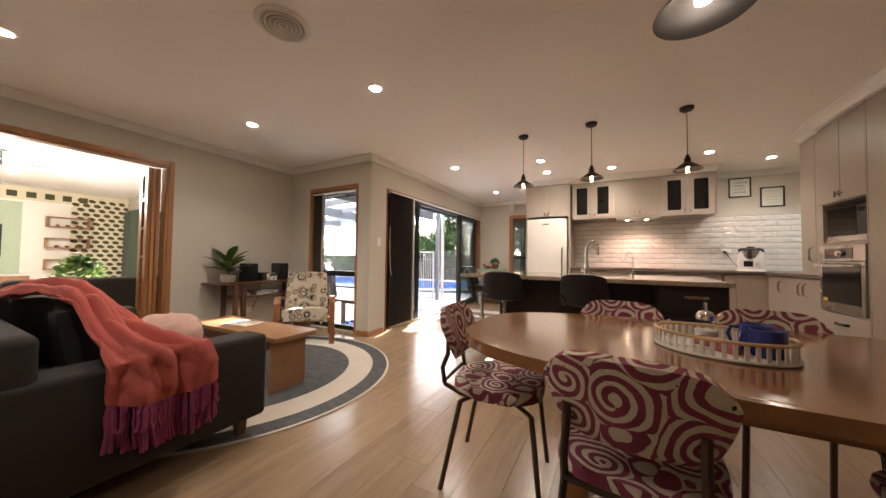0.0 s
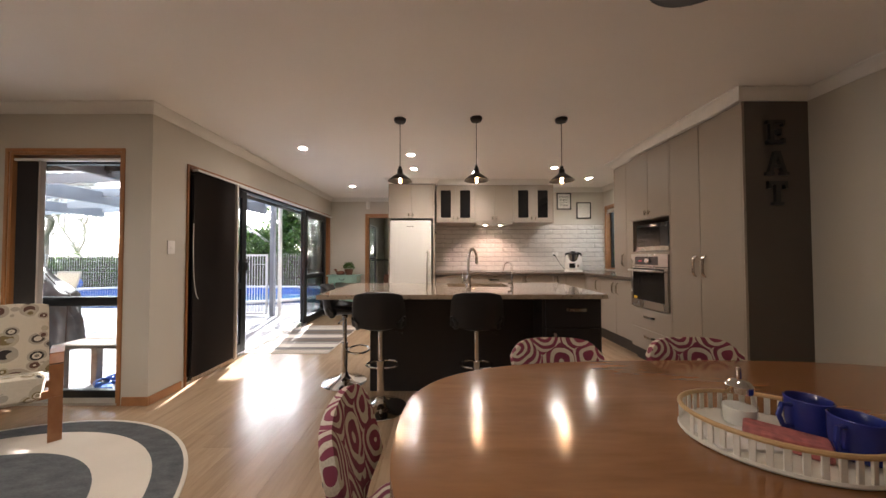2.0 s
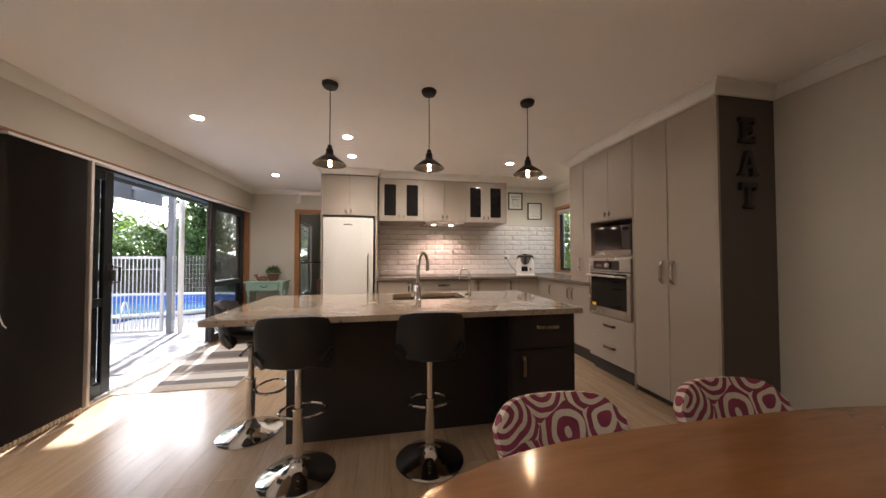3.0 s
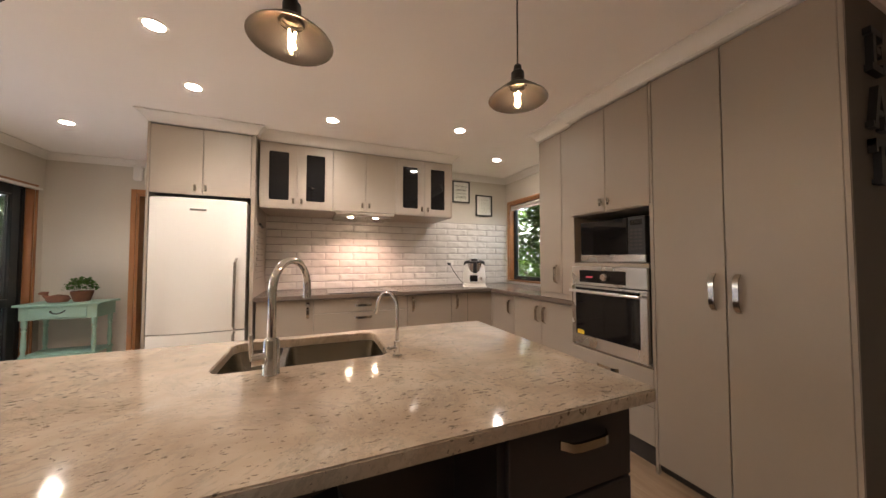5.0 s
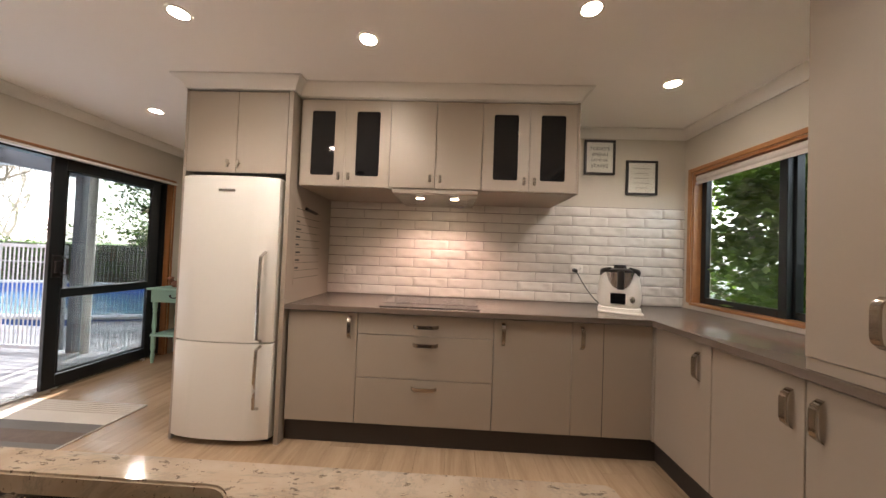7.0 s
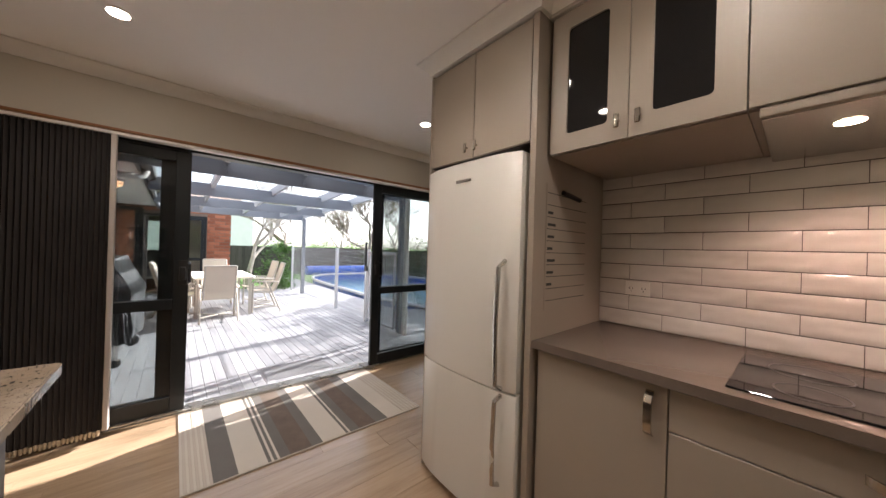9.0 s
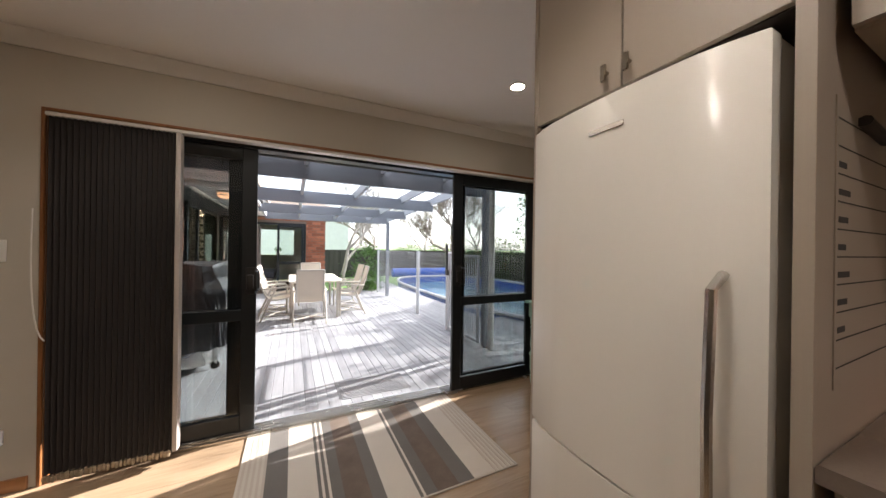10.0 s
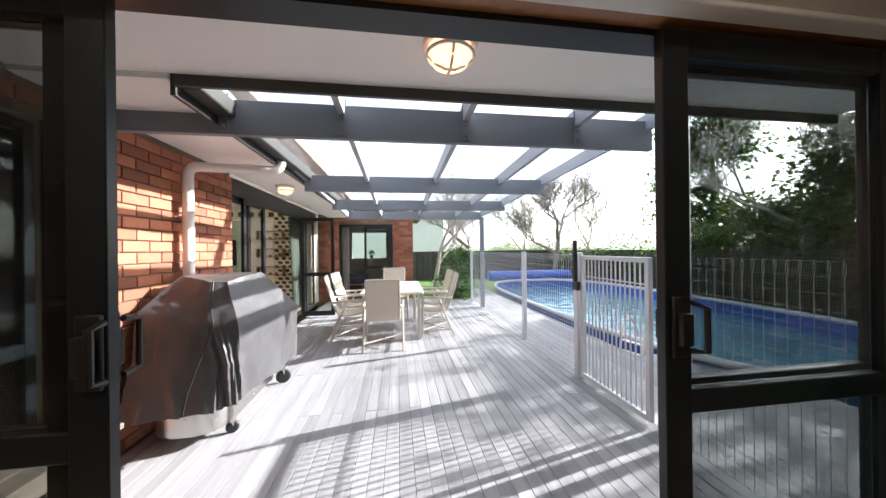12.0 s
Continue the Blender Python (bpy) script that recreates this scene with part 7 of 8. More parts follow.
for k in range(14):
    part("rib", bx((-0.185 + k * 0.027, -0.32, 0.006), (-0.170 + k * 0.027, 0.32, 0.012)), M_MAT, mt, smooth=False)

# ---- outdoor dining set ----
ot = thing("outdoor_table", "pale outdoor dining table on the deck", "outdoor table", pose(-6.65, 5.98, DZ))
part("tabletop", slab(bmesh.new(), rounded(-0.78, -0.47, 0.78, 0.47, 0.04), 0.70, 0.735, 0.006), M_WICKER, ot)
for x in (-0.70, 0.70):
    for y in (-0.40, 0.40):
        part("leg", bx((x - 0.022, y - 0.022, 0), (x + 0.022, y + 0.022, 0.70), 0.003, 1), M_CHFRAME, ot)
ctp = thing("table_bowl", "white leaf-shaped bowl on the outdoor table", "bowl", pose(-6.6, 6.0, 0.686))
part("bowl", cloth_grid(lambda u, v: (0.16 * (u - 0.5) * 2, 0.09 * (v - 0.5) * 2 * (1 - 0.5 * (2 * u - 1) ** 2), 0.008 + 0.05 * (abs(2 * v - 1) ** 2 + 0.6 * abs(2 * u - 1) ** 3)), 10, 8, 0.006), M_WHITE, ctp)


def sling_chair(m):
    c = thing("sling_chair", "outdoor armchair with a beige mesh sling on a taupe frame", "outdoor chair", m, group="chairs round the outdoor table")

    def sling(u, v):
        path = [(0.26, 0.43), (0.20, 0.415), (-0.05, 0.375), (-0.17, 0.40), (-0.24, 0.52), (-0.31, 0.75), (-0.37, 0.97)]
        f = v * (len(path) - 1)
        k = min(int(f), len(path) - 2)
        y, z = (path[k][i] + (path[k + 1][i] - path[k][i]) * (f - k) for i in (0, 1))
        return ((u - 0.5) * 0.44, y, z - 0.012 * math.sin(math.pi * u))
    part("sling", cloth_grid(sling, 6, 24, 0.004), M_MESHCH, c, "beige mesh sling")
    for s in (-1, 1):
        part("side_rail", tube([sling(0.5 + 0.5 * s, k / 16) for k in range(17)], 0.014, 8), M_CHFRAME, c)
        part("arm", tube([(s * 0.27, 0.20, 0.0), (s * 0.27, 0.20, 0.58), (s * 0.27, 0.17, 0.62), (s * 0.27, -0.22, 0.60), (s * 0.235, -0.27, 0.60)], 0.017, 8), M_CHFRAME, c)
        part("rear_leg", tube([(s * 0.26, -0.05, 0.61), (s * 0.27, -0.30, 0.0)], 0.015, 8), M_CHFRAME, c)
        part("foot_rail", tube([(s * 0.27, 0.20, 0.10), (s * 0.265, -0.26, 0.10)], 0.010, 6), M_CHFRAME, c)
    part("top_rail", tube([sling(0, 1), sling(1, 1)], 0.014, 8), M_CHFRAME, c)
    part("stretcher", tube([(-0.27, 0.19, 0.10), (0.27, -0.24, 0.10)], 0.010, 6), M_CHFRAME, c)
    part("stretcher", tube([(0.27, 0.19, 0.10), (-0.27, -0.24, 0.10)], 0.010, 6), M_CHFRAME, c)
    return c


k0 = sling_chair(pose(-5.72, 5.86, DZ, 0, 0, 90))
copy_thing(k0, pose(-6.25, 5.32, DZ, 0, 0, 8))
copy_thing(k0, pose(-6.95, 5.30, DZ, 0, 0, -6))
copy_thing(k0, pose(-6.30, 6.66, DZ, 0, 0, 176))
copy_thing(k0, pose(-7.0, 6.68, DZ, 0, 0, 184))
copy_thing(k0, pose(-7.62, 5.98, DZ, 0, 0, -90))

# ---- lounge doors and the far wing ----
ldr = thing("door_lounge", "dark green framed glazed lounge doors opening to the deck", "glazed door", kind="structure")
M_DKGREEN = plain("dark_green_frame", (0.02, 0.032, 0.028), 0.4, var=0.1)
part("head_frame", bx((-9.0, 4.0, 2.0), (-5.06, 4.12, 2.21)), M_ALU, ldr, smooth=False)
for a, b, y in ((-5.10, -5.75, 4.04), (-5.45, -6.10, 4.09), (-8.35, -9.0, 4.04)):
    leaf = thing("sash", "", "")
    leaf.parent = ldr
    sash(leaf, b, a, DZ + 0.03, 2.0, y, 0.80, 0.07, 0.07, 0.1, 0.04, "y")
leaf = thing("open_leaf", "", "")
leaf.parent = ldr
sash(leaf, 4.10, 4.76, DZ + 0.03, 2.0, -7.9, 0.80, 0.07, 0.07, 0.1, 0.04)
wg = thing("door_wing", "dark framed sliding door of the far brick wing", "sliding door", kind="structure")
bm = bmesh.new()
box(bm, (-10.05, 4.49, -0.02), (-9.94, 4.55, 2.03))
box(bm, (-10.05, 5.86, -0.02), (-9.94, 5.92, 2.03))
box(bm, (-10.05, 4.55, 1.97), (-9.94, 5.86, 2.03))
part("outer_frame", bm, M_ALU, wg, smooth=False)
leaf = thing("sash", "", "")
leaf.parent = wg
sash(leaf, 5.15, 5.86, 0.0, 1.97, -9.99, 0.80, 0.06, 0.06, 0.09, 0.04)
part("curtain", cloth_grid(lambda u, v: (-10.12 + 0.03 * math.sin(u * 22), 4.56 + 0.16 * u, 0.02 + 1.93 * v), 24, 3), M_BLINDLT, wg, "pale drawn curtain")
wall_x("wall_wing_back", -13.7, -13.6, 2.0, 6.5, 0, 2.44, [(4.3, 5.6, 1.0, 2.0)], M_WALL)
wall_y("wall_wing_north", 6.37, 6.47, -13.6, -9.99, 0, 2.44, [], M_WALL)
wall_y("wall_wing_south", 2.0, 2.1, -13.6, -9.99, 0, 2.44, [], M_WALL)
struct("ceiling_wing", bx((-13.7, 2.0, 2.44), (-9.98, 6.5, 2.5)), M_CEIL)
struct("floor_wing", bx((-13.6, 2.1, -0.2), (-9.98, 6.37, -0.01)), M_FLOOR)
bd = thing("bed", "bed with a dark patterned cover in the far room", "bed")
part("mattress", bx((-12.8, 3.2, 0.25), (-10.9, 5.0, 0.50), 0.04, 3), M_PAPER, bd)
part("cover", bx((-12.2, 3.17, 0.30), (-10.85, 5.04, 0.53), 0.04, 3), plain("bed_cover", (0.12, 0.115, 0.13), 0.9, var=0.6, big=9, fine=60, bump=0.5), bd)
part("base", bx((-12.75, 3.25, 0.0), (-10.95, 4.95, 0.25)), M_DKWOOD, bd)
vp = thing("sill_plant", "small green plant on the far window sill", "plant", pose(-13.5, 5.05, 1.0))
part("pot", turned([(0.0, 0), (0.06, 0), (0.08, 0.12), (0.0, 0.12)], seg=14), M_WHITE, vp)
small_bush(vp, (0, 0, 0.13), 0.16, 0.2, 90, 9, M_LEAF, 0.07)

# ---- lounge furnishings ----
lw = thing("wallpaper", "cream wallpaper with dark green leaf blocks", "wallpaper", kind="structure")
M_WPC = plain("paper_cream", (0.66, 0.61, 0.47), 0.85)
M_WPD = plain("paper_green", (0.065, 0.065, 0.028), 0.85, var=0.3)
M_SAGE = plain("sage_paint", (0.42, 0.52, 0.40), 0.8, var=0.03)
part("backing", bx((LX, -2.1, 0.0), (LX + 0.004, 3.85, 2.40)), M_WPC, lw, smooth=False)
part("sage_panel", bx((LX + 0.004, 1.3, 0.0), (LX + 0.02, 2.28, 2.1)), M_SAGE, lw, "sage green painted panel", False)
part("pale_panel", bx((LX + 0.004, 2.28, 0.0), (LX + 0.03, 2.92, 2.1)), M_PAPER, lw, "pale panel", False)
me = mesh_of("motif", slab(bmesh.new(), [(-0.075, -0.01), (-0.02, -0.05), (0.06, -0.045), (0.075, 0.01), (0.02, 0.05), (-0.06, 0.045)], 0.0, 0.0015), M_WPD)
for j in range(22):
    for i in range(6):
        ob = new("motif", me)
        ob.parent = lw
        ob.matrix_basis = Matrix.Translation((LX + 0.0045, 2.99 + 0.165 * i + (0.0825 if j % 2 else 0), 0.1 + 0.103 * j)) @ Matrix(((0, 0, 1, 0), (1, 0, 0, 0), (0, 1, 0, 0), (0, 0, 0, 1))) @ Matrix.Scale(0.80, 4)
part("picture_rail", bx((LX + 0.004, -2.1, 2.10), (LX + 0.04, 2.95, 2.14)), M_COVE, lw, smooth=False)
for k in range(22):
    part("frieze_block", bx((LX + 0.004, -2.0 + 0.24 * k, 2.2), (LX + 0.006, -1.87 + 0.24 * k, 2.32)), M_WPD, lw, smooth=False)
for z in (1.62, 1.17, 0.72):
    bs = thing("box_shelf", "light wooden box shelf on the lounge wall", "shelf", pose(LX + 0.03, 2.88, z), group="lounge box shelves")
    for a, b in (((0, -0.31, 0), (0.16, 0.31, 0.02)), ((0, -0.31, 0.20), (0.16, 0.31, 0.22)), ((0, -0.31, 0.02), (0.16, -0.29, 0.20)), ((0, 0.29, 0.02), (0.16, 0.31, 0.20))):
        part("board", bx(a, b, 0.002, 1), M_PINE, bs, smooth=False)
    for k in range(3):
        part("trinket", turned([(0.0, 0.02), (0.035, 0.02), (0.025, 0.06), (0.0, 0.07)], (0.08, -0.15 + 0.14 * k, 0), 10), M_TERRA, bs)
tv = thing("television", "black flat television on the lounge wall", "television")
part("panel", bx((LX + 0.03, 0.95, 0.98), (LX + 0.08, 2.05, 1.62), 0.006, 1), M_BLACK, tv)
part("screen", bx((LX + 0.08, 0.97, 1.0), (LX + 0.084, 2.03, 1.60)), M_BLACKGLASS, tv, smooth=False)
cb = thing("lounge_console", "low wooden console under the television", "console")
part("body", bx((LX + 0.03, 0.7, 0.1), (LX + 0.45, 2.35, 0.62), 0.006, 1), M_PINE, cb)
part("top", bx((LX + 0.02, 0.68, 0.62), (LX + 0.47, 2.37, 0.65), 0.004, 1), M_PAPER, cb)
for y in (0.8, 2.25):
    part("leg", bx((LX + 0.1, y - 0.03, 0), (LX + 0.16, y + 0.03, 0.1)), M_DKWOOD, cb)
lc = thing("lounge_curtain", "long dark green curtain beside the lounge doors", "curtain")
part("cloth", cloth_grid(lambda u, v: (-9.50 + 1.20 * u * (1.0 - 0.25 * (1 - v)), 3.74 + 0.035 * math.sin(u * 44), 0.02 + 2.05 * v), 80, 4), plain("curtain_green", (0.065, 0.085, 0.065), 0.9, var=0.15, bump=0.3), lc)
part("rod", tube([(-9.3, 3.74, 2.09), (-5.2, 3.74, 2.09)], 0.014, 8), M_BLACKMETAL, lc)
lp = thing("lounge_lamp", "bronze branch ceiling lamp with globe bulbs lit", "ceiling lamp", pose(-6.3, 1.62, CEIL))
part("rose", turned([(0.0, 0), (0.06, 0), (0.06, -0.025), (0.0, -0.03)], seg=18), M_BLACKMETAL, lp)
part("stem", tube([(0, 0, -0.02), (0, 0, -0.22)], 0.012, 8), M_BLACKMETAL, lp)
for k, (dx, dy, dz) in enumerate(((0.1, 0.42, -0.16), (-0.1, -0.42, -0.20), (0.45, -0.1, -0.22), (-0.4, 0.15, -0.18))):
    br = part("branch", tube([(0, 0, dz), (dx, dy, dz)], 0.008, 6), M_BLACKMETAL, lp)
    part("globe", turned([(0.0, -0.05), (0.03, -0.04), (0.048, 0.0), (0.03, 0.04), (0.0, 0.05)], (dx * 1.1, dy * 1.1, dz), 14), M_DOWN, br, "glowing globe bulb")
lamp("lounge_light", "POINT", Matrix.Translation((-6.3, 1.62, CEIL - 0.42)), 15, (1.0, 0.88, 0.72), 0.12)
ls = thing("lounge_sofa", "dark grey lounge sofa seen from behind", "sofa", pose(-4.75, 2.35, 0, 0, 0, 90))
part("base", bx((-0.9, -0.4, 0.08), (0.9, 0.4, 0.42), 0.03, 3), M_SOFA, ls)
part("backrest", bx((-0.9, -0.42, 0.3), (0.9, -0.2, 0.78), 0.05, 4), M_SOFA, ls)
for s in (-1, 1):
    part("arm", bx((s * 0.9 - 0.1, -0.4, 0.08), (s * 0.9 + 0.1, 0.42, 0.6), 0.05, 4), M_SOFA, ls)
    part("foot", bx((s * 0.8 - 0.03, -0.36, 0), (s * 0.8 + 0.03, -0.3, 0.08)), M_DKWOOD, ls)
    part("foot", bx((s * 0.8 - 0.03, 0.3, 0), (s * 0.8 + 0.03, 0.36, 0.08)), M_DKWOOD, ls)
fp = thing("flower_pot", "bright green leafy plant with white flowers in a basket", "plant", pose(-5.6, 2.2, 0.0))
part("stand", turned([(0.0, 0), (0.14, 0), (0.14, 0.02), (0.02, 0.03), (0.02, 0.5), (0.15, 0.52), (0.15, 0.54), (0.0, 0.54)], seg=18), M_DKWOOD, fp)
part("basket", turned([(0.0, 0.54), (0.11, 0.54), (0.14, 0.70), (0.12, 0.70), (0.0, 0.68)], seg=18), M_RATTAN, fp)
small_bush(fp, (0, 0, 0.72), 0.25, 0.30, 230, 12, M_LEAF, 0.10)
for k, (x, y, z) in enumerate(((0.08, -0.05, 1.02), (-0.02, 0.2, 0.9), (0.1, 0.12, 0.86))):
    part("flower", turned([(0.0, 0.0), (0.03, 0.01), (0.045, 0.05), (0.0, 0.06)], (x, y, z), 10), M_PAPER, fp)
bf = thing("bifold_door", "folded timber bifold doors with small glass panes", "bifold door")
for k, (x, y) in enumerate(((-3.70, 2.37), (-3.70, 2.33), (-3.70, 2.29))):
    x1 = x - 0.17 - 0.02 * k
    bm = bmesh.new()
    box(bm, (x1, y - 0.016, 0.02), (x1 + 0.07, y + 0.016, 2.04), 0.002, 1)
    box(bm, (x - 0.07, y - 0.016, 0.02), (x, y + 0.016, 2.04), 0.002, 1)
    for z in (0.02, 0.38, 0.70, 1.02, 1.34, 1.66, 1.95):
        box(bm, (x1 + 0.07, y - 0.014, z), (x - 0.07, y + 0.014, z + (0.09 if z in (0.02, 1.95) else 0.025)))
    lf2 = part("leaf", bm, M_RIMU, bf, smooth=False)
    g = part("glazing", bx((x1 + 0.07, y - 0.003, 0.1), (x - 0.07, y + 0.003, 1.96)), M_GLASS, lf2, smooth=False)
    g.visible_shadow = False


# ---- planting, trees and neighbours ----
def bare_tree(name, p, height, seed, label, spread=0.6, depth=6, lean=(0, 0, 0), material=M_BARK, thick=0.020):
    rnd = random.Random(seed)
    t = thing(name, label, "tree", Matrix.Translation(p))
    tr, br = bmesh.new(), bmesh.new()

    def grow(a, d, ln, r, k):
        pts, rad = [a], [r]
        for i in range(3):
            d = (d + Vector((rnd.uniform(-1, 1), rnd.uniform(-1, 1), rnd.uniform(-0.4, 0.6))) * 0.20).normalized()
            pts.append(pts[-1] + d * ln / 3)
            rad.append(r * (1 - 0.13 * (i + 1)))
        sweep(tr if k < 2 else br, pts, rad, 7 if k < 2 else 4, False)
        if k >= depth:
            return
        for i in range(3 if k < 3 else 4):
            s = pts[1 + i % 3] if i else pts[3]
            nd = (d * 0.6 + Vector((rnd.uniform(-1, 1), rnd.uniform(-1, 1), rnd.uniform(-0.15, 0.8))) * spread).normalized()
            grow(s, nd, ln * rnd.uniform(0.62, 0.82), max(0.004, r * 0.60), k + 1)

    grow(Vector((0, 0, 0)), (Vector((0, 0, 1)) + Vector(lean)).normalized(), height * 0.30, height * thick, 0)
    part("trunk", tr, material, t)
    tagged(part("twig", br, material, t, smooth=False), kind="stuff")
    return t


def leafy_tree(name, p, height, width, seed, label, count=2600, leaf=0.16, low=0.25, material=M_LEAFD, category="tree"):
    rnd = random.Random(seed)
    t = thing(name, label, category, Matrix.Translation(p))
    tr = bmesh.new()
    sweep(tr, [(0, 0, 0), (0.05 * width, 0, height * 0.35), (0, 0.04 * width, height * 0.7)], [height * 0.035, height * 0.025, 0.02], 8)
    for k in range(6):
        a = k * 1.1
        z = height * (low + 0.08 * k)
        sweep(tr, [(0, 0, z), (0.25 * width * math.cos(a), 0.25 * width * math.sin(a), z + 0.12 * height), (0.42 * width * math.cos(a), 0.42 * width * math.sin(a), z + 0.2 * height)], [height * 0.015, height * 0.009, 0.008], 5, False)
    part("trunk", tr, M_BARK, t)
    bm = bmesh.new()
    clumps = []
    for k in range(34):
        a, z = rnd.uniform(0, 6.283), rnd.uniform(low, 1.0)
        r = width * 0.5 * math.sqrt(max(0.05, 1 - ((z - 0.5) / 0.55) ** 2)) * rnd.uniform(0.35, 1.0)
        clumps.append((Vector((r * math.cos(a), r * math.sin(a), z * height)), rnd.uniform(0.10, 0.22) * width))
    for k in range(count):
        c, r = clumps[k % len(clumps)]
        q = c + Vector((rnd.gauss(0, 1), rnd.gauss(0, 1), rnd.gauss(0, 0.8))) * r * 0.55
        d = Vector((rnd.uniform(-1, 1), rnd.uniform(-1, 1), rnd.uniform(-0.6, 0.8))).normalized()
        s = leaf * rnd.uniform(0.6, 1.3)
        sd = d.cross(Vector((0.3, 0.2, 1))).normalized() * s * 0.42
        vs = [bm.verts.new(q), bm.verts.new(q + d * s * 0.5 + sd), bm.verts.new(q + d * s), bm.verts.new(q + d * s * 0.5 - sd)]
        bm.faces.new(vs)
    tagged(part("crown", bm, material, t, smooth=False), kind="stuff")
    return t


G = -0.42
M_PALEB = plain("silver_bark", (0.44, 0.40, 0.36), 0.95, var=0.3, big=8)
bare_tree("bare_tree", (-15.5, 13.6, G), 7.2, 11, "large bare winter tree with spreading limbs", 0.75, 6, (0.15, 0.1, 0))
bare_tree("bare_tree", (-14.2, 7.6, G), 5.6, 5, "pale bare tree near the timber fence", 0.6, 6, (0, 0, 0), plain("pale_bark", (0.42, 0.38, 0.34), 0.9, var=0.25, big=8), 0.02)
bare_tree("bare_tree", (-19.0, 10.5, G), 6.5, 7, "bare grey tree beyond the garden", 0.65)
bare_tree("bare_tree", (-8.3, 17.6, G), 7.4, 21, "bare brown tree behind the pool", 0.75, 6, (0, 0, 0), M_PALEB, 0.016)
bare_tree("bare_tree", (-5.6, 16.4, G), 6.8, 23, "bare fanned tree behind the pool", 0.6, 6, (0, 0, 0), M_PALEB, 0.016)
bare_tree("bare_tree", (-17.5, 17.5, G), 6.6, 31, "twiggy pale bare tree beyond the pool", 0.8, 6, (0, 0, 0), M_PALEB, 0.016)
bare_tree("bare_tree", (-21.0, 14.5, G), 7.0, 37, "twiggy pale bare tree beyond the pool", 0.85, 6, (0, 0, 0), M_PALEB, 0.016)
leafy_tree("evergreen_tree", (-14.6, 21.6, G), 9.0, 4.6, 41, "dark evergreen tree behind the pool", 20000, 0.18, 0.1)
leafy_tree("evergreen_tree", (-1.0, 20.5, G), 4.9, 6.5, 43, "dark evergreen tree behind the pool", 24000, 0.18, 0.1)
leafy_tree("evergreen_tree", (-4.6, 23, G), 6.3, 8.5, 6, "dark evergreen tree behind the pool", 26000, 0.22, 0.15)
leafy_tree("evergreen_tree", (2.6, 22, G), 5.9, 8.0, 8, "dark evergreen tree behind the pool", 22000, 0.22, 0.15)
leafy_tree("evergreen_tree", (-10.3, 18.8, G), 3.1, 4.2, 51, "dense dark evergreen behind the pool hedge", 14000, 0.16, 0.05)
leafy_tree("evergreen_tree", (-7.0, 18.9, G), 5.3, 5.2, 53, "dense dark evergreen behind the pool hedge", 18000, 0.17, 0.05)
leafy_tree("shrub", (-9.95, 7.75, G), 1.75, 1.15, 4, "bright green garden shrub beside the deck", 4500, 0.06, 0.12, M_LEAF, "shrub")
leafy_tree("window_shrub", (5.0, 6.7, G), 3.7, 2.3, 14, "sunlit leafy green shrub outside the kitchen window", 22000, 0.085, 0.22, M_LEAFW, "shrub")
leafy_tree("window_shrub", (5.3, 8.6, G), 3.6, 2.6, 15, "sunlit leafy green shrub outside the kitchen window", 18000, 0.085, 0.15, M_LEAFW, "shrub")
leafy_tree("window_shrub", (4.6, 5.4, G), 2.6, 1.5, 16, "sunlit leafy green shrub outside the kitchen window", 5000, 0.08, 0.2, M_LEAFW, "shrub")
# invented white wall, gives the bright patches seen between the window shrubs
struct("bright_backdrop", bx((8.2, 0.0, G), (8.4, 18.0, 1.75), 0.01, 1), M_WHITEWALL, "white wall added for the brightness behind the shrubs")
hb = bmesh.new()
rnd = random.Random(31)
for k in range(24000):
    x = rnd.uniform(-30, 8)
    q = Vector((x, 15.1 + rnd.gauss(0, 0.28), G + rnd.uniform(0, 1) ** 0.7 * ((2.7 if x > -11.5 else 2.0) + 0.3 * math.sin(x * 0.9) + 0.2 * math.sin(x * 2.3))))
    d = Vector((rnd.uniform(-1, 1), rnd.uniform(-1, 1), rnd.uniform(-0.4, 1))).normalized() * rnd.uniform(0.07, 0.15)
    sd = d.cross(Vector((0.2, 0.3, 1))) * 0.4
    hb.faces.new([hb.verts.new(q), hb.verts.new(q + d * 0.5 + sd), hb.verts.new(q + d), hb.verts.new(q + d * 0.5 - sd)])
solo("hedge", hb, leafy("hedge_leaf", (0.03, 0.065, 0.018), (0.085, 0.15, 0.045)), "dark mixed hedge behind the pool", "hedge", kind="stuff", smooth=False)
tf = thing("timber_fence", "weathered dark paling fence round the garden", "fence")
me = mesh_of("paling", bx((-0.075, -0.01, 0), (0.075, 0.01, 1.62)), M_TIMBERF)
for k in range(150):
    ob = new("paling", me)
    ob.parent = tf
    ob.matrix_basis = pose(-18.5 + 0.152 * k, 15.9, G)
for k in range(60):
    ob = new("paling", me)
    ob.parent = tf
    ob.matrix_basis = pose(-18.6, 15.8 - 0.152 * k, G, 0, 0, 90)


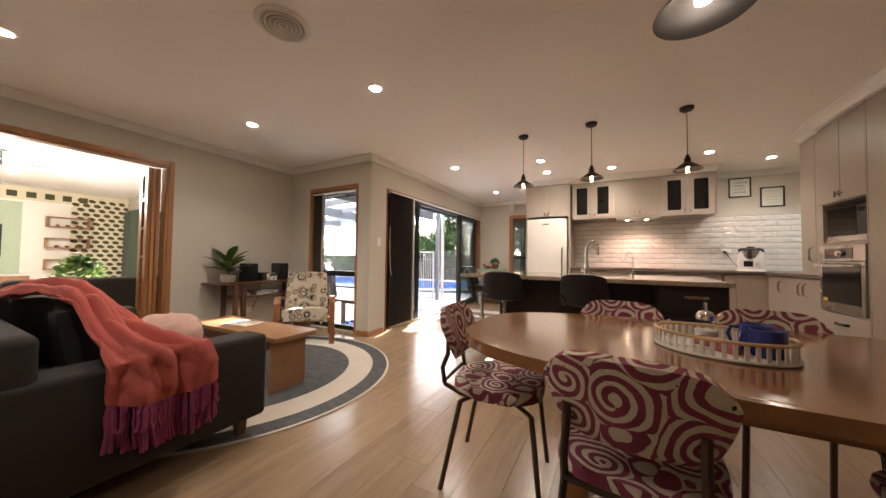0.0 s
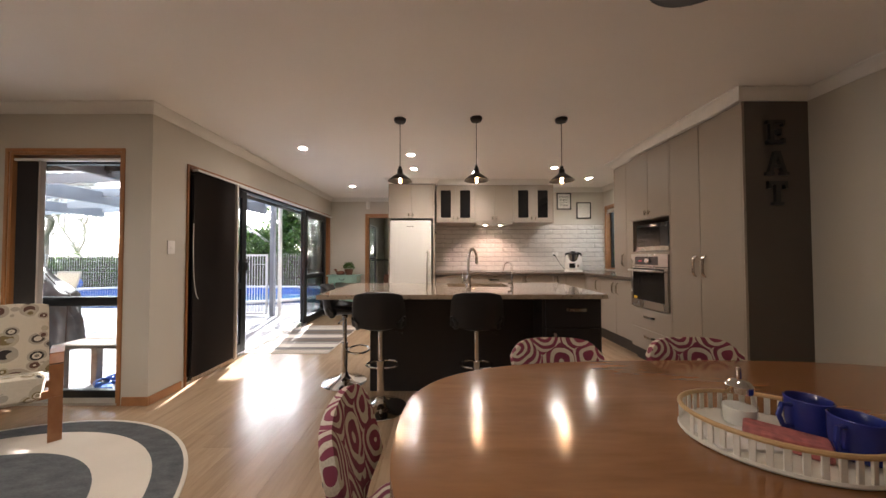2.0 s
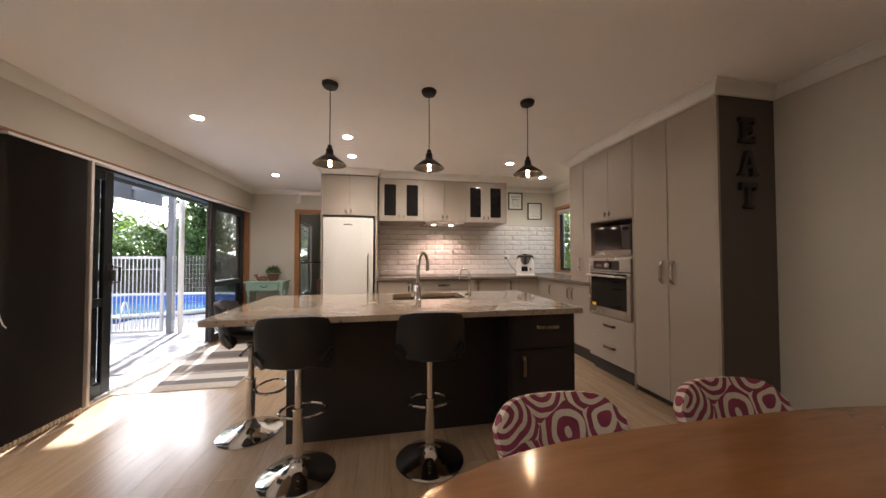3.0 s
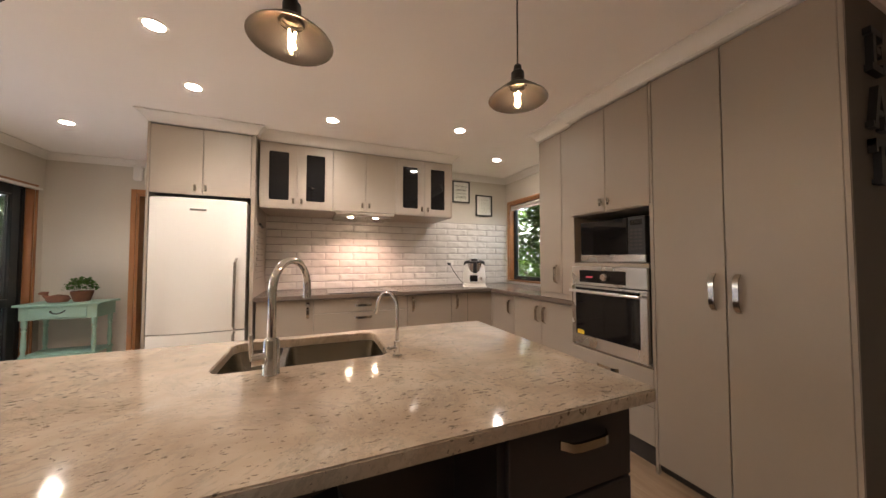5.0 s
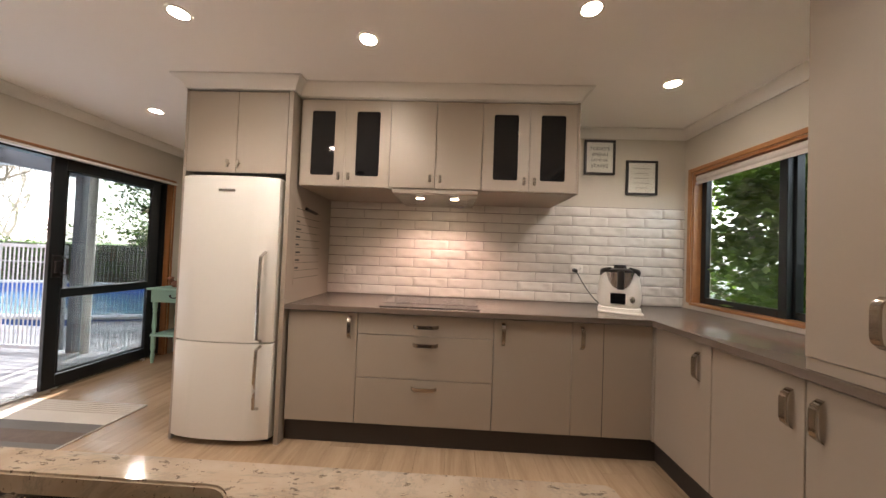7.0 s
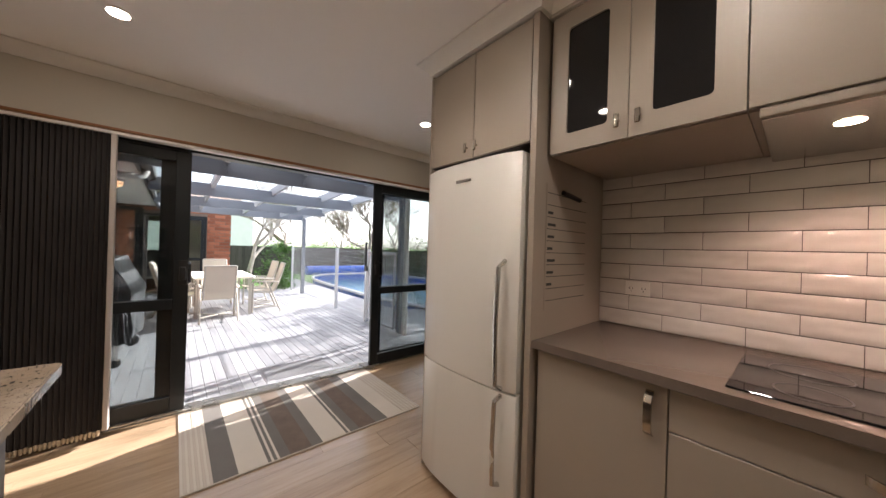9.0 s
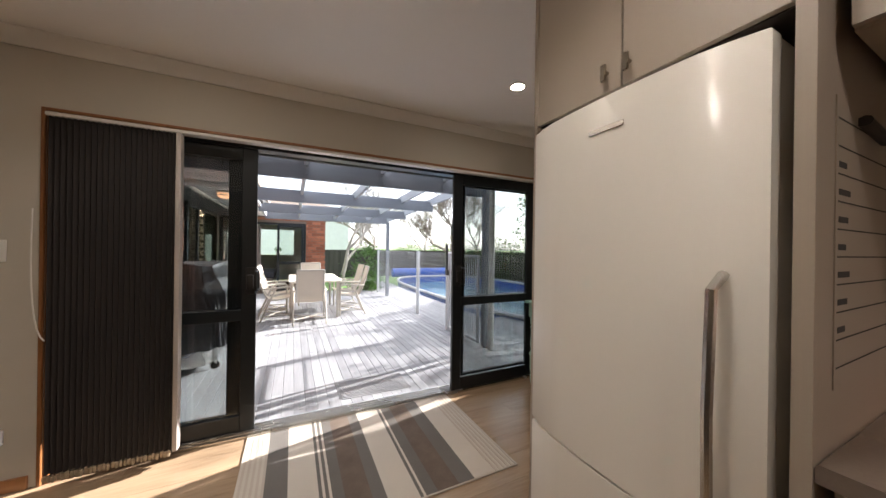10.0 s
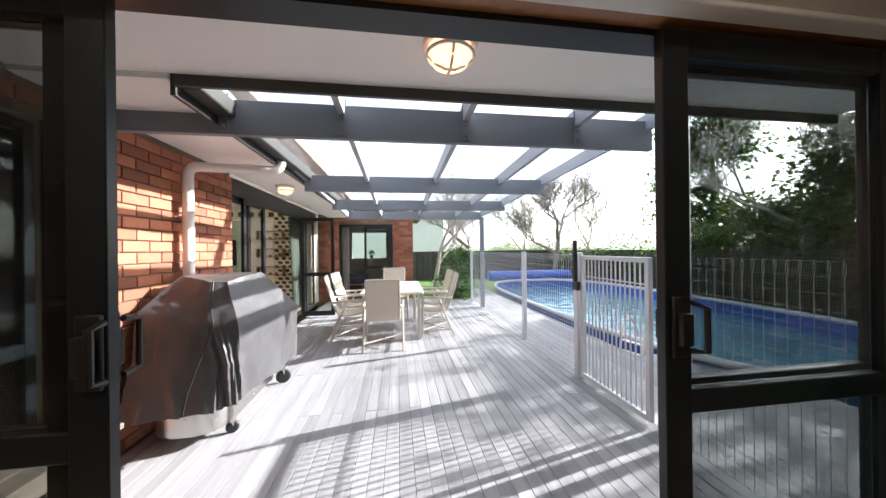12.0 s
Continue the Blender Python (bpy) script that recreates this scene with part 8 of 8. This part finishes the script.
def neighbour(p, sx, sy, h, ridge, wall_m, label, turn=0):
    b = thing("neighbour_house", label, "house", Matrix.Translation(p) @ pose(0, 0, 0, 0, 0, turn))
    part("wall", bx((-sx, -sy, 0), (sx, sy, h)), wall_m, b, smooth=False)
    bm = bmesh.new()
    vs = [bm.verts.new(v) for v in ((-sx - 0.5, -sy - 0.5, h), (sx + 0.5, -sy - 0.5, h), (sx + 0.5, sy + 0.5, h), (-sx - 0.5, sy + 0.5, h), (-sx * 0.5, 0, ridge), (sx * 0.5, 0, ridge))]
    for f in ((0, 1, 5, 4), (1, 2, 5), (2, 3, 4, 5), (3, 0, 4), (3, 2, 1, 0)):
        bm.faces.new([vs[i] for i in f])
    r = part("roof", bm, M_ROOF, b, smooth=False)
    for k in range(1, 9):
        s = k / 9
        z = h + (ridge - h) * s + 0.02
        part("tile_course", bx((-sx - 0.5 + s * (0.5 * sx + 0.5), -(sy + 0.5) * (1 - s) - 0.03, z - 0.03), (sx + 0.5 - s * (0.5 * sx + 0.5), -(sy + 0.5) * (1 - s) + 0.03, z + 0.012)), M_ROOF, r, smooth=False)
    for x in (-sx * 0.5, sx * 0.4):
        w = part("window", bx((x - 0.7, -sy - 0.03, 0.9), (x + 0.7, -sy + 0.02, 2.0)), M_DKGLASS, b, smooth=False)
        part("frame", bx((x - 0.78, -sy - 0.02, 0.82), (x + 0.78, -sy + 0.01, 2.08)), M_WHITE, w, smooth=False)
    return b


neighbour((-33, 5, G), 4, 6, 4.6, 6.6, M_WHITEWALL, "white two-storey neighbouring house", -80)

# ---- pieces of floors and walls ----
def plank_mesh(name, lx, ly, h, material, bev=0.0015):
    """A board lx by ly with chamfered top edges, its top at z = 0."""
    b = bev
    v = [(0, 0, -h), (lx, 0, -h), (lx, ly, -h), (0, ly, -h), (0, 0, -b), (lx, 0, -b), (lx, ly, -b), (0, ly, -b), (b, b, 0), (lx - b, b, 0), (lx - b, ly - b, 0), (b, ly - b, 0)]
    f = [(4, 5, 9, 8), (5, 6, 10, 9), (6, 7, 11, 10), (7, 4, 8, 11), (8, 9, 10, 11), (0, 1, 5, 4), (1, 2, 6, 5), (2, 3, 7, 6), (3, 0, 4, 7)]
    me = bpy.data.meshes.new(name)
    me.from_pydata(v, [], f)
    me.materials.append(material)
    return me


def piece(name, me, parent, m):
    ob = new(name, me)
    ob.parent = parent
    ob.matrix_basis = m
    return ob


floor = thing("floor", "honey oak laminate plank floor with a soft sheen", "", kind="structure")
rnd = random.Random(4)
PW, PL = 0.192, 1.28
cache = {}
count = 0
rest = []
nx = int((X_D + 0.2 - X_L) / PW) + 2
for i in range(-1, nx):
    x = X_L + i * PW
    y = Y_S - rnd.uniform(0, PL)
    while y < Y_N:
        a, b = max(y, Y_S), min(y + PL, Y_N if x < 0.0 else Y_K)
        if x + PW < X_W and b > 4.0:
            b = 4.0
        x0, x1 = max(x, X_L - 0.12), min(x + PW, X_D if a < 3.9 else X_E)
        if x < X_W - 0.02 and x + PW > X_W and b > 4.0:
            b = min(b, Y_N)
        if b - a > 0.02 and x1 - x0 > 0.02:
            lx, ly = round(x1 - x0 - 0.0008, 4), round(b - a - 0.0008, 4)
            key = (ly, lx)
            if key not in cache:
                cache[key] = plank_mesh("plank", ly, lx, 0.006, M_FLOOR, 0.0007)
            piece("plank", cache[key], floor, Matrix.Translation((x1, a, 0)) @ pose(0, 0, 0, 0, 0, 90))
            count += 1
        y += PL
struct("floor_hall", bx((-1.45, Y_N, -0.006), (0.5, 11.2, -0.001)), M_FLOOR, "oak floor of the hall")

# glazed splash tiles
splash = thing("splashback", "wavy white glazed subway tiles with dark joints", "", kind="structure")
part("grout_bed", bx((0.256, Y_K - 0.006, 0.931), (X_E - 0.001, Y_K - 0.0005, 1.764)), M_GROUT, splash, smooth=False)
TW, TH = 0.305, 0.0831


def tile_mesh(w, h, seed):
    """A hand-made tile: its glazed face swells and dips in slanting waves."""
    r = random.Random(seed)
    nx, nz = 16, 6
    off = Vector((r.uniform(0, 50), r.uniform(0, 50), r.uniform(0, 50)))
    slant = r.choice((-1, 1)) * r.uniform(0.3, 0.9)
    vs, fs = [], []
    for i in range(nx + 1):
        for j in range(nz + 1):
            u, q = i / nx * w, j / nz * h
            edge = min(u, w - u, q, h - q)
            d = 0.0075 * noise.noise(Vector((u * 11 + slant * q * 14, q * 9, 0)) + off) + 0.0030 * noise.noise(Vector((u * 34, q * 42, 3)) + off)
            k = min(1.0, edge / 0.010)
            vs.append((u, -0.004 - (d + 0.0045) * k, q))
    base = len(vs)
    for i in range(nx):
        for j in range(nz):
            a = i * (nz + 1) + j
            fs.append((a, a + nz + 1, a + nz + 2, a + 1))
    vs += [(0, 0, 0), (w, 0, 0), (w, 0, h), (0, 0, h)]
    lo = [i * (nz + 1) for i in range(nx + 1)]
    fs.append([base, base + 1] + lo[::-1])
    hi = [i * (nz + 1) + nz for i in range(nx + 1)]
    fs.append([base + 2, base + 3] + hi)
    fs.append([base + 3, base] + list(range(nz + 1)))
    fs.append([base + 1, base + 2] + [nx * (nz + 1) + j for j in range(nz, -1, -1)])
    me = bpy.data.meshes.new("tile")
    me.from_pydata(vs, [], fs)
    me.materials.append(M_TILE)
    me.shade_smooth()
    me.set_sharp_from_angle(angle=radians(50))
    return me


tiles = {}
row = 0
z = 0.933
while z + TH < 1.77:
    x = 0.256 - (TW / 2 if row % 2 else 0)
    col = 0
    while x < X_E - 0.01:
        a, b = max(x, 0.256), min(x + TW, X_E - 0.002)
        if b - a > 0.02:
            key = (round(b - a, 3), (row * 5 + col * 3) % 9)
            if key not in tiles:
                tiles[key] = tile_mesh(b - a - 0.0024, TH - 0.0042, key[1] + int(key[0] * 1000))
            piece("tile", tiles[key], splash, Matrix.Translation((a, Y_K - 0.006, z)))
        x += TW
        col += 1
    z += TH
    row += 1

# deck boards
deck = thing("deck", "silver grey weathered timber deck boards", "", kind="structure")
BW = 0.093
cache = {}
rnd = random.Random(9)
j = 0
y = 4.205
while y < 9.85:
    cuts = [-2.185, -2.185 - rnd.choice((1.7, 2.6, 3.5)), -6.2 - rnd.uniform(0, 1.2), -9.95] if y < 7.9 else [-2.185, -4.7] if y > 8.98 else [-2.185, -5.0 - rnd.uniform(0, 1.5), -10.5, -13.5]
    for a, b in zip(cuts, cuts[1:]):
        key = round(a - b, 2)
        if key not in cache:
            cache[key] = plank_mesh("board", key - 0.003, BW - 0.003, 0.034, M_DECK, 0.002)
        piece("board", cache[key], deck, Matrix.Translation((a - key, y, DZ + rnd.uniform(-0.0008, 0.0008))))
    y += BW
    j += 1

# bricks
BL, BH, BG = 0.23, 0.076, 0.010
bricks = {}
for name, wall, x0, x1, holes in (
        ("front", bpy.data.objects["wall_brick_bed"], -5.05, -2.17, [(-3.17, -2.23, 0.0, 2.06)]),
        ("wing", bpy.data.objects["wall_brick_wing_bed"], 3.95, 6.49, [(4.47, 5.94, -0.1, 2.05)])):
    z, r = DZ + 0.005, 0
    while z + BH < 2.24:
        u = x0 - (0.12 if r % 2 else 0)
        while u < x1:
            a, b = max(u, x0), min(u + BL, x1)
            for ha, hb2, za, zb in holes:
                if z + BH > za and z < zb and b > ha and a < hb2:
                    if a < ha:
                        b = ha
                    elif b > hb2:
                        a = hb2
                    else:
                        a = b
            if b - a > 0.03:
                key = round(b - a, 3)
                if name == "front":
                    if key not in bricks:
                        bricks[key] = plank_mesh("brick", key, BH, 0.02, M_BRICK, 0.003)
                    m = Matrix.Translation((b, 4.185, z)) @ Matrix(((-1, 0, 0, 0), (0, 0, 1, 0), (0, 1, 0, 0), (0, 0, 0, 1)))
                    piece("brick", bricks[key], wall, m)
                else:
                    if key not in bricks:
                        bricks[key] = plank_mesh("brick", key, BH, 0.02, M_BRICK, 0.003)
                    m = Matrix.Translation((-9.94, a, z)) @ Matrix(((0, 0, 1, 0), (1, 0, 0, 0), (0, 1, 0, 0), (0, 0, 0, 1)))
                    piece("brick", bricks[key], wall, m)
            u += BL + BG
        z += BH + BG
        r += 1
